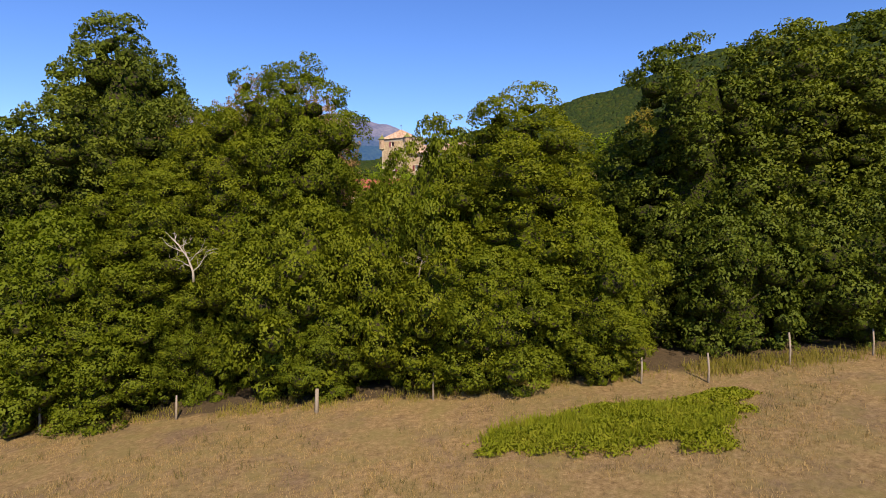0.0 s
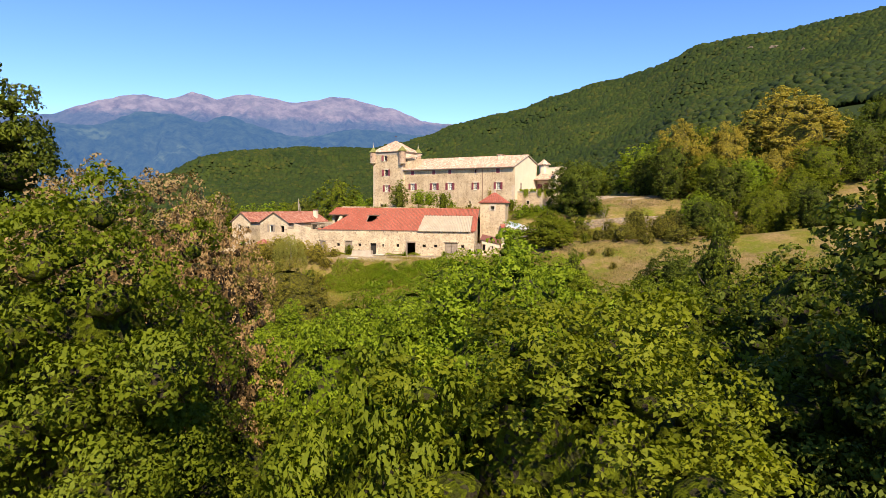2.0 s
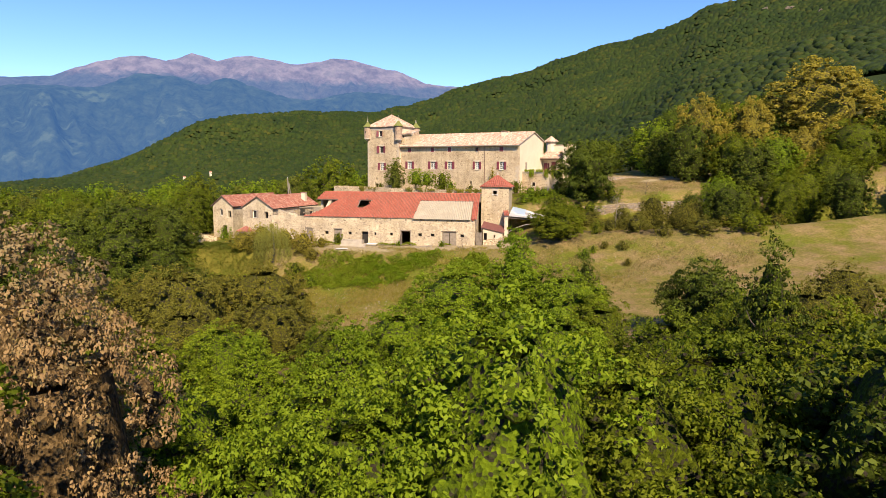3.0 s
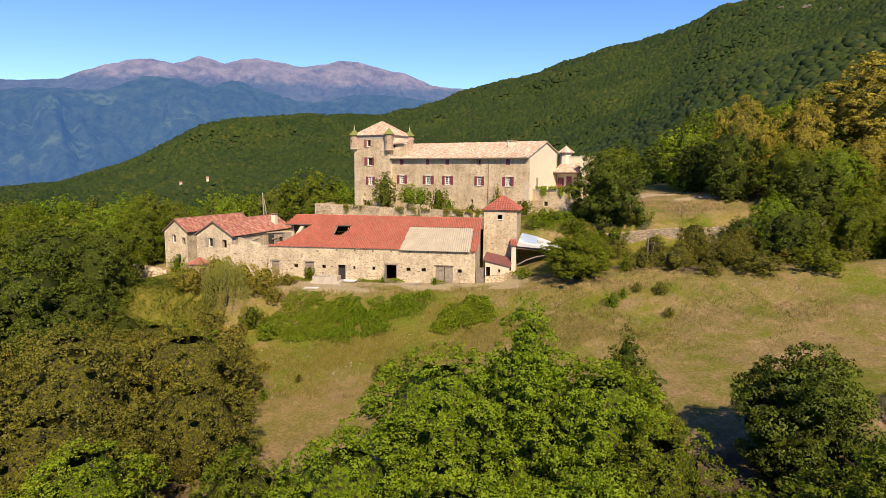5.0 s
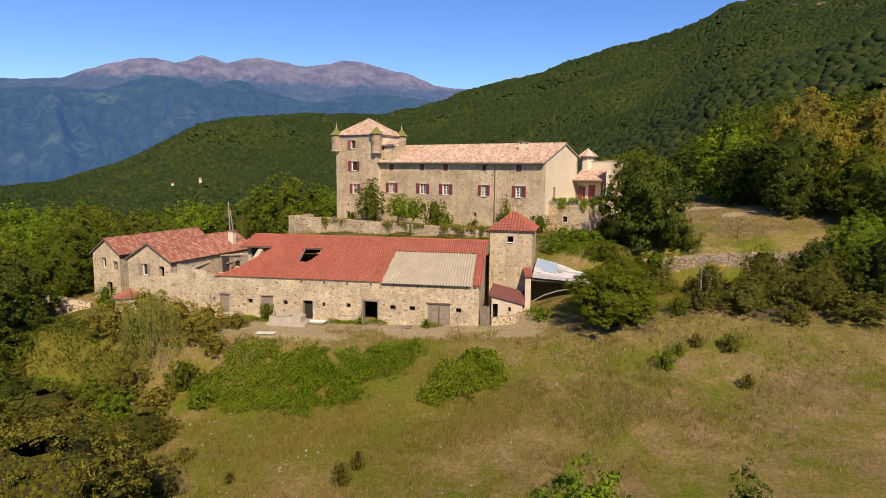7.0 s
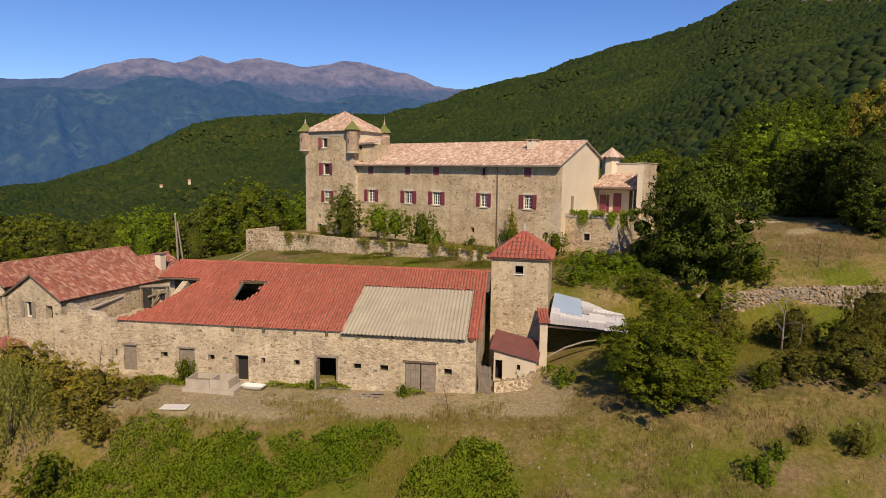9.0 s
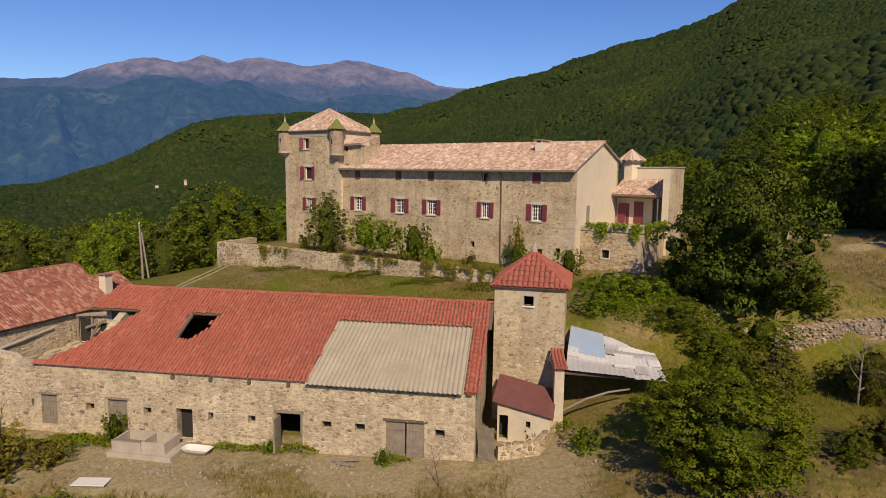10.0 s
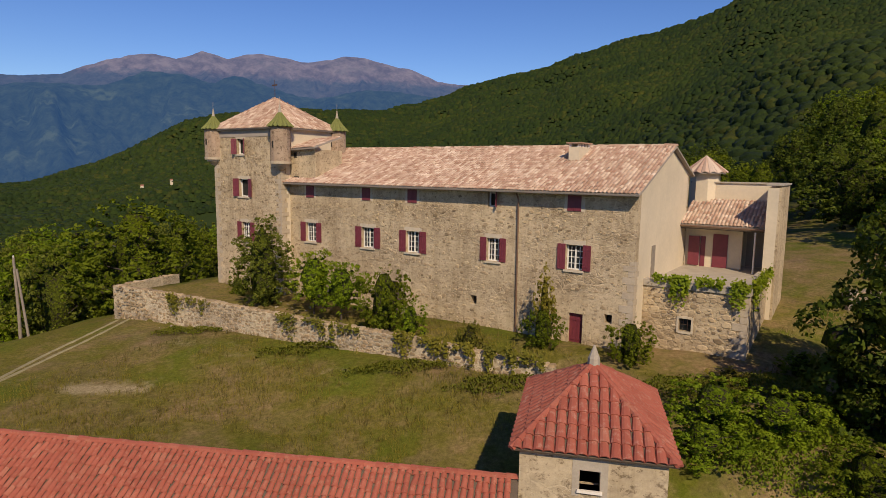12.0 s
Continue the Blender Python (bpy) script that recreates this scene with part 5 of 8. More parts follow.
def barn_front_roof():
    m = roof_frame((-R_W, -0.2, 13.09), (1, 0, 0), r_up)
    deck = Mesh()
    for o in ([(5.2, 0.34), (R_W, 0.34), (R_W, 2.7), (7.2, 2.7), (6.6, 1.67)], [(7.25, 2.72), (12.35, 2.72), (12.35, 5.0), (8.75, 5.0)], [(14.25, 2.72), (R_W, 2.72), (R_W, 5.0), (14.25, 5.0)], [(13.5, 2.72), (14.24, 2.72), (14.24, 3.8)], [(5.05, 5.02), (R_W + 0.5, 5.02), (R_W + 0.5, r_len), (5.95, r_len)]):
        slab(m, o, 0.08, deck)
    roof = part("roof", deck, MAT["dark_wood"], barn, "red tile barn roof with a hole", drop=B0)
    made = tile_field(m, R_W + 0.3, r_len, barn_keep, 0.225, 0.34, 61, 1.0, 4)
    ob = part("tiles", grid_mesh("tiles", made[0], made[1], MAT["red_tile"]), MAT["red_tile"], roof)
    ob["kind"] = "stuff"
    # corrugated sheets over the right half, three lengths overlapping
    n, x0, x1 = 260, R_W - 9.0, R_W - 0.62
    sheet = []
    for lo, hi, dz in ((-0.18, 2.6, 0.10), (2.45, 4.95, 0.118)):
        left = lambda y: x0 - 0.45 + 0.1 * y
        v = []
        for y in (lo, hi):
            for i in range(n + 1):
                x = left(y) + (x1 - left(y)) * i / n
                v.append(m @ Vector((x, y, dz + 0.045 * math.cos(2 * math.pi * (x - x0) / 0.27))))
        f = [(i, i + 1, n + 2 + i, n + 1 + i) for i in range(n)]
        mm = Mesh().add(v, f)
        for i in range(n):
            mm.add([v[i], v[i + 1], v[i + 1] - m.to_3x3() @ Vector((0, 0, 0.012)), v[i] - m.to_3x3() @ Vector((0, 0, 0.012))], [(3, 2, 1, 0)])
        part("corrugated_sheet", mm, MAT["fibre"], roof, "grey corrugated fibre-cement sheets", smooth=False)
    v = Mesh()
    for i in range(14):
        y = i * 0.36 - 0.05
        a, b = m @ Vector((R_W - 0.28, y, 0.05)), m @ Vector((R_W - 0.28, y + 0.42, 0.03))
        v.tube([a, b], [0.19, 0.165], 8)
    part("verge_tiles", v, MAT["red_tile"], roof)
    # exposed rafters and beams round the hole
    for x in (12.35, 14.22):
        part("rafter", Mesh().add([m @ Vector((x + dx, y, z)) for z in (-0.2, -0.02) for y in (2.6, 5.1) for dx in (-0.06, 0.06)], [(0, 2, 3, 1), (4, 5, 7, 6), (0, 1, 5, 4), (2, 6, 7, 3), (0, 4, 6, 2), (1, 3, 7, 5)]), MAT["wood"], roof, "exposed pale rafter")
    for x in np.arange(13.6, 30.6, 2.35):
        part("beam_end", Mesh().box(-R_W + x - 0.09, -R_W + x + 0.09, -0.16, 0.1, 12.78, 12.98), MAT["dark_wood"], barn, "dark beam end under the eave", drop=B0)


barn_front_roof()
roof_plane(barn, B0, (0.2, 10.7, 14.3), (-1, 0, 0), (0, -4.45, 2.42), 25.6, 5.06, lambda x, y: True, [(0, 0), (25.6, 0), (25.6, 5.06), (0, 5.06)], MAT["old_tile"], MAT["dark_wood"], 62, 0.3, 0.5)
ridge_tiles(barn, B0, (-25.35, 6.25, 16.74), (0.5, 6.25, 16.74), MAT["red_tile"], 63)

# the ruined corner at the barn's left end
part("end_wall", Mesh().prism([(-25.3, 5.2, 7.6), (-25.3, 10.4, 7.6), (-25.3, 10.4, 14.2), (-25.3, 6.25, 16.5), (-25.3, 5.2, 15.95)], (-0.4, 0, 0)), MAT["barn_stone"], barn, drop=B0)
ruin_wall = part("inner_wall", Mesh().prism([(-30.9, 8.7, 7.6), (-25.75, 8.7, 7.6), (-25.75, 8.7, 14.3), (-28.4, 8.7, 14.2), (-30.9, 8.7, 13.9)], (0, 0.4, 0)), MAT["barn_stone"], barn, "rubble wall behind the roofless corner", drop=B0)
# Flat black panels paint the openings' shade onto the wall.
part("opening", Mesh().box(-30.6, -29.75, 8.66, 8.69, 11.9, 13.6), MAT["black"], barn, "dark opening under broken beams", drop=B0)
part("opening", Mesh().box(-28.9, -28.45, 8.66, 8.69, 12.7, 13.3), MAT["black"], barn, "small black panel for the shade of a gap between boards", drop=B0)
fill = Mesh()
for i in range(12):
    for j in range(8):
        x, y = -31.0 + 0.5 * i, 0.56 + 1.0 * j
        fill.box(x, x + 0.49, y, y + 0.98, 7.6, 11.75 + 0.22 * wave(np.array(x * 3.1), np.array(y * 2.3), 0.7, 0.4) + 0.03 * ((i * 7 + j * 3) % 5))
part("rubble_fill", fill, MAT["barn_stone"], barn, "earth and rubble inside the roofless corner", drop=B0)
for x, y, z1 in ((-30.75, 8.55, 14.2), (-29.6, 8.58, 14.0), (-28.2, 8.5, 14.1)):
    part("post", Mesh().tube([(x, y, 11.8), (x + 0.05, y + 0.03, z1)], [0.11, 0.10], 7), MAT["wood"], barn, "weathered roof post", drop=B0)
for p, q in (((-30.9, 8.5, 13.85), (-28.0, 8.45, 14.05)), ((-29.9, 8.4, 13.0), (-28.2, 8.3, 13.7)), ((-29.6, 8.45, 12.2), (-28.7, 8.2, 13.4))):
    part("broken_beam", Mesh().tube([p, q], [0.11, 0.08], 7), MAT["wood"], barn, "broken weathered roof beam", drop=B0)
for i in range(9):
    part("loose_board", Mesh().box(-28.1 + 0.05 * (i % 3), -25.8, 8.60, 8.64, 11.8 + 0.26 * i, 12.03 + 0.26 * i), MAT["grey_wood"], barn, "grey loose board", drop=B0)
part("broken_wall", Mesh().prism([(-30.9, 0.55, 12.9), (-27.7, 0.55, 12.95), (-28.2, 0.55, 13.5), (-29.1, 0.55, 13.6), (-30.9, 0.55, 14.1)], (0, -0.5, 0)), MAT["barn_stone"], barn, "broken stub of wall above the barn front", drop=B0)

# ---------------------------------------------------------------- dovecote
DOVE = pose(10.29, 125.63, 8.8, 0, 0, -9.74)
dove = thing("dovecote", "square rendered pigeon tower with a red pyramid tile roof", "tower", DOVE)
E0 = 8.8
dove_front = part("front_wall", wall_mesh(-4.5, -0.15, 8.0, 17.9, [(-2.68, -2.08, 16.72, 17.32)], 0.5, 0.15), MAT["dove_plaster"], dove, "patchy rendered front wall", drop=E0)
part("side_wall", Mesh().box(-0.65, -0.15, 0.66, 6.05, 8.0, 17.9), MAT["dove_plaster"], dove, drop=E0)
part("side_wall", Mesh().box(-4.5, -4.0, 0.66, 6.05, 8.0, 17.9), MAT["dove_plaster"], dove, drop=E0)
part("rear_wall", Mesh().box(-3.99, -0.66, 5.55, 6.05, 8.0, 17.9), MAT["dove_plaster"], dove, drop=E0)
part("loft_floor", Mesh().box(-3.99, -0.66, 0.66, 5.54, 16.3, 16.45), MAT["dark_wood"], dove, drop=E0)
part("pigeon_hole_sill", Mesh().box(-2.75, -2.0, 0.05, 0.5, 16.64, 16.72), MAT["white_cement"], dove, drop=E0)
part("patched_render", Mesh().box(-2.9, -2.69, 0.135, 0.15, 16.5, 17.85).box(-2.07, -1.85, 0.135, 0.15, 16.5, 17.85).box(-2.69, -2.07, 0.135, 0.15, 17.33, 17.85), MAT["cement"], dove, drop=E0)
ap = (-2.33, 3.09, 19.72)
k00, k10, k11, k01 = (-4.74, -0.08, 17.86), (0.1, -0.08, 17.86), (0.1, 6.28, 17.86), (-4.74, 6.28, 17.86)
DOVE_SIDES = ((k00, k10), (k10, k11), (k11, k01), (k01, k00))


def dove_side(a, b, seed):
    """A hip of the pigeon tower; every tile is a piece of its own."""
    rng = random.Random(seed)
    a, b, c = Vector(a), Vector(b), Vector(ap)
    along = (b - a).normalized()
    fx = (c - a).dot(along)
    up = c - (a + along * fx)
    w, l = (b - a).length, up.length
    m = roof_frame(a, along, up)
    plate = part("roof", slab(m, [(0, 0), (w, 0), (fx, l)], 0.08), MAT["dark_wood"], dove, drop=E0)
    pitch, course = w / round(w / 0.33), 0.52
    for i in range(round(w / pitch)):
        for j in range(int(l / course) + 1):
            x, y = (i + 0.5) * pitch, j * course
            lo, hi = fx * (y + 0.1) / l, w - (w - fx) * (y + 0.1) / l
            if not lo < x < hi:
                continue
            end = min(fx and (x / fx) * l, (w - x) / (w - fx) * l) if True else l
            k = max(0.25, min(1.0, (end - y) / (course * 1.15)))
            mat = Matrix.Translation((x, y, 0.01 + rng.uniform(0, 0.01))) @ Matrix.Rotation(rng.gauss(0, 0.02), 4, "Z") @ Matrix.Diagonal((1, k, 1, 1))
            ob = new("roof_tile", DOVE_TILE)
            ob.parent = plate
            ob.matrix_basis = m @ mat


DOVE_TILE = tile_piece(0.165, 0.60, 0.11, 5).data("roof_tile", MAT["red_tile_piece"])
for i, (a, b) in enumerate(DOVE_SIDES):
    dove_side(a, b, 70 + i)
    ridge_tiles(dove, E0, a, ap, MAT["red_tile"], 80 + i, 0.13)
part("finial", Mesh().lathe(ap[0], ap[1], [(0.22, 19.6), (0.2, 19.95), (0.10, 20.2), (0.03, 20.38)], 8), MAT["cement"], dove, "pale pointed cement finial", drop=E0)

# ---------------------------------------------------------------- farmhouses at the barn's left end
GABLES = []


SIDES = []


def farmhouse(m, w, l, ze, zr, base, holes, label, mat, seed, tile="old_tile"):
    h = thing("farmhouse", label, "house", m)
    GABLES.append((part("gable_front", wall_mesh(-w, 0, base - 1.2, ze, holes, 0.5), mat, h, "rubble gable front", drop=base), w, base, ze, holes))
    part("gable_top", Mesh().prism([(-w, 0, ze + 0.002), (0, 0, ze + 0.002), (-w / 2, 0, zr)], (0, 0.5, 0)), mat, h, drop=base)
    SIDES.append((part("side_wall", Mesh().box(-0.5, 0, 0.51, l, base - 1.2, ze), mat, h, drop=base), base, ze))
    part("side_wall", Mesh().box(-w, -w + 0.5, 0.51, l, base - 1.2, ze), mat, h, drop=base)
    part("rear_wall", Mesh().box(-w + 0.51, -0.51, l - 0.5, l, base - 1.2, ze), mat, h, drop=base)
    part("dark_inside", Mesh().box(-w + 0.6, -0.6, 1.2, 1.3, base, ze), MAT["black"], h, drop=base)
    sl = math.hypot(w / 2 + 0.3, zr - ze + 0.15)
    for side in (0, 1):
        start = (0.3, -0.25, ze - 0.12) if side == 0 else (-w - 0.3, l + 0.1, ze - 0.12)
        along = (0, 1, 0) if side == 0 else (0, -1, 0)
        up = (-(w / 2 + 0.3), 0, zr - ze + 0.14) if side == 0 else (w / 2 + 0.3, 0, zr - ze + 0.14)
        roof_plane(h, base, start, along, up, l + 0.35, sl, lambda x, y: True, [(0, 0), (l + 0.35, 0), (l + 0.35, sl), (0, sl)], MAT[tile], MAT["dark_wood"], seed + side)
    ridge_tiles(h, base, (-w / 2, -0.25, zr + 0.04), (-w / 2, l + 0.1, zr + 0.04), MAT[tile], seed + 5)
    return h


HB = pose(-27.18, 124.74, 8.4, 0, 0, -15.5)
house_b = farmhouse(HB, 5.57, 14.3, 14.18, 15.96, 8.4, [(-3.75, -3.0, 12.5, 13.75), (-1.55, -0.85, 12.5, 13.6)], "stone farmhouse with a worn red tile roof joined to the barn", MAT["barn_stone"], 90)
part("roof_scar", Mesh().tube([(0.06, 1.4, 12.8), (0.10, 3.5, 13.08), (0.06, 5.8, 13.35)], [0.10, 0.13, 0.09], 8), MAT["cement"], house_b, "slanting broken ledge of an older roof", drop=8.4)
window(house_b, 8.4, -3.75, -3.0, 12.5, 13.75, 0, (True, True), False, False)
for c in [c for c in house_b.children if c.name.startswith("window")]:
    for s in c.children:
        if s.name.startswith("shutter"):
            s.data.materials[0] = MAT["grey_wood"]
            s["label"] = "weathered grey shutter"
ch = thing("chimney_stack", "grey rendered chimney stack on the farmhouse roof", "chimney", pose(-25.1, 136.1, 14.45, 0, 0, -16))
part("stack", Mesh().box(-0.34, 0.34, -0.34, 0.34, 0.0, 1.75), MAT["plaster"], ch)
part("cap", Mesh().box(-0.45, 0.45, -0.45, 0.45, 1.86, 1.94), MAT["old_tile"], ch, "red tile cap")
part("piers", Mesh().box(-0.36, -0.2, -0.36, 0.36, 1.75, 1.86).box(0.2, 0.36, -0.36, 0.36, 1.75, 1.86), MAT["white_cement"], ch)
HA = pose(-35.44, 129.56, 8.2, 0, 0, -15.5)
house_a = farmhouse(HA, 3.85, 15.2, 14.15, 15.77, 8.2, [(-2.55, -1.95, 12.5, 13.6), (-0.9, -0.3, 12.3, 13.3), (-2.0, -1.2, 9.4, 10.9)], "narrow stone farmhouse with a red tile roof", MAT["barn_stone"], 100)
window(house_a, 8.2, -2.55, -1.95, 12.5, 13.6, 0, (False, False), False, True)

# ---------------------------------------------------------------- lean-to and open shed
MAT["lean_render"] = plain("dirty_cream_render", (0.50, 0.42, 0.31), 0.9, 0, 0.18, 1.0, 0.3)
LT = pose(5.9, 122.9, 9.2, 0, 0, -8) @ Matrix.Diagonal((0.74, 0.9, 0.88, 1))
lean = thing("lean_to", "low rendered outhouse with a rusty sheet roof", "outhouse", LT)
part("front_wall", wall_mesh(0.2, 4.3, 0.0 - 0.9, 1.95, [(0.35, 1.05, 0.2, 2.0 - 0.1), (2.45, 2.8, 1.1, 1.6)], 0.35, 0.3), MAT["lean_render"], lean, "cream rendered front with a dark doorway")
part("side_wall", Mesh().box(3.95, 4.3, 0.66, 2.9, -0.9, 1.95), MAT["lean_render"], lean)
part("gable_fill", Mesh().prism([(0.2, 0.3, 1.952), (4.3, 0.3, 1.952), (4.3, 0.3, 2.02), (0.2, 0.3, 2.75)], (0, 0.35, 0)), MAT["lean_render"], lean)
part("dark_inside", Mesh().box(0.2, 3.9, 1.4, 1.5, 0.0, 2.0), MAT["black"], lean)
part("sheet_roof", Mesh().prism([(-0.2, 0.05, 2.92), (4.55, 0.05, 2.05), (4.75, 3.2, 2.85), (0.0, 3.2, 3.75)], (0, 0, -0.05)), MAT["rust_sheet"], lean, "rust-red flat sheet roof")
stone_wall("wall_yard", "low rubble wall beside the outhouse", [(6.0, 120.9), (8.3, 121.5), (9.7, 124.4)], 8.3, (10.0, 10.1, 10.3), 0.4, MAT["barn_stone"], 54, 0.3)
gate = thing("yard_gate", "weathered board gate hanging by the barn corner", "gate", pose(4.95, 120.9, 8.95, 0, 0, -30))
for j in range(5):
    part("board", Mesh().box(0.02 + 0.2 * j, 0.19 + 0.2 * j, 0, 0.03, 0.1, 2.25 - 0.05 * (j % 2)), MAT["wood"], gate)
for z in (0.4, 1.7):
    part("rail", Mesh().box(0, 1.0, -0.03, 0, z, z + 0.12), MAT["wood"], gate)

shed = thing("open_shed", "open-fronted shed with a roof of pale metal sheets", "shed", pose(9.72, 124.1, 9.2))
part("pillar", Mesh().box(-0.30, 0.26, -0.25, 0.3, -0.6, 4.3), MAT["lean_render"], shed, "square rendered pillar")
cap = part("pillar_cap", Mesh().box(-0.4, 0.4, -0.4, 1.5, 4.3, 4.42), MAT["cement"], shed)
for j in range(4):
    part("roof_tile", Mesh().tube([(-0.3 + 0.2 * j, -0.55, 4.46), (-0.3 + 0.2 * j, 0.4, 4.62), (-0.3 + 0.2 * j, 1.5, 5.0)], [0.11, 0.10, 0.09], 7), MAT["red_tile"], cap, "red barrel tile")
part("post", Mesh().tube([(5.6, 0.3, -0.5), (5.65, 0.3, 3.7)], [0.12, 0.1], 8), MAT["dark_wood"], shed)
part("post", Mesh().tube([(6.4, 5.2, 0.6), (6.4, 5.2, 4.0)], [0.12, 0.1], 8), MAT["dark_wood"], shed)
part("front_beam", Mesh().tube([(0.2, 0.0, 4.02), (3.0, 0.05, 3.86), (5.9, 0.0, 3.62)], [0.12, 0.12, 0.10], 8), MAT["dark_wood"], shed)
part("purlin", Mesh().tube([(0.9, 3.0, 4.6), (6.3, 3.0, 3.9)], [0.10, 0.10], 8), MAT["dark_wood"], shed)
part("brace", Mesh().tube([(0.3, -0.12, 1.75), (1.6, -0.16, 2.5), (2.9, -0.14, 2.95), (4.1, -0.1, 3.15)], [0.055, 0.07, 0.07, 0.05], 7), MAT["grey_wood"], shed, "bent pale brace pole")
part("rear_beam", Mesh().tube([(1.4, 5.6, 5.1), (6.7, 5.5, 3.95)], [0.1, 0.1], 8), MAT["dark_wood"], shed)
part("rear_wall", Mesh().box(0.9, 6.6, 5.6, 5.9, -0.5, 3.9), MAT["dry_stone"], shed)
rng = random.Random(5)


def shed_point(u, v, lift=0.0):
    """A place on the sagging sheet roof; u along its front, v up to its back."""
    front = Vector((0.3 + 5.75 * u, -0.35 - 0.1 * u, 4.22 - 0.42 * u))
    back = Vector((1.45 + 5.35 * u, 5.7, 5.38 - 1.12 * u))
    p = front.lerp(back, v)
    p.z += lift - 0.16 * math.sin(math.pi * v) * math.sin(math.pi * u)
    return p


for r in range(9):
    v0, v1 = r / 9 - 0.015, (r + 1) / 9 + 0.03
    cuts = [0.0] + sorted(rng.uniform(0.1, 0.9) for _ in range(3)) + [1.0]
    for a, b in zip(cuts, cuts[1:]):
        if (a + b) / 2 < 0.40 and v0 > 0.42:
            continue
        n = max(4, int((b - a) * 5.6 / 0.14))
        lift, tilt = rng.uniform(0.0, 0.07) + 0.02 * (r % 2), rng.uniform(-0.03, 0.06)
        e0, e1 = rng.uniform(-0.02, 0.02), rng.uniform(-0.02, 0.03)
        v = [shed_point(a + (b + 0.015 - a) * i / n, vv, lift + k * tilt + (0.022 if i % 2 else 0.0)) for k, vv in ((0, v0 + e0), (1, v1 + e1)) for i in range(n + 1)]
        mm = Mesh().add(v, [(i, i + 1, n + 2 + i, n + 1 + i) for i in range(n)])
        mm.add([p - Vector((0, 0, 0.015)) for p in v], [(n + 1 + i, n + 2 + i, i + 1, i) for i in range(n)])
        mm.add([q for i in range(n) for q in (v[i], v[i + 1], v[i + 1] - Vector((0, 0, 0.015)), v[i] - Vector((0, 0, 0.015)))], [(4 * i + 3, 4 * i + 2, 4 * i + 1, 4 * i) for i in range(n)])
        part("metal_sheet", mm, MAT["sheet"], shed)
part("blue_sheet", Mesh().prism([shed_point(u, v, 0.10) for u, v in ((0.0, 0.40), (0.42, 0.40), (0.41, 0.97), (0.01, 0.99))], (0, 0, -0.02)), MAT["blue_sheet"], shed, "flat pale-blue roofing panel")
part("bent_sheet", Mesh().tube([shed_point(0.50, 0.22, 0.14), shed_point(0.60, 0.21, 0.18), shed_point(0.72, 0.23, 0.15)], [0.14, 0.17, 0.13], 9), MAT["sheet"], shed, "rolled loose metal sheet")


# ---------------------------------------------------------------- trees and plants
def head_shapes(count):
    """Lumpy round heads of close foliage."""
    bm = bmesh.new()
    bmesh.ops.create_icosphere(bm, subdivisions=1, radius=1.0)
    verts = np.array([v.co for v in bm.verts])
    faces = np.array([[v.index for v in f.verts] for f in bm.faces])
    bm.free()
    lumps = []
    for s in range(count):
        n = np.array([noise.fractal(Vector(p) * 2.4 + Vector((s * 7.3, 0, 0)), 0.8, 2.2, 3) for p in verts])
        lumps.append(verts * (1 + 0.35 * n[:, None]))
    return faces, lumps


HEADS_PLAIN = head_shapes(7)
DOME = ((0.0, 0.12, 0.3, 0.5, 0.68, 0.82, 0.92, 1.0), (0.62, 0.84, 0.98, 1.0, 0.90, 0.70, 0.46, 0.12))
TALL = ((0.0, 0.08, 0.25, 0.5, 0.7, 0.84, 0.93, 1.0), (0.78, 0.96, 1.0, 1.0, 0.97, 0.88, 0.72, 0.40))
POINTED = ((0.0, 0.12, 0.3, 0.5, 0.7, 0.85, 1.0), (0.70, 0.95, 1.0, 0.80, 0.52, 0.28, 0.05))
UPRIGHT = ((0.0, 0.1, 0.35, 0.6, 0.8, 1.0), (0.5, 0.75, 1.0, 0.92, 0.62, 0.12))


def crown_clumps(rng, height, radius, start, count, shape, size, uneven=0.2):
    """Rounded clumps set over the skin of a crown, some pushed out and some sunk in."""
    t = np.linspace(0, 1, 60)
    weight = np.interp(t, *shape) + 0.06
    cdf = np.cumsum(weight) / weight.sum()
    seed = rng.random() * 50
    out = []
    for i in range(count):
        tt = float(np.interp((i + rng.random()) / count, cdf, t))
        a = 2.39996 * i + rng.normal() * 0.25
        swell = 1 + uneven * 1.6 * noise.noise(Vector((math.cos(a) * 1.3 + seed, math.sin(a) * 1.3, tt * 3.0)))
        rc = radius * size * rng.uniform(0.65, 1.35)
        r = max(0.0, radius * float(np.interp(tt, *shape)) * swell - rc * rng.uniform(0.2, 1.5))
        z = height * (start + (1 - start) * tt) - rc * 0.55 * tt + rng.normal() * 0.15 * rc
        out.append((r * math.cos(a), r * math.sin(a), z, rc))
    return np.array(out), seed


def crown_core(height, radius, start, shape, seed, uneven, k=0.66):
    """The inside of a crown, following its outline; its dark colour paints in shade."""
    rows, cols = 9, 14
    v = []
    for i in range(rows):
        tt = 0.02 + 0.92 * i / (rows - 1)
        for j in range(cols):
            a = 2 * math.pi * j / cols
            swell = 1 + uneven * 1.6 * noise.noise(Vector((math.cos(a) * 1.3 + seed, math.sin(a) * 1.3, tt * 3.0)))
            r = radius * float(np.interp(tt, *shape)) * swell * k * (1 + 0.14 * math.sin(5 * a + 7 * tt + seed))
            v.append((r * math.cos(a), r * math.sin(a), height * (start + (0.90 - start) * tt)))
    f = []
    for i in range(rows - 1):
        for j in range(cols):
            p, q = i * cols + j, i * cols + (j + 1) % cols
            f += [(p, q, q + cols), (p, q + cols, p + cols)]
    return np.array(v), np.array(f)


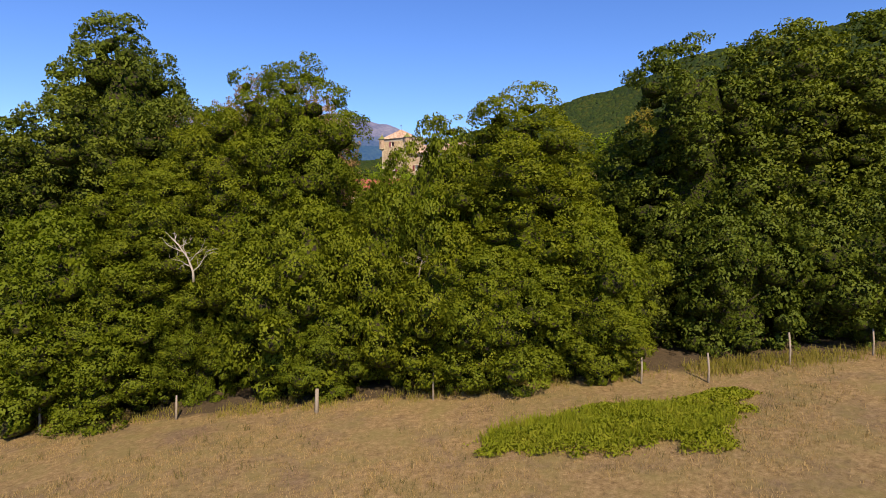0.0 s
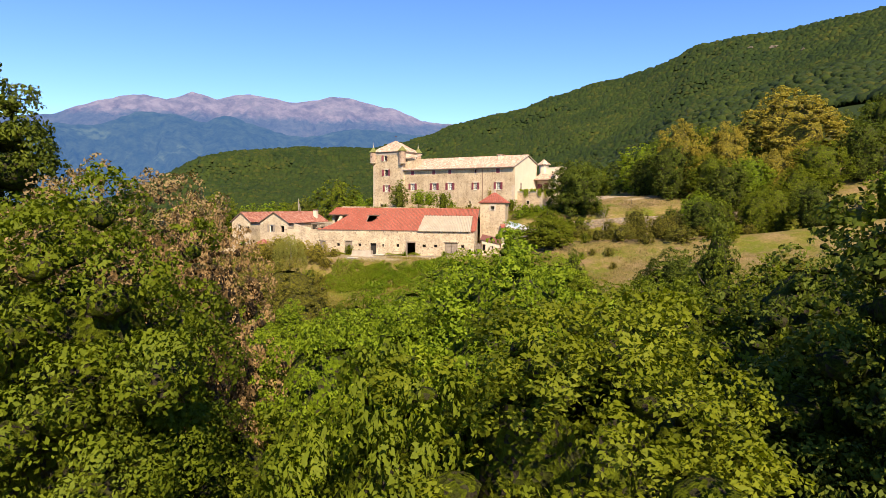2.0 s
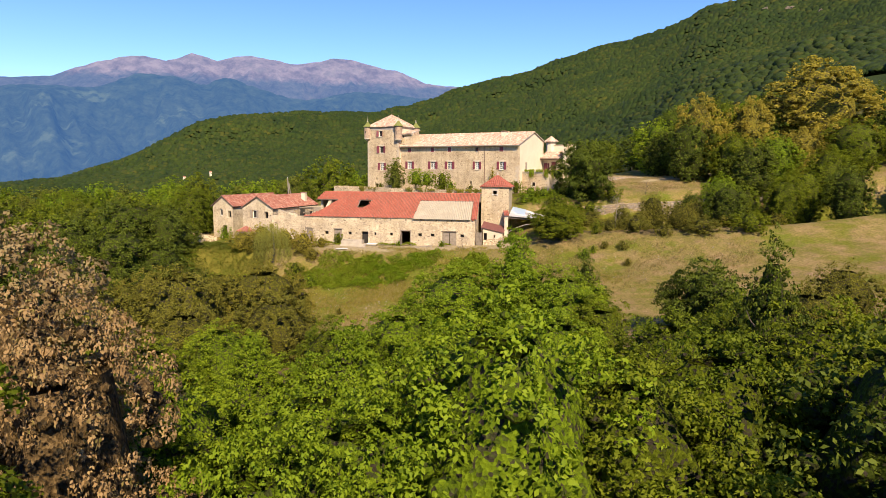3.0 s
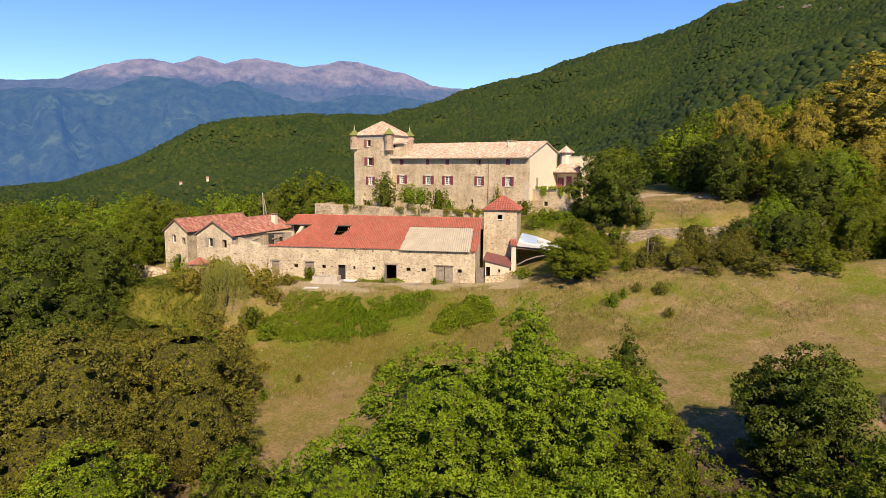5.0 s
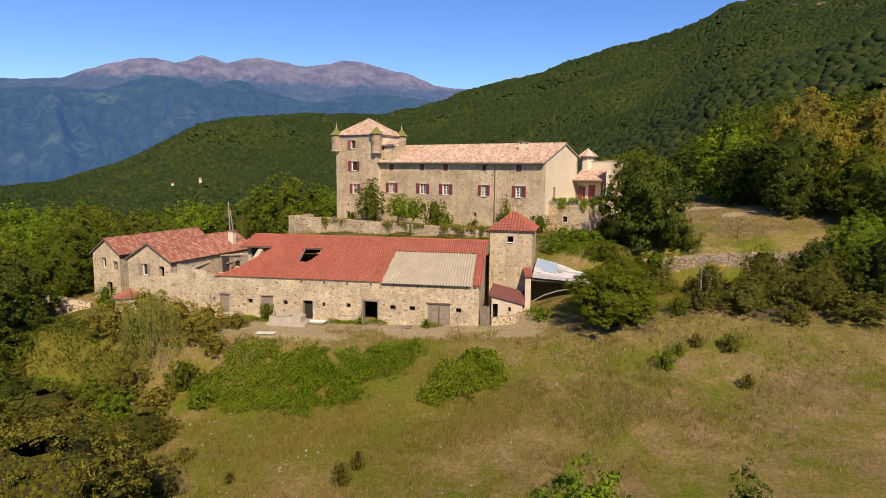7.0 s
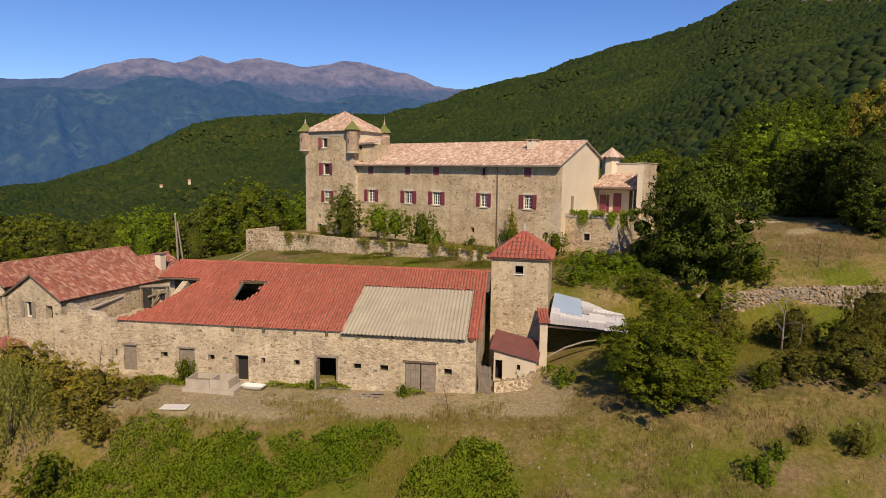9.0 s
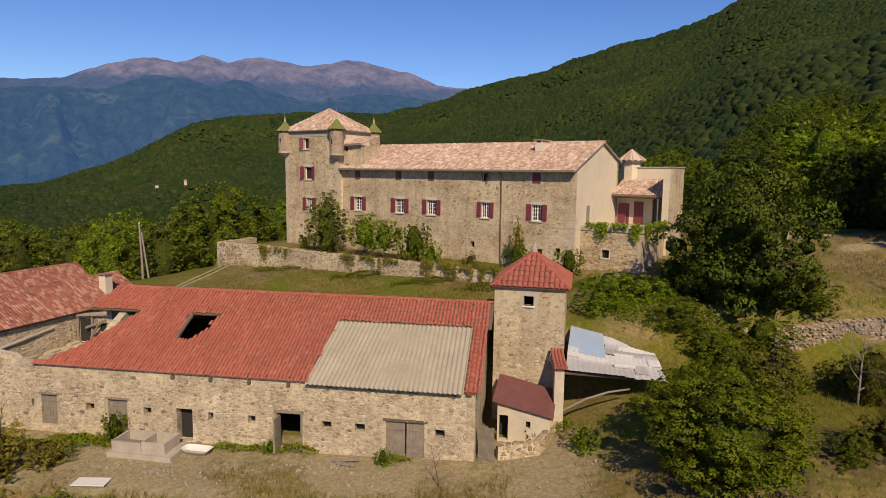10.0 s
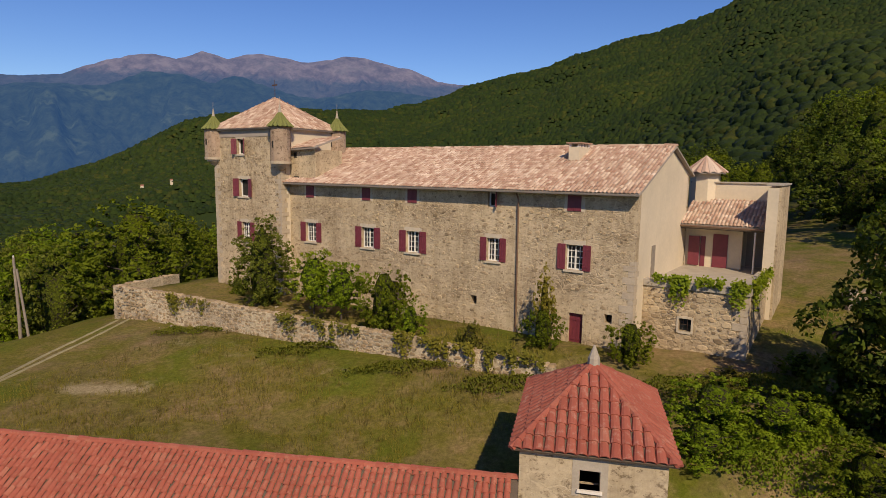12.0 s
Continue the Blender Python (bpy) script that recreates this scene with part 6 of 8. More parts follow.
def foliage_heads(rng, clumps, core, shapes, k=0.80):
    verts, faces, n = [core[0]], [core[1]], len(core[0])
    pf, lumps = shapes
    top = clumps[:, 2].max()
    for x, y, z, r in clumps:
        q = lumps[rng.integers(len(lumps))]
        z -= 0.22 * r
        if z > 0.86 * top:
            r *= 0.6
        a = rng.random() * 6.283
        verts.append(np.stack([(q[:, 0] * math.cos(a) - q[:, 1] * math.sin(a)) * r * k + x, (q[:, 0] * math.sin(a) + q[:, 1] * math.cos(a)) * r * k + y, q[:, 2] * r * k * 0.70 + z], 1))
        faces.append(pf + n)
        n += len(q)
    return np.concatenate(verts), np.concatenate(faces)


def leaf_cloud(rng, clumps, count, size, tufts=11, ragged=0.22, dome=0.0):
    """Leaves in tufts over the outer side of each clump: places, faces and shading normals."""
    away = clumps[:, :3] * (1, 1, 0)
    away /= np.linalg.norm(away, axis=1)[:, None] + 0.3
    m = len(clumps) * tufts
    L, A = np.repeat(clumps, tufts, 0), np.repeat(away, tufts, 0)
    d = rng.normal(size=(m, 3))
    d = d / np.linalg.norm(d, axis=1)[:, None] + A * 0.5 + (0, 0, 0.35 + 0.25 * dome)
    d /= np.linalg.norm(d, axis=1)[:, None]
    d[:, 2] = np.where(d[:, 2] < -0.3 * dome, d[:, 2] * (1 - dome), d[:, 2])
    reach = 0.62 + 0.20 * dome + (0.34 - 0.18 * dome) * rng.random(m) + ragged * rng.random(m) ** 3
    T = L[:, :3] + d * (L[:, 3] * reach)[:, None] * (1, 1, 0.85 - 0.15 * dome)
    tr = L[:, 3] * rng.uniform(0.20, 0.44 - 0.10 * dome, m)
    pick = rng.choice(m, count, p=tr ** 2 / (tr ** 2).sum())
    e = rng.normal(size=(count, 3))
    e = e / np.linalg.norm(e, axis=1)[:, None] + d[pick] * 0.45 + (0, 0, 0.25)
    e /= np.linalg.norm(e, axis=1)[:, None]
    c = T[pick] + e * (tr[pick] * (0.45 + 0.6 * rng.random(count) ** 0.6))[:, None] * (1, 1, 0.7)
    out = e * 0.6 + rng.normal(size=(count, 3)) * 0.5 + (0, 0, 0.3)
    out /= np.linalg.norm(out, axis=1)[:, None]
    a = np.cross(out, rng.normal(size=(count, 3)))
    a /= np.linalg.norm(a, axis=1)[:, None]
    b = np.cross(out, a)
    s = size * (0.65 + 0.7 * rng.random(count))[:, None]
    v = np.stack([c - a * s, c - b * s * 0.6 + out * s * 0.2, c + a * s * 1.1, c + b * s * 0.6 + out * s * 0.2], 1).reshape(-1, 3)
    nn = e * (0.45 - 0.05 * dome) + d[pick] * (0.25 + 0.6 * dome) + out * (0.55 - 0.25 * dome)
    nn = np.repeat(nn / np.linalg.norm(nn, axis=1)[:, None], 4, 0)
    return v, np.arange(count * 4).reshape(-1, 4), nn


def crown_mesh(heads, leaves_, mats):
    """One mesh: heads of triangles and leaves of quads, with two materials."""
    (hv, hf), (v, f, nn) = heads, leaves_
    me = bpy.data.meshes.new("crown")
    nv, nt, nq = len(hv), len(hf), len(f)
    me.vertices.add(nv + len(v))
    me.vertices.foreach_set("co", np.concatenate([hv, v]).astype(np.float32).ravel())
    me.loops.add(nt * 3 + nq * 4)
    me.loops.foreach_set("vertex_index", np.concatenate([hf.ravel(), (f + nv).ravel()]).astype(np.int32))
    me.polygons.add(nt + nq)
    me.polygons.foreach_set("loop_start", np.concatenate([np.arange(nt) * 3, nt * 3 + np.arange(nq) * 4]).astype(np.int32))
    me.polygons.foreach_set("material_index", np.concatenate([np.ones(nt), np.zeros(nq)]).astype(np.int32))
    me.update(calc_edges=True)
    for m in mats:
        me.materials.append(m)
    me.shade_smooth()
    hn = np.zeros((nv, 3))
    fn = np.cross(hv[hf[:, 1]] - hv[hf[:, 0]], hv[hf[:, 2]] - hv[hf[:, 0]])
    for j in range(3):
        np.add.at(hn, hf[:, j], fn)
    hn /= np.linalg.norm(hn, axis=1)[:, None] + 1e-9
    me.normals_split_custom_set_from_vertices(np.concatenate([hn, nn]).astype(np.float32).tolist())
    return me


def trunk_mesh(rng, height, radius, limbs, r0, start=0.15):
    m = Mesh()
    lean = rng.normal(size=2) * 0.03 * height
    stem = [(lean[0] * t * t, lean[1] * t * t, height * 0.8 * t) for t in (0, 0.12, 0.35, 0.65, 1.0)]
    m.tube([(0, 0, -0.6), *stem[1:]], [r0 * 1.35, r0, r0 * 0.8, r0 * 0.5, r0 * 0.12], 8)
    for i in range(limbs):
        t = start + 0.6 * i / limbs
        a = 2.4 * i + rng.random()
        z = height * 0.8 * t
        L = radius * (0.75 - 0.35 * t) * (0.8 + 0.4 * rng.random())
        p = [(lean[0] * t * t, lean[1] * t * t, z)]
        for s in (0.35, 0.7, 1.0):
            p.append((math.cos(a + 0.3 * s) * L * s, math.sin(a + 0.3 * s) * L * s, z + L * s * (0.35 + 0.3 * rng.random())))
        m.tube(p, [r0 * 0.38, r0 * 0.28, r0 * 0.17, r0 * 0.05], 6)
    return m


CROWNS, TRUNKS = {}, {}


def grow(key, seed, height, radius, clumps, leaf_count, leaf, mat, size=0.17, start=0.03, shape=DOME, tufts=11, r0=0.28, uneven=0.2, ragged=0.25, core=0.60, bark="bark", head=0.42, dome=0.0):
    rng = np.random.default_rng(seed)
    C, s = crown_clumps(rng, height, radius, start, clumps, shape, size, uneven)
    inside = crown_core(height, radius, start, shape, s, uneven, core)
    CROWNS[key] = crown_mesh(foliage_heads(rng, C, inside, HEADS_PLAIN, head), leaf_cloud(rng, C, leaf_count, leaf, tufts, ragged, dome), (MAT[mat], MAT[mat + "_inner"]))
    TRUNKS[key] = trunk_mesh(rng, height, radius, 7, r0).data("trunk", MAT[bark], True)


for i in range(3):
    grow("oak%d" % i, 300 + i, 20.0, 5.0, 105, 88000, 0.080, "oak_leaf", 0.30, 0.02, shape=TALL, tufts=26, uneven=0.30, head=0.58, core=0.50, dome=1.0)
    grow("dark%d" % i, 310 + i, 20.0, 5.0, 105, 50000, 0.108, "dark_leaf", 0.30, 0.02, shape=TALL, tufts=26, uneven=0.32, head=0.58, core=0.50, dome=1.0)
    grow("wood%d" % i, 305 + i, 12.0, 5.4, 110, 15000, 0.100, "oak_leaf" if i else "bright_leaf", 0.17, 0.02, tufts=13, uneven=0.28, head=0.44)
    grow("holm%d" % i, 315 + i, 12.0, 5.2, 120, 10000, 0.115, "dark_leaf", 0.17, 0.02, uneven=0.28, head=0.5)
for i in range(2):
    grow("oakb%d" % i, 380 + i, 9.0, 4.8, 50, 40000, 0.080, "oak_leaf", 0.28, 0.0, tufts=26, uneven=0.30, head=0.58, core=0.50, dome=1.0)
    grow("darkb%d" % i, 384 + i, 9.0, 4.8, 50, 22000, 0.104, "dark_leaf", 0.28, 0.0, tufts=26, uneven=0.32, head=0.58, core=0.50, dome=1.0)
    grow("bright%d" % i, 320 + i, 12.0, 5.0, 150, 30000, 0.078, "bright_leaf", 0.155, 0.02, shape=POINTED if i else DOME, tufts=13, uneven=0.25, head=0.44)
    grow("brown%d" % i, 330 + i, 18.0, 5.0, 190, 46000, 0.078, "brown_leaf", 0.20, 0.02, shape=TALL, uneven=0.28, ragged=0.4, head=0.42)
    grow("olive%d" % i, 340 + i, 8.0, 5.0, 120, 14000, 0.072, "olive_leaf", 0.15, 0.01, uneven=0.22, ragged=0.45)
    grow("yellow%d" % i, 350 + i, 12.0, 5.0, 140, 18000, 0.10, "yellow_leaf", 0.17, 0.05, uneven=0.25, head=0.56)
for i in range(4):
    grow("mid%d" % i, 360 + i, 10.0, 4.6, 70, 5000, 0.150, "dark_leaf" if i % 2 else "oak_leaf", 0.19, 0.02, tufts=9, uneven=0.30, head=0.44, core=0.34)
grow("midy0", 379, 10.0, 4.6, 70, 5000, 0.150, "slope_leaf", 0.19, 0.02, tufts=9, uneven=0.30, head=0.44, core=0.34)
grow("midb0", 370, 10.0, 4.6, 70, 5000, 0.150, "bright_leaf", 0.19, 0.02, tufts=9, uneven=0.30, head=0.44, core=0.34)
grow("scrub0", 371, 4.0, 2.6, 44, 4600, 0.080, "olive_leaf", 0.20, 0.0, tufts=8, r0=0.10, ragged=0.6, core=0.38, head=0.36)
grow("scrub1", 372, 4.0, 2.4, 44, 4600, 0.080, "oak_leaf", 0.20, 0.0, tufts=8, r0=0.10, ragged=0.6, core=0.38, head=0.36)
grow("scrub2", 373, 4.0, 2.4, 44, 4600, 0.080, "bright_leaf", 0.20, 0.0, tufts=8, r0=0.10, ragged=0.6, core=0.38, head=0.36)
grow("scrub3", 376, 4.0, 2.6, 44, 4600, 0.080, "yellow_leaf", 0.20, 0.0, tufts=8, r0=0.10, ragged=0.7, core=0.45, head=0.42)
grow("slim0", 374, 5.0, 1.3, 44, 4200, 0.070, "yellow_leaf", 0.30, 0.04, UPRIGHT, tufts=8, r0=0.07, ragged=0.8, core=0.4, head=0.4)
grow("fruit0", 386, 4.4, 2.0, 40, 3600, 0.075, "bright_leaf", 0.24, 0.28, tufts=8, r0=0.08, ragged=0.6, core=0.4, head=0.4)
grow("slim2", 387, 6.8, 2.3, 70, 9500, 0.075, "slope_leaf", 0.26, 0.03, UPRIGHT, tufts=9, r0=0.09, ragged=0.8, core=0.4, head=0.4)
grow("slim1", 375, 4.5, 1.5, 44, 4200, 0.075, "fern", 0.28, 0.2, UPRIGHT, tufts=8, r0=0.07, ragged=0.7, core=0.4, head=0.4)
grow("cone0", 378, 12.0, 4.6, 120, 12000, 0.09, "dark_leaf", 0.16, 0.02, POINTED, uneven=0.2)
grow("fig0", 377, 8.0, 5.0, 90, 30000, 0.092, "oak_leaf", 0.20, 0.0, tufts=22, uneven=0.34, ragged=0.5, head=0.5, core=0.5, dome=0.8)
HEIGHTS = {"fruit": 4.4, "slim2": 6.8, "oak": 20.0, "oakb": 9.0, "dark": 20.0, "darkb": 9.0, "brown": 18.0, "midy": 10.0, "fig0": 8.0, "olive": 8.0, "mid": 10.0, "midb": 10.0, "scrub": 4.0, "slim0": 5.0, "slim1": 4.5}


def plant(kind, x, y, height, width, label, name="tree", category="tree", group="", turn=None, z=None):
    """A tree or shrub of a grown kind; height in metres, width: the crown's breadth against the kind's own."""
    own = HEIGHTS.get(kind, HEIGHTS.get(kind.rstrip("0123456789"), 12.0))
    k = height / own
    t = (x * 37.7 + y * 91.3) % 360 if turn is None else turn
    zz = land_at(x, y) - 0.1 if z is None else z
    ob = thing(name, label, category, pose(x, y, zz, 0, 0, t) @ Matrix.Diagonal((k * width, k * width, k, 1)), group)
    part("trunk", TRUNKS[kind], None, ob)
    part("crown", CROWNS[kind], None, ob)
    return ob


OAK, HOLM = "green broad-crowned oak tree with leaves to the ground", "dark green holm oak with a dense crown"
# the edge of the wood that the first view faces: kind, x, y, height, breadth
EDGE = [("dark0", -22.5, 37.0, 18.5, 1.0), ("dark2", -27.5, 37.0, 17.0, 1.1), ("dark1", -33.0, 39.0, 17.5, 1.15), ("oakb1", -31.0, 33.0, 11.5, 0.95), ("dark1", -16.8, 39.0, 17.8, 0.95),
        ("oak1", -9.0, 36.5, 19.4, 0.90), ("oak0", -12.8, 35.0, 16.2, 0.95), ("oak2", -16.0, 33.5, 13.5, 1.1), ("dark2", -19.0, 42.5, 18.0, 1.05), ("oakb0", -20.5, 32.0, 11.5, 0.9), ("oakb1", -13.6, 32.4, 6.0, 0.8),
        ("oakb0", -7.2, 32.5, 11.0, 0.80), ("oakb1", -2.6, 33.0, 10.6, 0.70), ("oak2", 4.9, 33.8, 15.6, 1.2), ("oakb1", 0.9, 34.0, 13.4 - land_at(0.9, 34.0), 0.55), ("oakb0", 1.0, 31.6, 9.0, 0.85), ("oakb1", 8.4, 31.8, 8.8, 0.85), ("oakb0", 3.6, 30.4, 7.6, 0.95), ("oakb1", -5.4, 31.2, 6.0, 0.9), ("oakb0", 7.2, 35.0, 11.5, 0.62),
        ("dark1", 16.6, 36.5, 18.0, 0.98), ("dark2", 21.8, 36.0, 18.0, 1.05), ("dark0", 27.5, 37.0, 18.5, 1.1), ("dark1", 34.5, 38.0, 18.5, 1.2), ("darkb1", 17.5, 33.0, 8.6, 0.85), ("darkb0", 23.5, 33.0, 9.0, 0.9), ("darkb1", 31.0, 33.5, 9.0, 0.95),
        ("oakb0", 9.0, 30.2, 5.6, 1.0), ("oakb1", -18.5, 30.2, 7.2, 1.0), ("oakb0", -27.0, 30.6, 7.2, 1.05), ("darkb0", 12.9, 34.5, 6.6, 0.8)]
for k, x, y, h, w in EDGE:
    plant(k, x, y, h, w, HOLM if k.startswith("dark") else OAK, "oak_tree", "tree", "oaks at the wood's edge")
BEHIND = [("brown0", -8.8, 45.0, 17.8, 0.62), ("brown1", -12.6, 46.5, 20.0, 0.84), ("brown0", -18.5, 48.5, 18.6, 0.95), ("brown1", -23.5, 51.0, 17.0, 0.95)]
for k, x, y, h, w in BEHIND:
    plant(k, x, y, h, w, "oak tree with dry reddish-brown leaves", "oak_tree", "tree", "browned oaks in the wood")
WOOD = [("bright0", -1.0, 51.0, 11.6, 0.95), ("wood0", 4.5, 52.0, 14.4, 0.95), ("wood1", 9.5, 53.0, 11.0, 1.05), ("bright1", -4.0, 63.5, 10.5, 1.0), ("wood2", 2.5, 60.0, 9.6, 1.05), ("wood1", 14.5, 56.0, 10.6, 1.0),
        ("holm2", 20.0, 50.0, 13.4, 0.95), ("wood0", -12.5, 58.0, 10.4, 1.05), ("wood1", -20.0, 60.0, 11.0, 1.05), ("holm1", 27.0, 47.0, 13.0, 1.0), ("wood2", 22.0, 60.0, 10.0, 1.05), ("holm0", 33.0, 52.0, 12.0, 1.0),
        ("wood2", -27.0, 53.0, 12.5, 1.0), ("wood0", -26.0, 44.0, 14.0, 1.0), ("wood1", 12.0, 44.5, 10.6, 1.0), ("wood0", 0.5, 42.0, 12.0, 1.0), ("holm2", 40.0, 58.0, 11.0, 1.0), ("wood0", -35.0, 56.0, 12.0, 1.05),
        ("bright0", 9.0, 67.0, 9.0, 1.1), ("wood1", 15.5, 66.0, 8.8, 1.1), ("wood0", -36.0, 70.0, 12.0, 1.05), ("wood2", -28.0, 66.0, 10.0, 1.1), ("wood1", -19.0, 69.0, 8.6, 1.15), ("bright1", -11.0, 68.0, 8.8, 1.1), ("wood0", 3.5, 69.0, 8.4, 1.1),
        ("wood2", 22.0, 70.0, 8.0, 1.1), ("wood1", 29.0, 64.0, 9.0, 1.1), ("wood2", -7.0, 73.5, 7.4, 1.1), ("wood0", -17.0, 76.5, 7.2, 1.15), ("wood1", -27.0, 75.0, 8.5, 1.1), ("wood2", 13.0, 74.0, 7.4, 1.1), ("wood0", -4.0, 56.5, 10.0, 1.0), ("wood1", 18.0, 43.0, 11.5, 1.0), ("wood2", -17.0, 42.0, 14.0, 0.9), ("wood1", -6.4, 40.6, 11.5, 0.85), ("wood0", -11.2, 41.4, 12.6, 0.85), ("bright0", -3.8, 46.5, 12.8, 0.75)]
for k, x, y, h, w in WOOD:
    plant(k, x, y, h, w, OAK if not k.startswith("holm") else HOLM, "oak_tree", "tree", "oaks in the wood")
plant("dark2", -33.5, 62.0, 28.6 - land_at(-33.5, 62.0), 0.92, "very tall dark tree rising over the wood", "tree")
plant("cone0", 20.3, 63.0, 13.6, 0.62, "tall narrow dark tree standing over the wood", "tree")
plant("bright1", 7.4, 79.5, 12.5, 1.0, "tall green tree with an open pointed top", "tree")
plant("bright0", 2.4, 79.5, 10.2, 1.2, "rounded green tree at the meadow's edge", "tree")
plant("cone0", 14.4, 85.2, 8.6, 0.80, "small dark pointed tree in the meadow", "tree")
plant("darkb1", 23.5, 80.5, 7.6, 0.95, "rounded dark green tree at the meadow's edge", "tree")
plant("bright0", -1.8, 73.0, 8.6, 1.05, "pale green young tree at the meadow's edge", "tree")
plant("bright0", 10.8, 77.5, 9.5, 1.05, "full green tree at the meadow's edge", "tree")
plant("wood1", 12.6, 81.5, 7.6, 1.1, "rounded green tree at the meadow's edge", "tree")
plant("olive0", 14.0, 80.0, 5.5, 0.8, "rounded olive-green shrub in the meadow", "shrub", "shrub")
for k, x, y, h, w in (("olive0", -18.5, 93.0, 9.0, 0.95), ("olive1", -25.5, 89.0, 10.0, 0.95), ("olive1", -15.0, 86.0, 7.0, 1.0), ("olive0", -31.0, 96.0, 9.0, 1.0), ("olive1", -22.0, 81.5, 7.5, 1.1), ("olive0", -33.5, 86.0, 10.0, 0.95), ("olive1", -24.0, 97.5, 7.0, 1.05), ("olive0", -39.0, 92.0, 10.0, 1.0), ("olive1", -32.0, 104.5, 5.5, 1.2), ("olive0", -18.0, 99.0, 4.5, 1.1), ("olive1", -24.5, 103.5, 5.0, 1.0), ("olive0", -29.5, 108.5, 4.6, 1.1), ("olive1", -35.5, 110.0, 5.5, 1.1), ("olive0", -20.5, 106.5, 3.2, 1.0)):
    plant(k, x, y, h, w, "wide brownish-olive thicket of scrub oak", "thicket", "shrub", "scrub by the meadow")
plant("fig0", 16.5, 117.2, 4.8, 1.26, "bushy green fig tree beside the open shed", "fig_tree")
plant("darkb0", 22.8, 132.4, 10.6, 0.88, "dark leafy tree near the castle", "tree")
for k, x, y, h, w in (("yellow0", 54.5, 143.0, 34.6 - land_at(54.5, 143.0), 0.72), ("yellow1", 72.0, 155.0, 43.4 - land_at(72.0, 155.0), 1.3), ("yellow0", 46.0, 144.0, 35.2 - land_at(46.0, 144.0), 0.70), ("yellow0", 61.5, 138.0, 9.0, 0.9)):
    plant(k, x, y, h, w, "large tree with yellowing leaves on the bank", "tree", "tree", "yellowing trees")
for k, x, y, h, w in (("holm0", 43.5, 141.5, 11.5, 0.9), ("wood1", 50.5, 147.0, 14.0, 1.0), ("holm2", 42.5, 154.0, 9.5, 0.9), ("wood1", 49.5, 137.0, 9.5, 1.0), ("holm2", 45.0, 151.0, 9.0, 0.8), ("wood0", 56.0, 136.0, 9.0, 0.95), ("wood2", 62.0, 130.0, 9.0, 0.95), ("wood2", 52.0, 124.0, 8.0, 0.9), ("holm1", 58.0, 118.0, 8.5, 0.95),
                      ("wood1", 44.5, 121.0, 7.0, 0.85), ("wood0", 74.0, 122.0, 10.0, 1.0), ("wood0", 44.0, 128.0, 8.0, 0.9), ("holm2", 50.0, 131.0, 9.5, 1.0), ("wood2", 56.0, 127.0, 9.5, 1.0), ("wood1", 68.0, 134.0, 10.0, 1.1), ("holm1", 39.0, 127.0, 6.0, 0.8), ("olive0", 29.0, 119.4, 3.2, 0.8), ("olive1", 34.0, 117.0, 3.8, 0.9), ("holm0", 41.0, 118.5, 7.0, 1.0), ("holm1", 78.0, 138.0, 12.0, 0.9)):
    plant(k, x, y, h, w, HOLM if k.startswith("holm") else OAK, "tree", "tree", "trees on the grassy bank")
for k, x, y, h, w in (("olive0", 31.5, 121.5, 5.8, 0.62), ("olive1", 37.5, 121.0, 5.0, 0.6), ("olive0", 27.5, 124.0, 3.6, 0.6), ("olive1", 36.0, 82.0, 6.0, 0.9), ("olive0", 30.0, 76.0, 6.0, 1.0), ("olive1", 24.0, 72.0, 5.5, 1.0)):
    plant(k, x, y, h, w, "scrubby half-bare tree in rough grass", "shrub", "shrub")


for k, x, y, h, w in (("holm0", -43.0, 108.0, 13.0, 0.95), ("holm1", -48.5, 103.0, 13.0, 1.0), ("holm2", -40.0, 115.5, 9.0, 1.0), ("holm0", -46.0, 117.0, 12.5, 1.0), ("holm1", -52.0, 111.0, 13.5, 1.0), ("holm2", -44.5, 98.0, 11.5, 1.0), ("holm0", -51.0, 122.0, 12.0, 1.0), ("wood1", -47.0, 127.0, 11.0, 1.0), ("holm1", -38.0, 109.5, 9.0, 1.1), ("holm2", -36.5, 102.5, 8.5, 1.0), ("holm0", -42.0, 121.5, 9.0, 0.9), ("holm1", -33.0, 109.0, 5.5, 1.1), ("wood1", -43.0, 131.0, 8.5, 0.9), ("wood2", -44.0, 136.0, 10.5, 1.0), ("wood0", -50.0, 140.0, 10.5, 1.0)):
    plant(k, x, y, h, w, HOLM if k.startswith("holm") else OAK, "tree", "tree", "trees beside the farm")


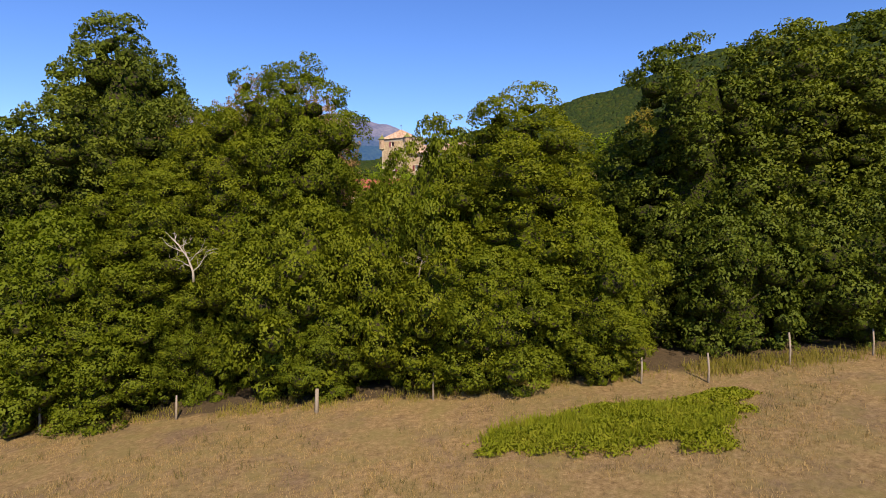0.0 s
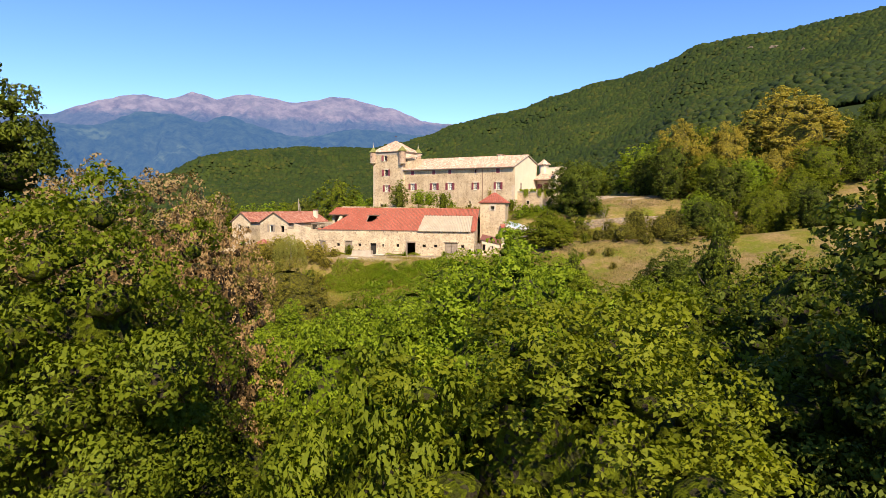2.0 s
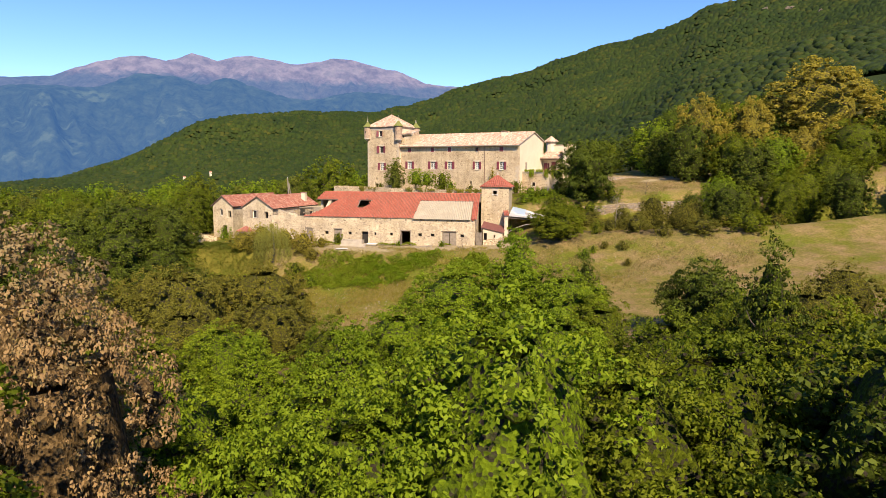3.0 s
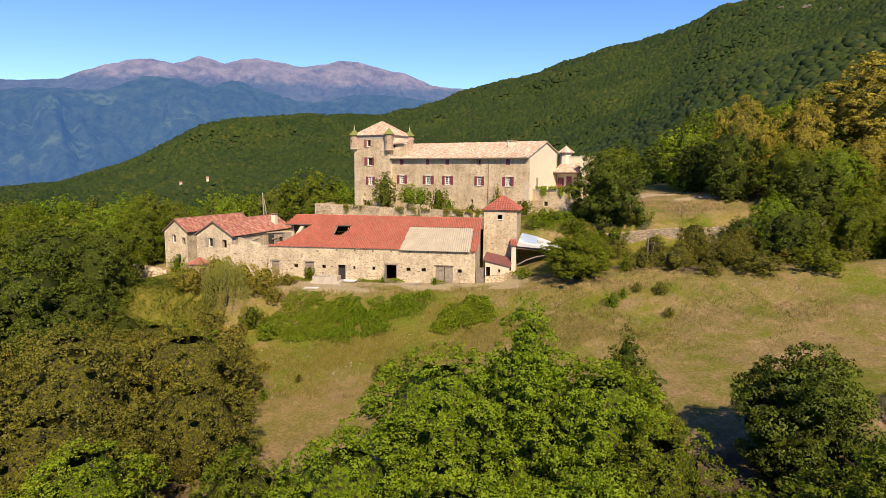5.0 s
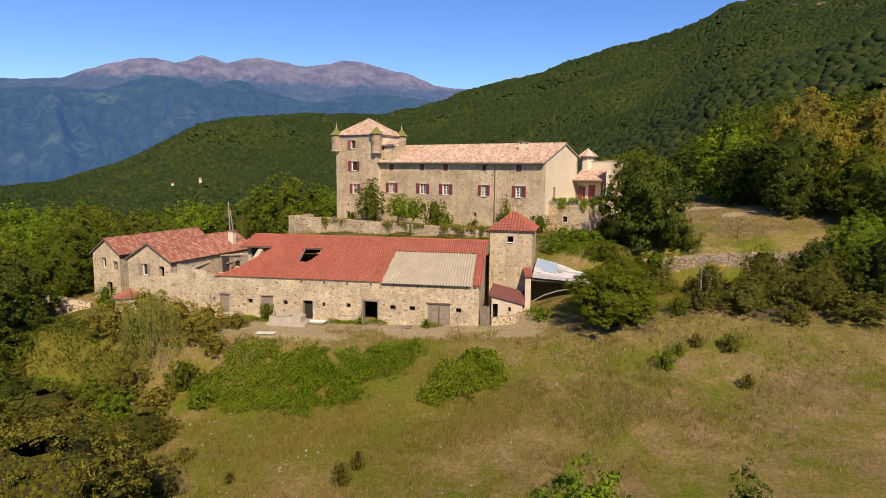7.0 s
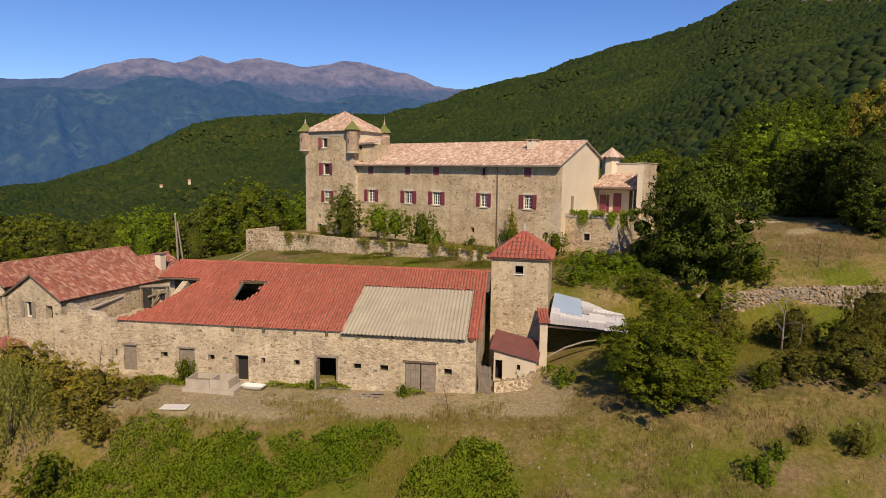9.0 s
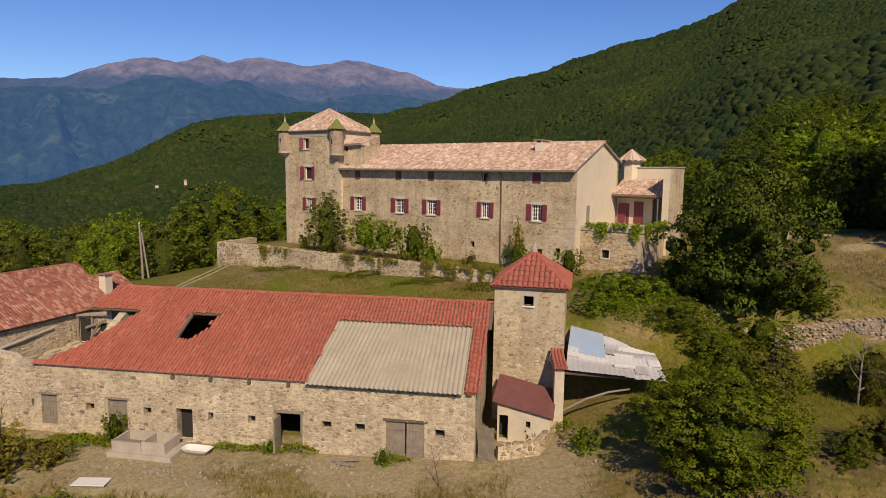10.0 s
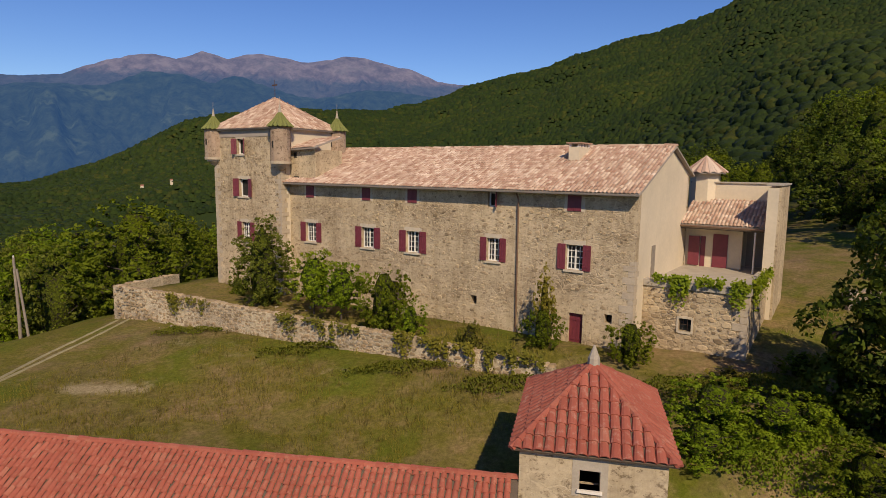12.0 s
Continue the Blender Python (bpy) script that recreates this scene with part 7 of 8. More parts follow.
def mid_wood():
    """Woodland round the farm, tree by tree."""
    rng = random.Random(17)
    done = []
    zones = [(-112, -47, 84, 172, 56), (-60, -47, 100, 124, 2), (-120, -14, 172, 236, 52), (12, 92, 176, 232, 34), (80, 120, 90, 176, 22), (-46, -26, 160, 176, 6), (-60, -40, 60, 86, 12), (-74, -40, 32, 62, 16), (40, 72, 36, 60, 12), (42, 80, 58, 80, 12), (80, 100, 80, 104, 8), (40, 70, 152, 176, 10)]
    for x0, x1, y0, y1, n in zones:
        made = tries = 0
        while made < n and tries < 4000:
            tries += 1
            x, y = rng.uniform(x0, x1), rng.uniform(y0, y1)
            if any((x - a) ** 2 + (y - b) ** 2 < 30 for a, b in done):
                continue
            k = rng.choice(("mid0", "mid1", "mid2", "mid3", "midb0", "mid1", "mid3"))
            h = rng.uniform(7.5, 12.0)
            if y > 128:
                k = rng.choice(("midy0", "mid0", "midy0", "midb0", "midy0", "mid2"))
            if x > 10 and y > 128:
                k = rng.choice(("mid0", "mid1", "mid2", "mid3", "midb0"))
            if x < -40 and y < 128:
                k, h = rng.choice(("mid1", "mid3", "mid1", "mid0")), rng.uniform(9, 13)
            plant(k, x, y, h, rng.uniform(0.85, 1.15), HOLM if k in ("mid1", "mid3") else OAK, "tree", "tree", "woodland round the farm")
            done.append((x, y))
            made += 1


mid_wood()


def far_woods():
    """The wooded hills: crowns of many facets, joined, larger with distance."""
    rng = np.random.default_rng(23)
    kinds = []
    for level in (2, 1, 0):
        bm = bmesh.new()
        if level:
            bmesh.ops.create_icosphere(bm, subdivisions=level, radius=1.0)
        else:
            bmesh.ops.create_cone(bm, segments=6, radius1=1.0, radius2=0.5, depth=1.1, cap_ends=True)
            bmesh.ops.triangulate(bm, faces=bm.faces[:])
        for f in [f for f in bm.faces if f.calc_center_median().z < -0.3]:
            bm.faces.remove(f)
        for v in [v for v in bm.verts if not v.link_faces]:
            bm.verts.remove(v)
        bm.verts.index_update()
        pv = np.array([v.co for v in bm.verts])
        pf = np.array([[v.index for v in f.verts] for f in bm.faces])
        bm.free()
        shapes = []
        for s in range(8):
            n = np.array([noise.fractal(Vector(p) * 2.3 + Vector((s * 7, 0, 0)), 0.8, 2.2, 3) for p in pv])
            shapes.append(pv * (1 + 0.38 * n[:, None]) * (1, 1, 0.9))
        kinds.append((pf, shapes))
    pts, r = [], 150.0
    while r < 1750:
        s = max(3.5, 0.0066 * r)
        span = np.radians(92)
        n = int(span * r / s)
        az = np.radians(-46) + span * (np.arange(n) + rng.random(n)) / n
        rr = r + rng.normal(size=n) * s * 0.35
        pts.append(np.stack([EYE_MID[0] + np.sin(az) * rr, EYE_MID[1] + np.cos(az) * rr, np.full(n, s)], 1))
        r += s * 0.86
    pts = np.concatenate(pts)
    x, y, s = pts.T
    z = land(x, y)
    near = (wood_mask(x, y) > 0.5) & ~((np.abs(x) < 122) & (y < 236) & (x > -122)) | (y > 240)
    clear = np.exp(-(((x + 105) / 60) ** 2 + ((y - 430) / 28) ** 2)) > 0.55
    ok = near & ~clear & (z > -45)
    verts, faces, k = [], [], 0
    for i in np.nonzero(ok)[0]:
        pf, shapes = kinds[0 if math.hypot(x[i], y[i] - 75) < 200 else 1 if math.hypot(x[i], y[i] - 75) < 330 else 2]
        shp = shapes[rng.integers(8)]
        a = rng.random() * 6.283
        q = shp * s[i] * (0.5 + 0.55 * rng.random())
        q = np.stack([q[:, 0] * math.cos(a) - q[:, 1] * math.sin(a) + x[i], q[:, 0] * math.sin(a) + q[:, 1] * math.cos(a) + y[i], q[:, 2] * (0.6 + 0.35 * rng.random()) + z[i] + s[i] * 0.3], 1)
        verts.append(q)
        faces.append(pf + k)
        k += len(shp)
    me = grid_mesh("far_woodland", np.concatenate(verts), np.concatenate(faces), MAT["far_leaf"], True)
    solid("far_woodland", me, MAT["far_leaf"], "dense green oak woodland covering the hills", "woodland", kind="stuff")


far_woods()


# ---------------------------------------------------------------- yard things
def on_land(x, y, turn=0.0, sink=0.03):
    return pose(x, y, land_at(x, y) - sink, 0, 0, turn)


def basin():
    b = thing("stone_basin", "old cement washing basin beside the barn", "basin", on_land(-13.7, 121.0, -6) @ Matrix.Diagonal((0.88, 0.85, 0.8, 1)))
    part("platform", Mesh().box(-2.1, 2.3, -1.2, 1.1, -0.4, 0.32), MAT["cement"], b, "rough cement platform")
    for x0, x1, y0, y1 in ((-1.9, 0.1, -0.95, -0.8), (0.1, 1.7, -0.85, -0.72), (-1.9, 1.7, 0.72, 0.87), (-1.9, -1.76, -0.8, 0.72), (1.56, 1.7, -0.72, 0.72), (0.05, 0.17, -0.72, 0.72)):
        part("basin_wall", Mesh().box(x0, x1, y0, y1, 0.32, 1.08), MAT["cement"], b)
    part("wash_slab", Mesh().prism([(-1.9, -0.98, 1.08), (0.1, -0.98, 1.08), (0.1, -0.45, 0.95), (-1.9, -0.45, 0.95)], (0, 0, 0.08)), MAT["grey_wood"], b, "sloping grey washing slab")


basin()


def bathtub():
    t = thing("bathtub", "discarded white enamel bathtub against the barn", "bathtub", on_land(-10.9, 121.0, -8) @ Matrix.Diagonal((1, 1, 0.6, 1)))
    corner = lambda c: math.copysign(abs(c) ** 0.35, c)
    outer = [(corner(math.cos(a)) * 0.88, corner(math.sin(a)) * 0.40) for a in np.linspace(0.02, 2 * math.pi + 0.02, 16, endpoint=False)]
    m = Mesh()
    rings = [(0.72, 0.05), (0.95, 0.45), (1.0, 0.55), (1.04, 0.57), (0.93, 0.57), (0.86, 0.5), (0.66, 0.14)]
    m.add([(x * s, y * s, z) for s, z in rings for x, y in outer], [(i * 16 + j, i * 16 + (j + 1) % 16, (i + 1) * 16 + (j + 1) % 16, (i + 1) * 16 + j) for i in range(6) for j in range(16)] + [tuple(range(15, -1, -1)), tuple(range(96, 112))])
    part("tub", m, MAT["enamel"], t, smooth=True)
    part("feet", Mesh().box(-0.5, -0.4, -0.2, 0.2, -0.05, 0.08).box(0.4, 0.5, -0.2, 0.2, -0.05, 0.08), MAT["iron"], t)


bathtub()
solid("white_board", Mesh().box(-0.85, 0.85, -0.40, 0.40, 0.10, 0.16), MAT["enamel"], "flat white board lying on the ground", "board", on_land(-14.8, 117.5, 3))
for i, (x, y, a, L) in enumerate(((-2.9, 120.3, -4, 1.3), (-2.2, 120.1, -14, 1.1), (-2.6, 120.45, 3, 0.9), (-1.9, 120.4, 10, 0.8))):
    solid("plank", Mesh().box(-L / 2, L / 2, -0.12, 0.12, 0.05 + 0.05 * i, 0.1 + 0.05 * i), MAT["grey_wood"], "weathered plank lying by the barn wall", "plank", on_land(x, y, a), "loose planks by the barn")


def poles():
    p = thing("utility_pole", "pair of leaning wooden utility poles at the wood's edge", "pole", pose(-33.7, 157.0, land_at(-33.7, 157) - 0.4))
    h = 18.5 - land_at(-33.7, 157) + 0.4
    part("pole", Mesh().tube([(0, 0, 0), (-0.05, 0.1, h * 0.5), (-0.25, 0.2, h)], [0.15, 0.13, 0.10], 9), MAT["grey_wood"], p)
    part("strut", Mesh().tube([(1.15, -0.2, 0.2), (0.0, 0.15, h * 0.9)], [0.12, 0.09], 8), MAT["grey_wood"], p)
    part("insulator", Mesh().lathe(-0.25, 0.2, [(0.05, h), (0.07, h + 0.1), (0.03, h + 0.2)], 8), MAT["enamel"], p)


poles()


def oven():
    o = thing("bread_oven", "round rubble bread oven with a red tile cap", "oven", pose(-31.3, 123.9, 8.3))
    part("drum", Mesh().lathe(0, 0, [(1.35, -0.6), (1.3, 1.2), (1.2, 2.3)], 18), MAT["barn_stone"], o)
    cap = Mesh()
    for j in range(20):
        t0, t1 = 2 * math.pi * j / 20, 2 * math.pi * (j + 0.9) / 20
        cap.add([(1.45 * math.cos(t0), 1.45 * math.sin(t0), 2.25), (1.48 * math.cos((t0 + t1) / 2), 1.48 * math.sin((t0 + t1) / 2), 2.36), (1.45 * math.cos(t1), 1.45 * math.sin(t1), 2.25), (0, 0.3, 3.1)], [(0, 1, 3), (1, 2, 3)])
    part("tile_cap", cap, MAT["old_tile"], o, "worn red tile cap")
    part("mouth", Mesh().box(0.3, 1.0, -1.32, -1.0, 0.4, 1.1), MAT["black"], o)


oven()
stone_wall("wall_ruin", "broken low rubble wall beside the farmhouse", [(-42.5, 127.0), (-39.5, 125.8), (-37.0, 126.5)], 7.4, (9.9, 9.8, 9.3), 0.5, MAT["barn_stone"], 55, 0.34, 0.08)

# ---------------------------------------------------------------- field fence in the foreground
for i, (x, y, h, r) in enumerate(((-20.2, 29.0, 1.4, 0.07), (-5.5, 28.3, 1.25, 0.11), (0.4, 28.6, 1.7, 0.05), (10.9, 28.4, 1.5, 0.05), (14.0, 27.8, 1.5, 0.06), (18.6, 29.0, 1.7, 0.06), (23.0, 29.3, 1.4, 0.05), (-13.0, 29.0, 1.3, 0.06))):
    solid("fence_post", Mesh().tube([(0, 0, -0.3), (0.02, 0.01, h * 0.5), (0.05 * math.sin(i), 0.03, h)], [r, r * 0.95, r * 0.8], 8), MAT["grey_wood"], "weathered grey wooden fence post in dry grass", "post", on_land(x, y), "field fence posts", smooth=True)


# ---------------------------------------------------------------- bare and dead wood
def bare_tree(name, label, x, y, height, seed, spread_out=0.5, bark="pale_bark", lean=(0, 0), base=None, r0=None):
    rng = random.Random(seed)
    z = land_at(x, y) - 0.2 if base is None else base
    t = thing(name, label, "tree", pose(x, y, z))
    r0 = r0 or height * 0.014
    stem = [Vector((lean[0] * k * k * height + 0.06 * height * math.sin(3 * k + seed) * k, lean[1] * k * k * height + 0.05 * height * math.cos(2.6 * k + seed) * k, height * k)) for k in (0, 0.2, 0.45, 0.7, 0.95)]
    part("trunk", Mesh().tube(stem, [r0, r0 * 0.85, r0 * 0.6, r0 * 0.4, r0 * 0.1], 7), MAT[bark], t, smooth=True)
    def branch(limbs, p, d, L, r, depth):
        pts = [p]
        for s in range(3):
            d = (d + Vector((rng.gauss(0, 0.25), rng.gauss(0, 0.25), rng.gauss(0.05, 0.2)))).normalized()
            pts.append(pts[-1] + d * L / 3)
        limbs.tube(pts, [r, r * 0.75, r * 0.5, r * 0.2], 5)
        if depth:
            for s in (1, 2, 3):
                e = (d + Vector((rng.gauss(0, 0.8), rng.gauss(0, 0.8), rng.gauss(0.1, 0.5)))).normalized()
                branch(limbs, pts[s], e, L * rng.uniform(0.4, 0.65), r * 0.5, depth - 1)
    for i in range(7):
        k = 0.25 + 0.65 * i / 7
        a = 2.4 * i + rng.random()
        p = stem[0].lerp(stem[-1], k)
        j = min(3, int(k * 4))
        p = stem[j].lerp(stem[j + 1], k * 4 - j if k < 1 else 0)
        limbs = Mesh()
        branch(limbs, p, Vector((math.cos(a), math.sin(a), 0.5)), height * spread_out * (1.1 - k), r0 * 0.45, 2)
        part("branch", limbs, MAT[bark], t)
    return t


bare_tree("dead_tree", "bleached leafless dead tree in rough grass", 26.5, 123.5, 5.8, 3, 0.6, "grey_wood", lean=(0.12, 0))
bare_tree("dead_tree", "bleached leafless dead tree with wide branches", 41.5, 121.5, 5.2, 5, 0.75, "grey_wood")
bare_tree("dead_tree", "bleached leafless dead tree leaning over", 33.0, 122.5, 4.6, 8, 0.6, "grey_wood", lean=(0.2, 0))
bare_tree("bare_shrub", "grey twiggy leafless shrub below the wall", 33.5, 132.5, 3.4, 9, 0.4, "bark", lean=(0.15, 0))
bare_tree("bare_tree", "leafless grey tree at the wood's edge", -23.5, 163.5, 6.0, 11, 0.5, "bark")
bare_tree("dead_limb", "pale dead oak limbs among green leaves", -12.2, 29.6, 2.8, 14, 0.6, base=4.4, r0=0.075, lean=(-0.5, 0))
bare_tree("dead_limb", "pale dead oak limbs among green leaves", -0.4, 30.4, 1.8, 15, 0.7, "grey_wood", base=4.6, r0=0.05, lean=(0.5, 0))
bare_tree("bare_sapling", "thin bare sapling in the yard", 3.0, 118.0, 2.6, 16, 0.35, "bark", lean=(-0.2, 0), r0=0.03)
bare_tree("bare_shrub", "grey twiggy leafless shrub by the stable door", -20.6, 118.8, 4.2, 17, 0.5, "bark", r0=0.05)

# ---------------------------------------------------------------- shrubs on and round the terrace
for kind, cx, cy, h, w, label in (("slim2", -25.0, -4.2, 6.4, 1.0, "tall yellow-green shrub against the castle"), ("fruit0", -20.1, -4.0, 4.4, 0.95, "small fruit tree with green leaves"), ("fruit0", -17.4, -4.2, 3.9, 0.95, "small fruit tree with green leaves"),
                                  ("scrub1", -13.8, -4.2, 4.0, 0.7, "leafy shrub before the arched door"), ("scrub2", -11.8, -4.2, 2.2, 0.8, "low yellow-green bush on the terrace"), ("scrub0", -7.8, -4.0, 2.2, 0.6, "low dry bush on the terrace"),
                                  ("scrub1", -4.2, -2.2, 2.6, 0.7, "climbing shrub against the castle front"), ("slim0", -4.4, -1.6, 4.6, 0.5, "tall thin shoots against the castle wall"), ("scrub1", 0.6, -2.0, 2.5, 0.8, "dark bush by the castle corner"),
                                  ("scrub1", -30.0, -2.6, 1.6, 0.7, "low green bush at the tower foot"), ("scrub1", -36.5, 5.0, 5.0, 1.0, "leafy bush beside the tower")):
    p = CASTLE @ Vector((cx, cy, 0))
    plant(kind, p.x, p.y, h, w, label, "shrub", "shrub", "shrubs on the castle terrace")
for kind, x, y, h, w, label in (("scrub2", 13.5, 131.8, 1.8, 1.5, "bright green nettles behind the shed"), ("scrub2", 16.5, 132.5, 2.0, 1.5, "bright green nettles behind the shed"), ("scrub0", 19.0, 134.5, 1.3, 1.4, "rough bramble bank below the castle"), ("scrub0", 15.5, 135.5, 1.2, 1.4, "rough bramble bank below the castle"),
                                ("scrub1", 19.5, 128.0, 1.9, 1.3, "dark bush beside the shed"), ("scrub2", 10.8, 121.2, 1.6, 0.9, "green weeds by the low wall"), ("scrub0", 8.2, 123.4, 1.3, 0.8, "ivy on the low yard wall"),
                                ("scrub2", 19.2, 110.2, 1.7, 0.8, "round green bush in the meadow"), ("scrub2", 20.6, 111.4, 1.3, 0.7, "round green bush in the meadow"), ("scrub0", 24.6, 111.5, 1.5, 0.85, "olive bush in the meadow"), ("scrub0", 22.3, 112.3, 1.2, 0.7, "olive bush in the meadow"), ("scrub0", 24.2, 107.2, 1.2, 0.7, "olive bush in the meadow"),
                                ("scrub2", -14.3, 98.0, 1.3, 0.6, "small green bush in dry grass"), ("scrub0", -4.2, 100.5, 1.8, 0.55, "thin weedy bush in the meadow"), ("scrub0", -3.4, 102.0, 1.6, 0.5, "thin weedy bush in the meadow"), ("scrub0", -12.0, 101.5, 1.0, 0.6, "small dry bush in the meadow"),
                                ("scrub1", -20.6, 113.0, 3.0, 0.8, "dark bush under the willow"), ("scrub3", -20.6, 118.2, 2.6, 1.0, "dry yellowish bush in the yard"), ("scrub3", -18.2, 119.2, 1.6, 1.1, "dry yellowish bush in the yard"), ("scrub3", -18.6, 115.4, 1.8, 1.0, "dry yellowish bush in the yard"), ("scrub2", -28.5, 112.8, 2.0, 1.2, "green scrub below the farmhouse"), ("scrub2", -33.0, 113.0, 2.2, 1.3, "green scrub below the farmhouse"), ("scrub1", -38.0, 115.0, 3.0, 1.3, "green scrub below the farmhouse"),
                                ("scrub0", -25.0, 118.5, 2.2, 1.1, "dry yellowish bush in the yard"), ("scrub0", -27.0, 116.5, 2.4, 1.1, "dry yellowish bush in the yard"), ("scrub2", -36.0, 127.5, 2.6, 0.7, "ivy between the farmhouses"), ("scrub1", -16.2, 121.9, 2.1, 0.55, "ivy over the stable opening"), ("scrub2", -6.8, 121.4, 0.9, 0.9, "weeds at the barn foot"), ("scrub2", -0.2, 120.2, 1.1, 0.7, "weeds at the barn foot"),
                                ("scrub1", 18.4, 129.5, 2.2, 1.3, "dark bush on the bank behind the shed"), ("scrub2", 18.0, 132.8, 1.5, 1.3, "green bush on the bank behind the shed"), ("scrub1", 20.6, 127.0, 2.1, 1.3, "dark bush on the bank behind the shed"), ("scrub0", 19.2, 123.8, 1.5, 1.4, "rough bush beside the fig tree"), ("scrub1", 23.6, 129.0, 2.4, 1.3, "dark bush on the bank behind the shed"), ("scrub0", 22.2, 124.4, 1.7, 1.4, "rough bush beside the fig tree"), ("scrub1", 27.4, 131.0, 2.4, 1.3, "dark bush on the bank behind the shed"), ("scrub2", 14.4, 133.4, 2.4, 1.3, "green bush on the bank behind the shed"), ("scrub3", 16.5, 137.0, 1.1, 1.4, "yellow-green scrub below the castle"), ("scrub1", 20.5, 138.6, 1.4, 1.2, "dark bush below the castle"),
                                ("scrub3", -27.0, 108.0, 2.8, 1.2, "yellow-green scrub on the slope"), ("scrub0", -31.0, 105.5, 3.4, 1.2, "olive scrub on the slope"), ("scrub2", -24.0, 105.0, 2.2, 1.2, "green scrub on the slope"), ("scrub3", -20.0, 107.5, 2.0, 1.1, "yellow-green scrub on the slope"), ("scrub0", -35.0, 107.0, 3.6, 1.2, "olive scrub on the slope"), ("scrub2", -31.5, 111.5, 3.0, 1.3, "green scrub on the slope"), ("scrub3", -36.0, 112.0, 3.0, 1.3, "yellow-green scrub on the slope"), ("scrub2", -25.0, 110.6, 2.4, 1.2, "green scrub on the slope"), ("scrub0", -22.0, 102.0, 2.2, 1.2, "olive scrub on the slope"), ("scrub2", -18.0, 110.8, 2.0, 1.0, "green scrub on the slope"), ("scrub3", -16.5, 104.5, 1.2, 1.0, "yellow-green scrub on the slope"),
                                ("scrub3", -23.5, 118.6, 3.0, 1.1, "dry yellowish bush in the yard"), ("scrub3", -27.6, 120.6, 3.4, 1.0, "dry yellowish bush in the yard"), ("scrub3", -20.4, 116.4, 2.4, 1.1, "dry yellowish bush in the yard"), ("scrub3", -29.5, 117.5, 2.8, 1.2, "dry yellowish bush in the yard"), ("scrub3", -22.0, 111.2, 2.0, 1.1, "yellow-green bush below the yard"), ("scrub0", -25.5, 113.0, 2.6, 1.2, "rough bush below the yard"),
                                ("scrub0", 24.0, 117.0, 2.0, 1.1, "rough bush beside the fig tree"), ("scrub0", 27.5, 116.5, 2.6, 1.3, "dark bush beside the fig tree"), ("scrub0", 31.0, 114.5, 1.8, 1.2, "rough bush at the field's edge"), ("scrub0", 36.0, 114.0, 2.6, 1.4, "rough bush at the field's edge"), ("scrub1", 42.0, 113.0, 3.0, 1.4, "rough bush at the field's edge"), ("scrub0", 28.5, 126.5, 2.4, 1.3, "rough bush below the field wall"), ("scrub1", 33.0, 127.0, 2.2, 1.3, "rough bush below the field wall"), ("scrub0", 38.0, 125.0, 3.0, 1.3, "rough bush below the field wall"), ("scrub0", 23.0, 126.0, 2.6, 1.2, "rough bush below the field wall"),
                                ("scrub0", 29.5, 118.8, 1.8, 1.0, "dry scrub at the field's edge"), ("scrub0", 34.5, 117.5, 1.6, 1.0, "dry scrub at the field's edge"), ("scrub0", 40.5, 116.5, 1.8, 1.2, "dry scrub at the field's edge"), ("scrub1", 22.0, 116.5, 1.8, 0.8, "dark low bush beside the fig tree"), ("scrub0", 47.0, 116.0, 1.8, 1.2, "dry scrub at the field's edge")):
    plant(kind, x, y, h, w, label, "bush", "bush")


def willow(x, y):
    rng = np.random.default_rng(77)
    t = thing("willow_tree", "small yellow-green weeping willow in the yard", "tree", on_land(x, y) @ Matrix.Diagonal((1.1, 1.1, 1.3, 1)))
    part("trunk", Mesh().tube([(0, 0, 0), (0.2, 0.1, 1.6), (0.1, 0, 3.4)], [0.16, 0.12, 0.04], 8), MAT["bark"], t, smooth=True)
    v, k = [], 0
    for i in range(330):
        a, r = rng.random() * 6.283, 2.3 * rng.random() ** 0.5
        top = 4.3 - 0.28 * r * r + rng.normal() * 0.25
        n = int(10 + 12 * rng.random())
        for j in range(n):
            z = top - j * 0.16
            if z < 0.4:
                break
            c = np.array([math.cos(a) * (r + 0.02 * j) + rng.normal() * 0.05, math.sin(a) * (r + 0.02 * j) + rng.normal() * 0.05, z])
            d = np.array([rng.normal() * 0.4, rng.normal() * 0.4, -1.0])
            s = np.array([rng.normal(), rng.normal(), 0.1]) * 0.035
            v += [c - s, c + d * 0.12 + s * 0.3, c + d * 0.24, c + s]
    part("crown", grid_mesh("crown", v, np.arange(len(v)).reshape(-1, 4), MAT["willow_leaf"]), None, t)


MAT["willow_leaf"] = leaves("willow_leaf", [(0.16, 0.17, 0.03), (0.22, 0.22, 0.04), (0.28, 0.27, 0.06), (0.19, 0.20, 0.035)], 0.4)
willow(-24.4, 115.2)


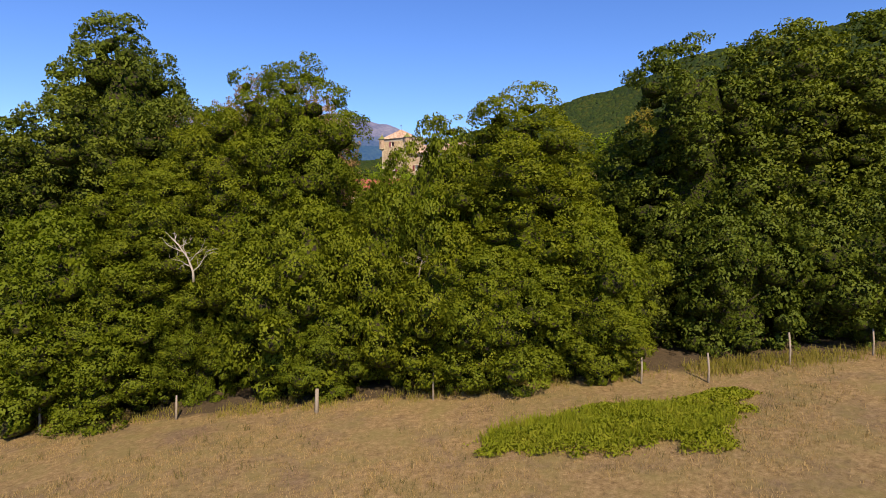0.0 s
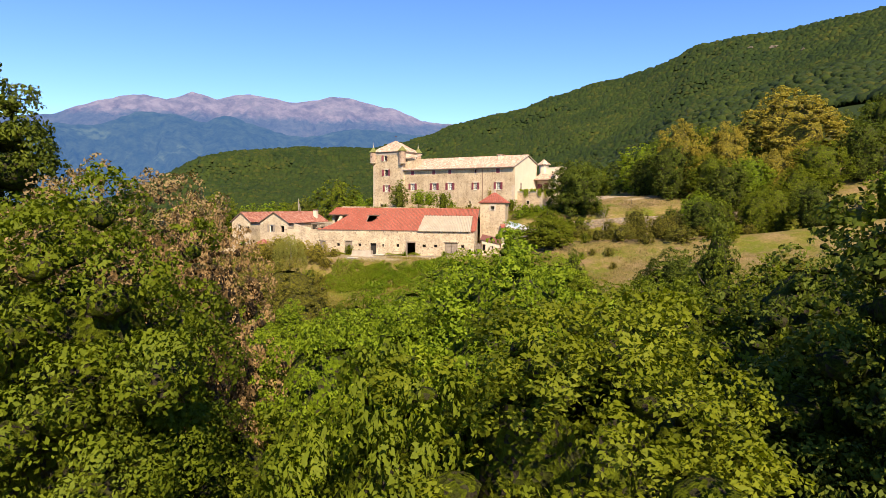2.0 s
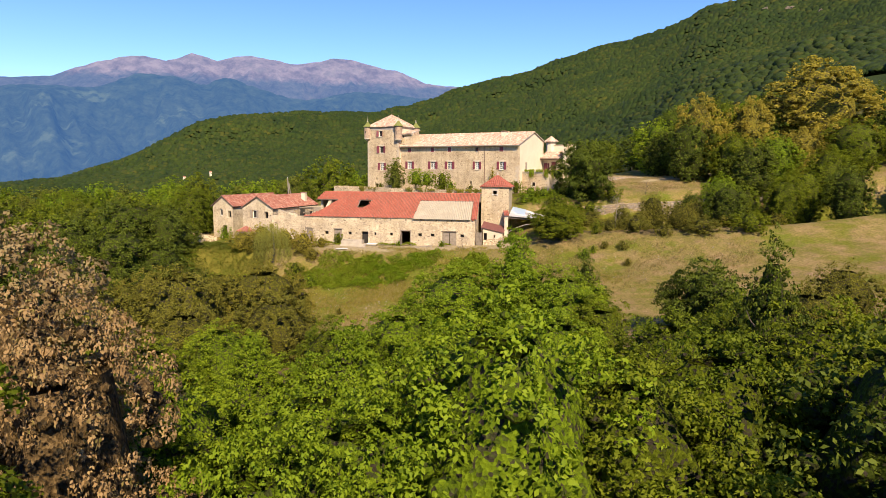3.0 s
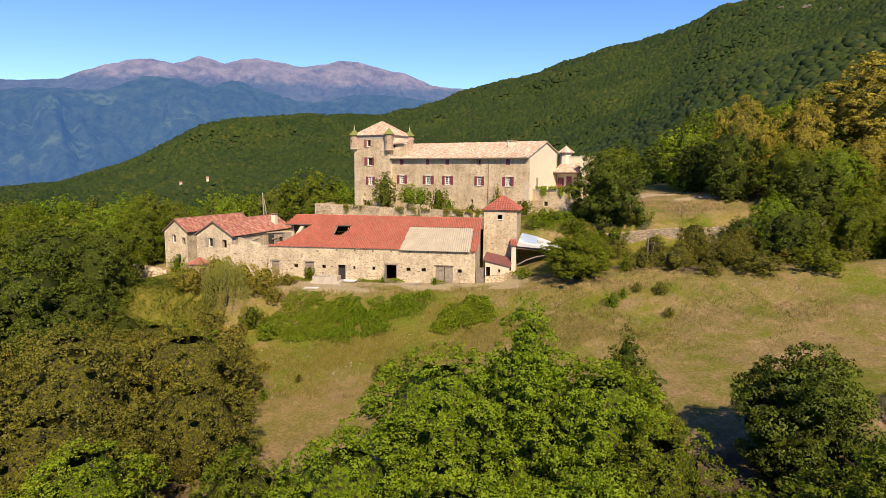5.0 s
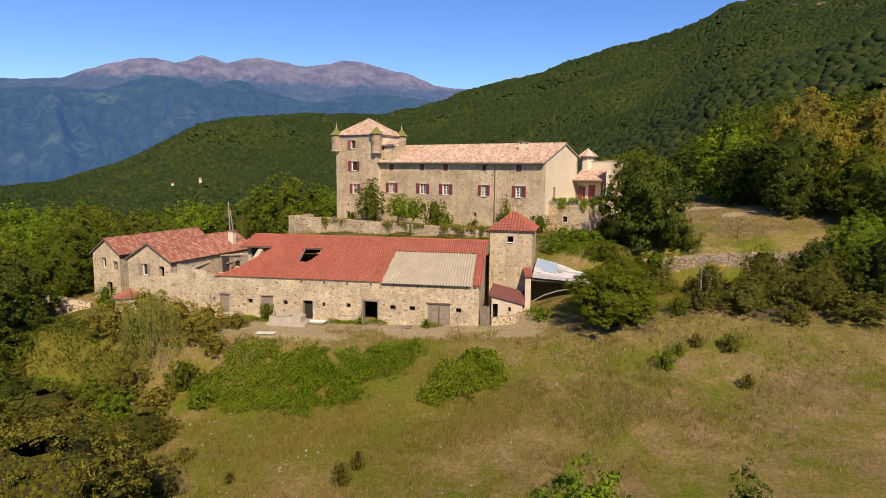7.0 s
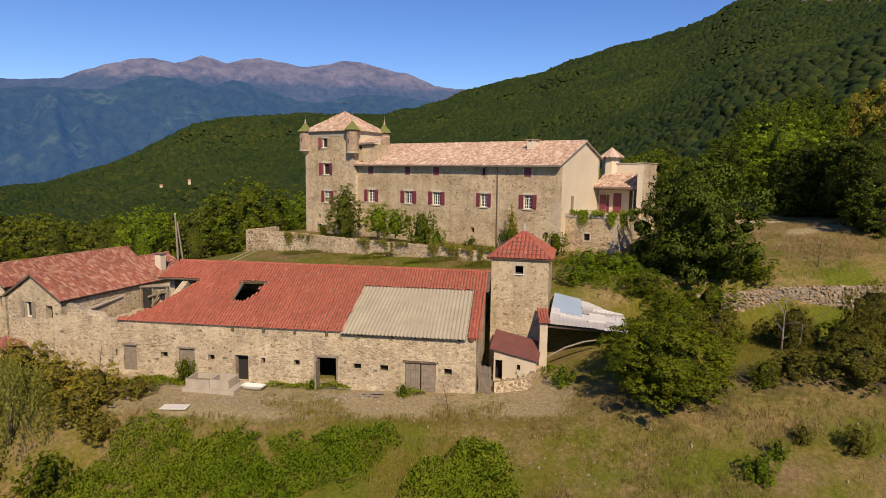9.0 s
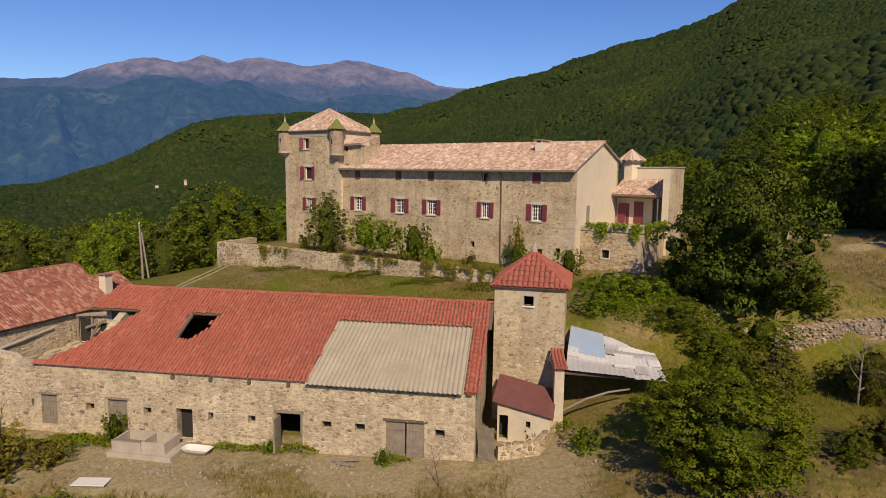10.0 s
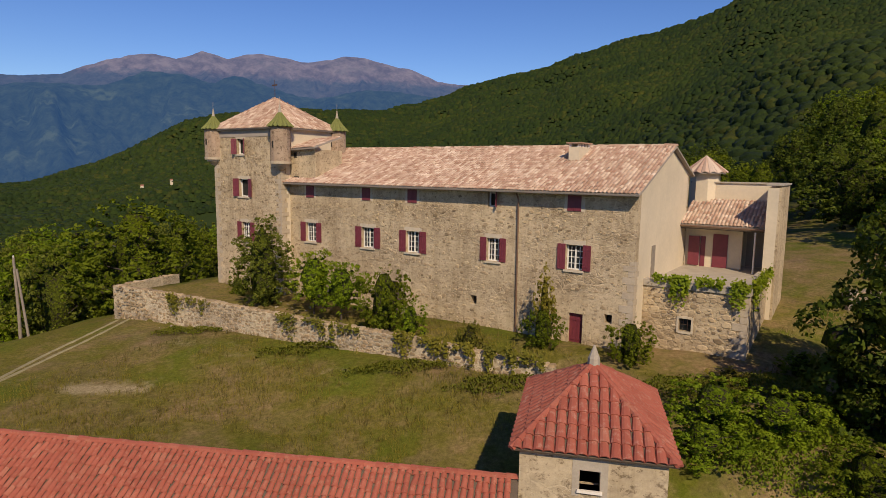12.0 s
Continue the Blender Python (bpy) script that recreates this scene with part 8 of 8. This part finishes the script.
def patch(name, label, mat, spots, count, leaf, tall, seed, up=0.4):
    """Low plants that cover the ground: leaves heaped over ovals of (x, y, rx, ry)."""
    rng = np.random.default_rng(seed)
    area = np.array([s[2] * s[3] for s in spots])
    pick = rng.choice(len(spots), count, p=area / area.sum())
    sp = np.array(spots)[pick]
    a, r = rng.random(count) * 6.283, rng.random(count) ** 0.5 * (1 + 0.25 * np.sin(3 * rng.random(count) * 6.283))
    x, y = sp[:, 0] + np.cos(a) * r * sp[:, 2], sp[:, 1] + np.sin(a) * r * sp[:, 3]
    keep = r < 0.86 + 0.25 * wave(x, y, 0.55, seed) + 0.25 * wave(x, y, 0.23, 1.0) + 0.1 * rng.normal(size=count)
    x, y, r = x[keep], y[keep], r[keep]
    count = len(x)
    heap = np.clip(1 - r ** 2, 0.05, 1) ** 0.5 * (0.6 + 0.3 * wave(x, y, 0.7, 1.1) + 0.25 * wave(x, y, 0.31, 2.1))
    z = land(x, y) + tall * heap * (0.55 + 0.5 * rng.random(count)) + 0.05
    c = np.stack([x, y, z], 1)
    out = rng.normal(size=(count, 3)) + (0, 0, 1.0)
    out /= np.linalg.norm(out, axis=1)[:, None]
    t = np.cross(out, rng.normal(size=(count, 3)))
    t /= np.linalg.norm(t, axis=1)[:, None]
    t[:, 2] += up
    b = np.cross(out, t)
    s = leaf * (0.6 + 0.8 * rng.random(count))[:, None]
    v = np.stack([c - t * s, c - b * s * 0.5, c + t * s, c + b * s * 0.5], 1).reshape(-1, 3)
    nn = out * 0.5 + (0, 0, 0.8)
    nn = np.repeat(nn / np.linalg.norm(nn, axis=1)[:, None], 4, 0)
    solid(name, grid_mesh(name, v, np.arange(count * 4).reshape(-1, 4), MAT[mat], normals=nn), None, label, "plants", kind="stuff")


patch("bramble_bank", "bright green fern bank in front of the barn", "fern", [(-15.5, 114.6, 3.2, 2.0), (-12.8, 113.2, 3.2, 2.6), (-14.6, 110.9, 2.4, 1.7), (-17.8, 112.6, 2.4, 2.0), (-10.6, 114.6, 2.0, 1.4)], 46000, 0.060, 1.0, 401)
patch("bramble_thicket", "dense green bramble thicket in front of the barn", "bright_leaf", [(-9.2, 113.2, 2.6, 2.4), (-6.5, 113.0, 3.0, 2.5), (-3.6, 113.8, 2.6, 2.0), (-10.0, 110.2, 3.0, 1.8), (-6.0, 110.6, 2.2, 1.5), (-1.2, 114.5, 1.6, 1.1)], 50000, 0.058, 1.4, 408)
patch("bramble_mound", "round bramble mound in the meadow", "fern", [(3.2, 111.0, 2.8, 2.6), (5.0, 112.8, 2.1, 1.8), (1.5, 109.6, 1.6, 1.2), (5.8, 110.8, 1.4, 1.2)], 32000, 0.068, 1.7, 402)
patch("fern_patch", "bright green patch of ferns in the dry field", "fern_field", [(4.4, 22.6, 2.4, 1.1), (6.4, 23.6, 2.6, 1.3), (9.0, 24.4, 3.0, 1.6), (10.6, 22.6, 2.4, 1.7), (8.2, 22.2, 2.6, 1.4), (12.6, 24.6, 2.2, 1.5), (3.0, 21.9, 1.0, 0.6), (11.2, 21.0, 1.6, 0.9), (14.0, 25.6, 1.4, 0.8), (6.2, 21.4, 1.8, 0.8)], 52000, 0.055, 0.5, 403)
patch("wall_foot_weeds", "rough weeds along the foot of the terrace wall", "slope_leaf", [(-15.0, 148.6, 3.0, 0.9), (-6.0, 144.0, 3.0, 0.9), (0.5, 140.6, 3.4, 1.0), (6.0, 138.2, 3.0, 1.1), (10.5, 137.0, 2.4, 1.4), (14.5, 136.6, 2.6, 1.6), (18.5, 137.0, 2.6, 1.5)], 26000, 0.055, 0.55, 407)
patch("bank_weeds", "nettles and rough weeds on the bank behind the shed", "fern", [(17.0, 130.6, 2.8, 1.8), (20.4, 128.6, 2.8, 2.0), (14.6, 131.8, 2.2, 1.4), (19.0, 126.0, 2.0, 1.6), (23.5, 126.8, 2.4, 1.8)], 24000, 0.065, 0.7, 409)
patch("slope_scrub", "low green and yellow scrub below the farmhouses", "slope_leaf", [(-33.0, 117.5, 5.0, 3.4), (-39.0, 119.0, 4.5, 4.0), (-28.0, 114.0, 4.0, 2.6), (-33.0, 111.5, 5.0, 3.0), (-40.0, 112.5, 4.0, 3.4), (-25.5, 109.5, 3.4, 2.4)], 60000, 0.07, 0.9, 406)
patch("yard_weeds", "green weeds along the barn foot", "fern", [(-5.5, 121.3, 1.6, 0.5), (-7.4, 121.5, 1.0, 0.4), (0.6, 120.4, 0.9, 0.5), (-9.0, 121.4, 1.4, 0.4), (-18.5, 121.5, 3.0, 1.1), (-23.0, 120.6, 3.0, 1.4), (9.8, 124.2, 0.8, 1.0)], 14000, 0.06, 0.6, 405)


def grass(name, label, mat, boxes, count, height, width, seed):
    """Upright blades in tufts over ovals of (x, y, rx, ry)."""
    rng = np.random.default_rng(seed)
    area = np.array([s[2] * s[3] for s in boxes])
    n = count // 6
    pick = rng.choice(len(boxes), n, p=area / area.sum())
    sp = np.array(boxes)[pick]
    a, r = rng.random(n) * 6.283, rng.random(n) ** 0.5
    x, y = sp[:, 0] + np.cos(a) * r * sp[:, 2], sp[:, 1] + np.sin(a) * r * sp[:, 3]
    keep = (wave(x, y, 1.9, 0.6) + 0.6 * wave(x, y, 0.8, 2.2) + rng.normal(size=n) * 0.35) > -0.15
    keep &= ~((x > -30) & (x < 0) & (y > 120.2) & (y < 131)) & (track_mask(x, y) < 0.5) & ~((np.abs(x + 14.8) < 1.2) & (np.abs(y - 117.5) < 0.8))
    x, y = x[keep], y[keep]
    x, y = np.repeat(x, 6) + rng.normal(size=len(x) * 6) * 0.10, np.repeat(y, 6) + rng.normal(size=len(y) * 6) * 0.10
    n = len(x)
    z = land(x, y) - 0.03
    h = height * (0.4 + 0.9 * rng.random(n) ** 1.5)
    t = rng.random(n) * 6.283
    w = width * (0.6 + 0.8 * rng.random(n))
    dx, dy = np.cos(t) * w, np.sin(t) * w
    lx, ly = rng.normal(size=n) * 0.3 * h, rng.normal(size=n) * 0.3 * h
    v = np.stack([np.stack([x - dx, y - dy, z], 1), np.stack([x + dx, y + dy, z], 1), np.stack([x + lx + dx * 0.3, y + ly + dy * 0.3, z + h], 1), np.stack([x + lx - dx * 0.3, y + ly - dy * 0.3, z + h], 1)], 1).reshape(-1, 3)
    solid(name, grid_mesh(name, v, np.arange(n * 4).reshape(-1, 4), MAT[mat]), None, label, "grass", kind="stuff")


def footpath(shift):
    """A worn line in the lawn, a few centimetres of trodden earth."""
    v, rng = [], random.Random(31)
    ys = np.arange(140.6, 153.6, 0.5)
    for i, y in enumerate(ys):
        x = -22.9 + shift * (0.35 + 0.65 * min(1.0, i / 14)) + 0.25 * math.sin(y * 0.55)
        w = 0.15 + 0.06 * rng.random()
        v += [(x + w * k, y, land_at(x + w * k, y) + (0.035 if abs(k) < 1 else -0.03)) for k in (-1, -0.6, 0.6, 1)]
    f = [(4 * i + j, 4 * i + j + 1, 4 * i + j + 5, 4 * i + j + 4) for i in range(len(ys) - 1) for j in range(3)]
    solid("footpath", Mesh().add(v, f), MAT["trodden"], "thin line of pale trodden earth in the lawn", "path", kind="structure")


MAT["trodden"] = plain("trodden_earth", (0.27, 0.23, 0.115), 0.95, 0, 0.35, 2.0, 0.4)
footpath(0.0)
footpath(0.9)
MAT["green_blade"] = leaves("green_grass", [(0.12, 0.12, 0.018), (0.18, 0.165, 0.025), (0.23, 0.20, 0.04), (0.28, 0.225, 0.07)], 0.3)
grass("dry_field_grass", "dry straw-coloured grass of the field", "straw", [(0, 23.5, 26, 7.5)], 84000, 0.15, 0.011, 501)
grass("dry_meadow_grass", "dry straw-coloured grass of the meadow", "straw", [(0, 104, 18, 11), (24, 106, 20, 9), (34, 140, 14, 8)], 120000, 0.24, 0.012, 502)
grass("green_meadow_grass", "green and yellow tufts in the meadow", "green_blade", [(-4, 109, 14, 6), (2, 118, 16, 2.2), (-4, 116, 16, 3.0), (4, 106, 20, 9), (-2, 104, 16, 7), (-6, 139, 16, 7), (22, 124, 8, 5), (33, 122, 12, 5)], 150000, 0.26, 0.012, 503)


def stones(name, label, spots, count, size, seed):
    rng = random.Random(seed)
    m = Mesh()
    bm = bmesh.new()
    bmesh.ops.create_icosphere(bm, subdivisions=1, radius=1.0)
    pv, pf = [v.co.copy() for v in bm.verts], [[v.index for v in f.verts] for f in bm.faces]
    bm.free()
    for i in range(count):
        x0, y0, rx, ry = rng.choice(spots)
        a, r = rng.random() * 6.283, rng.random() ** 0.5
        x, y = x0 + math.cos(a) * r * rx, y0 + math.sin(a) * r * ry
        s = size * rng.uniform(0.4, 1.3)
        q = Euler((rng.random() * 6, rng.random() * 6, rng.random() * 6)).to_matrix()
        z = land_at(x, y) + s * 0.2
        m.add([q @ Vector((v.x * s * rng.uniform(0.8, 1.2), v.y * s * rng.uniform(0.6, 1.0), v.z * s * 0.55)) + Vector((x, y, z)) for v in pv], pf)
    solid(name, m, MAT["rock"], label, "stones", kind="stuff")


stones("yard_rubble", "scattered stones in the yard", [(-3.5, 120.2, 1.6, 0.4), (-13, 119.0, 2.0, 0.8), (-11, 118.6, 3.5, 1.0), (-4, 119.8, 2.5, 0.6), (-17, 120, 3, 1.2), (1, 118, 6, 2.5), (9, 119.5, 3, 2), (-22, 110, 5, 3), (-8, 120, 6, 0.8), (-2, 119, 7, 1.2)], 260, 0.11, 601)
stones("meadow_stones", "pale stones lying in the meadow", [(-14, 105, 7, 5), (4, 106, 14, 6), (28, 108, 12, 6), (-12, 150, 6, 2), (10, 112, 8, 3), (-4, 101, 10, 4)], 300, 0.10, 602)


# rock outcrops on the wooded hill
def outcrop(bearing, dist, size, seed):
    rng = random.Random(seed)
    x, y = EYE_MID[0] + math.sin(radians(bearing)) * dist, EYE_MID[1] + math.cos(radians(bearing)) * dist
    bm = bmesh.new()
    bmesh.ops.create_icosphere(bm, subdivisions=3, radius=1.0)
    for v in bm.verts:
        n = noise.fractal(v.co * 1.7 + Vector((seed * 3.1, 0, 0)), 0.7, 2.2, 5)
        v.co = Vector((v.co.x * size, v.co.y * size * 0.7, v.co.z * size * 0.8)) * (1 + 0.55 * n)
    me = bpy.data.meshes.new("rock_outcrop")
    bm.to_mesh(me)
    bm.free()
    me.materials.append(MAT["hill_rock"])
    solid("rock_outcrop", me, None, "grey rock outcrop among the hill woods", "rock", pose(x, y, land_at(x, y) + size * 0.25, 0, 0, rng.uniform(0, 360)), "rock outcrops on the hill")


for i, (b, d, s) in enumerate(((16.5, 800, 3.0), (26.4, 700, 4.0), (28.2, 690, 4.6), (30.6, 640, 3.6), (24.9, 720, 3.0))):
    outcrop(b, d, s, i)


def far_house(bearing, rise, near, size, seed):
    """A small distant farmhouse where the slope shows at that bearing and rise."""
    a = radians(bearing)
    for d in range(near, 900, 10):
        x, y = EYE_MID[0] + math.sin(a) * d, EYE_MID[1] + math.cos(a) * d
        z = land_at(x, y)
        if z + 9 > EYE_MID[2] + math.tan(radians(rise)) * d:
            break
    h = thing("far_farmhouse", "small distant pale farmhouse on the wooded slope", "house", pose(x, y, z + 2.4, 0, 0, 20 * seed), "distant farmhouses")
    h.matrix_basis = h.matrix_basis @ Matrix.Diagonal((0.36, 0.36, 0.36, 1))
    w = size
    part("walls", Mesh().box(-w, w, -w * 0.6, w * 0.6, -4, 5.0).prism([(-w, -w * 0.6, 5.002), (-w, w * 0.6, 5.002), (-w, 0, 7)], (2 * w, 0, 0)), MAT["plaster"], h)
    part("roof", Mesh().prism([(-w - 0.3, -w * 0.6 - 0.4, 4.9), (-w - 0.3, 0, 7.2), (-w - 0.3, w * 0.6 + 0.4, 4.9), (-w - 0.3, 0, 7.0)], (2 * w + 0.6, 0, 0)), MAT["old_tile"], h)
    for x0 in (-w * 0.5, w * 0.4):
        part("window", Mesh().box(x0, x0 + 0.9, -w * 0.6 - 0.02, -w * 0.6 + 0.1, 1.8, 3.2), MAT["black"], h)


far_house(-27.0, -0.7, 380, 2.6, 1)
far_house(-24.8, -0.4, 420, 2.2, 2)


def creeper(name, label, centre, along, down, count, seed, mat="fern"):
    """Ivy hanging over a wall head: leaves in trails of uneven length."""
    rng = np.random.default_rng(seed)
    a, d = np.array(along, float), np.array(down, float)
    L = np.linalg.norm(a)
    v = []
    n = np.cross(a / L, (0, 0, 1))
    for i in range(count // 12):
        u = rng.random()
        if math.sin(u * 17 + seed) + 0.6 * math.sin(u * 41 + seed) < -0.5:
            continue
        p = np.array(centre) + a * u + n * (0.05 + 0.08 * rng.random()) + np.array((0, 0, 0.12 * rng.random()))
        for j in range(int(4 + 14 * rng.random() ** 2 * (1 + math.sin(u * 13 + seed)))):
            q = p + d * (j - 4) * 0.055 * (0.5 + rng.random()) + rng.normal(size=3) * 0.09
            o = n + rng.normal(size=3) * 0.5 + (0, 0, 0.5)
            o /= np.linalg.norm(o)
            t = np.cross(o, rng.normal(size=3))
            t /= np.linalg.norm(t)
            b = np.cross(o, t)
            s = 0.09 * (0.6 + 0.8 * rng.random())
            v += [q - t * s, q - b * s * 0.7, q + t * s, q + b * s * 0.7]
    solid(name, grid_mesh(name, v, np.arange(len(v)).reshape(-1, 4), MAT[mat]), None, label, "ivy", kind="stuff")


def castle_vec(x, y, z):
    p = CASTLE @ Vector((x, y, z - 14.5))
    return p.x, p.y, p.z


CX, CY = CH_COS, -CH_SIN
creeper("terrace_creeper", "yellow-green creeper hanging over the terrace parapet", castle_vec(0.1, 1.6, 20.4), (CX * 5.2, CY * 5.2, 0), (0, 0, -1), 2600, 3)
creeper("terrace_side_creeper", "yellow-green creeper along the terrace side", castle_vec(5.45, 1.8, 20.4), (-CY * 6.5, CX * 6.5, 0), (0, 0, -1), 2600, 5)
for i, (a, b, n) in enumerate((((-31.5, -7.7), (-27.0, -7.3), 1500), ((-20.5, -6.8), (-14.0, -6.1), 2200), ((-11.5, -5.9), (-6.5, -5.3), 2600), ((-6.0, -5.2), (-2.6, -4.8), 2600))):
    p, q = castle_vec(*a, 16.8), castle_vec(*b, 16.6)
    creeper("wall_creeper", "straggling creeper over the old terrace wall", p, (q[0] - p[0], q[1] - p[1], -0.15), (0, 0, -1), n // 2, 11 + i, "olive_leaf")

grass("fern_fronds", "upright bright green fern fronds in the field", "fern_field", [(6.2, 23.2, 3.6, 1.6), (9.7, 23.6, 3.8, 1.8)], 14000, 0.45, 0.018, 504)

MAT["weed"] = leaves("dry_weed", [(0.10, 0.078, 0.026), (0.145, 0.115, 0.035), (0.075, 0.075, 0.018), (0.18, 0.13, 0.055)], 0.25)
grass("dry_weeds", "dark dry weeds standing in the field", "weed", [(-2, 23.0, 20, 5.5), (16, 26.0, 9, 2.4), (-16, 26.5, 8, 2.2)], 3600, 0.36, 0.010, 505)
grass("meadow_weeds", "brown and olive weeds in the meadow", "weed", [(0, 105, 20, 9), (24, 108, 16, 8), (30, 137, 12, 6), (-6, 141, 14, 8), (-6, 118, 14, 2.2), (14, 112, 10, 4)], 60000, 0.30, 0.012, 506)
grass("edge_grass", "long yellow-green grass at the wood's edge", "green_blade", [(0, 29.6, 26, 1.0), (16, 29.6, 10, 1.2)], 12000, 0.42, 0.014, 507)


# ---------------------------------------------------------------- rubble of the walls
SHUT = [(a - 0.65, b + 0.65, 20.6, 22.25) for a, b in WINS]
face_stones(castle_front, MAIN_L + 0.1, -0.5, 14.5, 24.9, main_holes + SHUT + [(-7.15, -6.85, 13, 26)], 0.0, 1500, 901, (-11, -7.2), 0.10)
face_stones(tower_front, T_L + 0.8, T_R - 0.1, 14.5, 28.4, tower_holes + [(-33.0, -29.4, 23.8, 25.4), (-32.9, -29.4, 20.3, 21.9), (-28.2, -26, 26, 29)], TF, 800, 902, None, 0.10)
face_stones(terrace_front, 0.1, 4.7, 14.8, 19.9, [(2.0, 2.65, 17.75, 18.45)], 1.7, 330, 903)
face_stones(barn_front, -31.5, -0.3, 8.4, 12.7, barn_holes, 0.0, 2300, 904, (-9.6, -6.6), 0.118, "pale")
for i, (wall, w, base, ze, holes) in enumerate(GABLES):
    face_stones(wall, -w + 0.1, -0.1, base, ze - 0.1, holes, 0.0, 420, 910 + i, None, 0.13, "pale")
side, base, ze = SIDES[0]
face_stones(side, 0.7, 8.0, base + 3.0, ze - 0.25, [], 0.0, 420, 920, None, 0.13, "pale", "y")
face_stones(dove_front, -4.3, -0.4, 8.6, 15.8, [], 0.15, 300, 905, None, 0.12, "pale")
face_stones(ruin_wall, -29.6, -28.2, 11.9, 13.8, [], 8.7, 40, 906, None, 0.13, "pale")
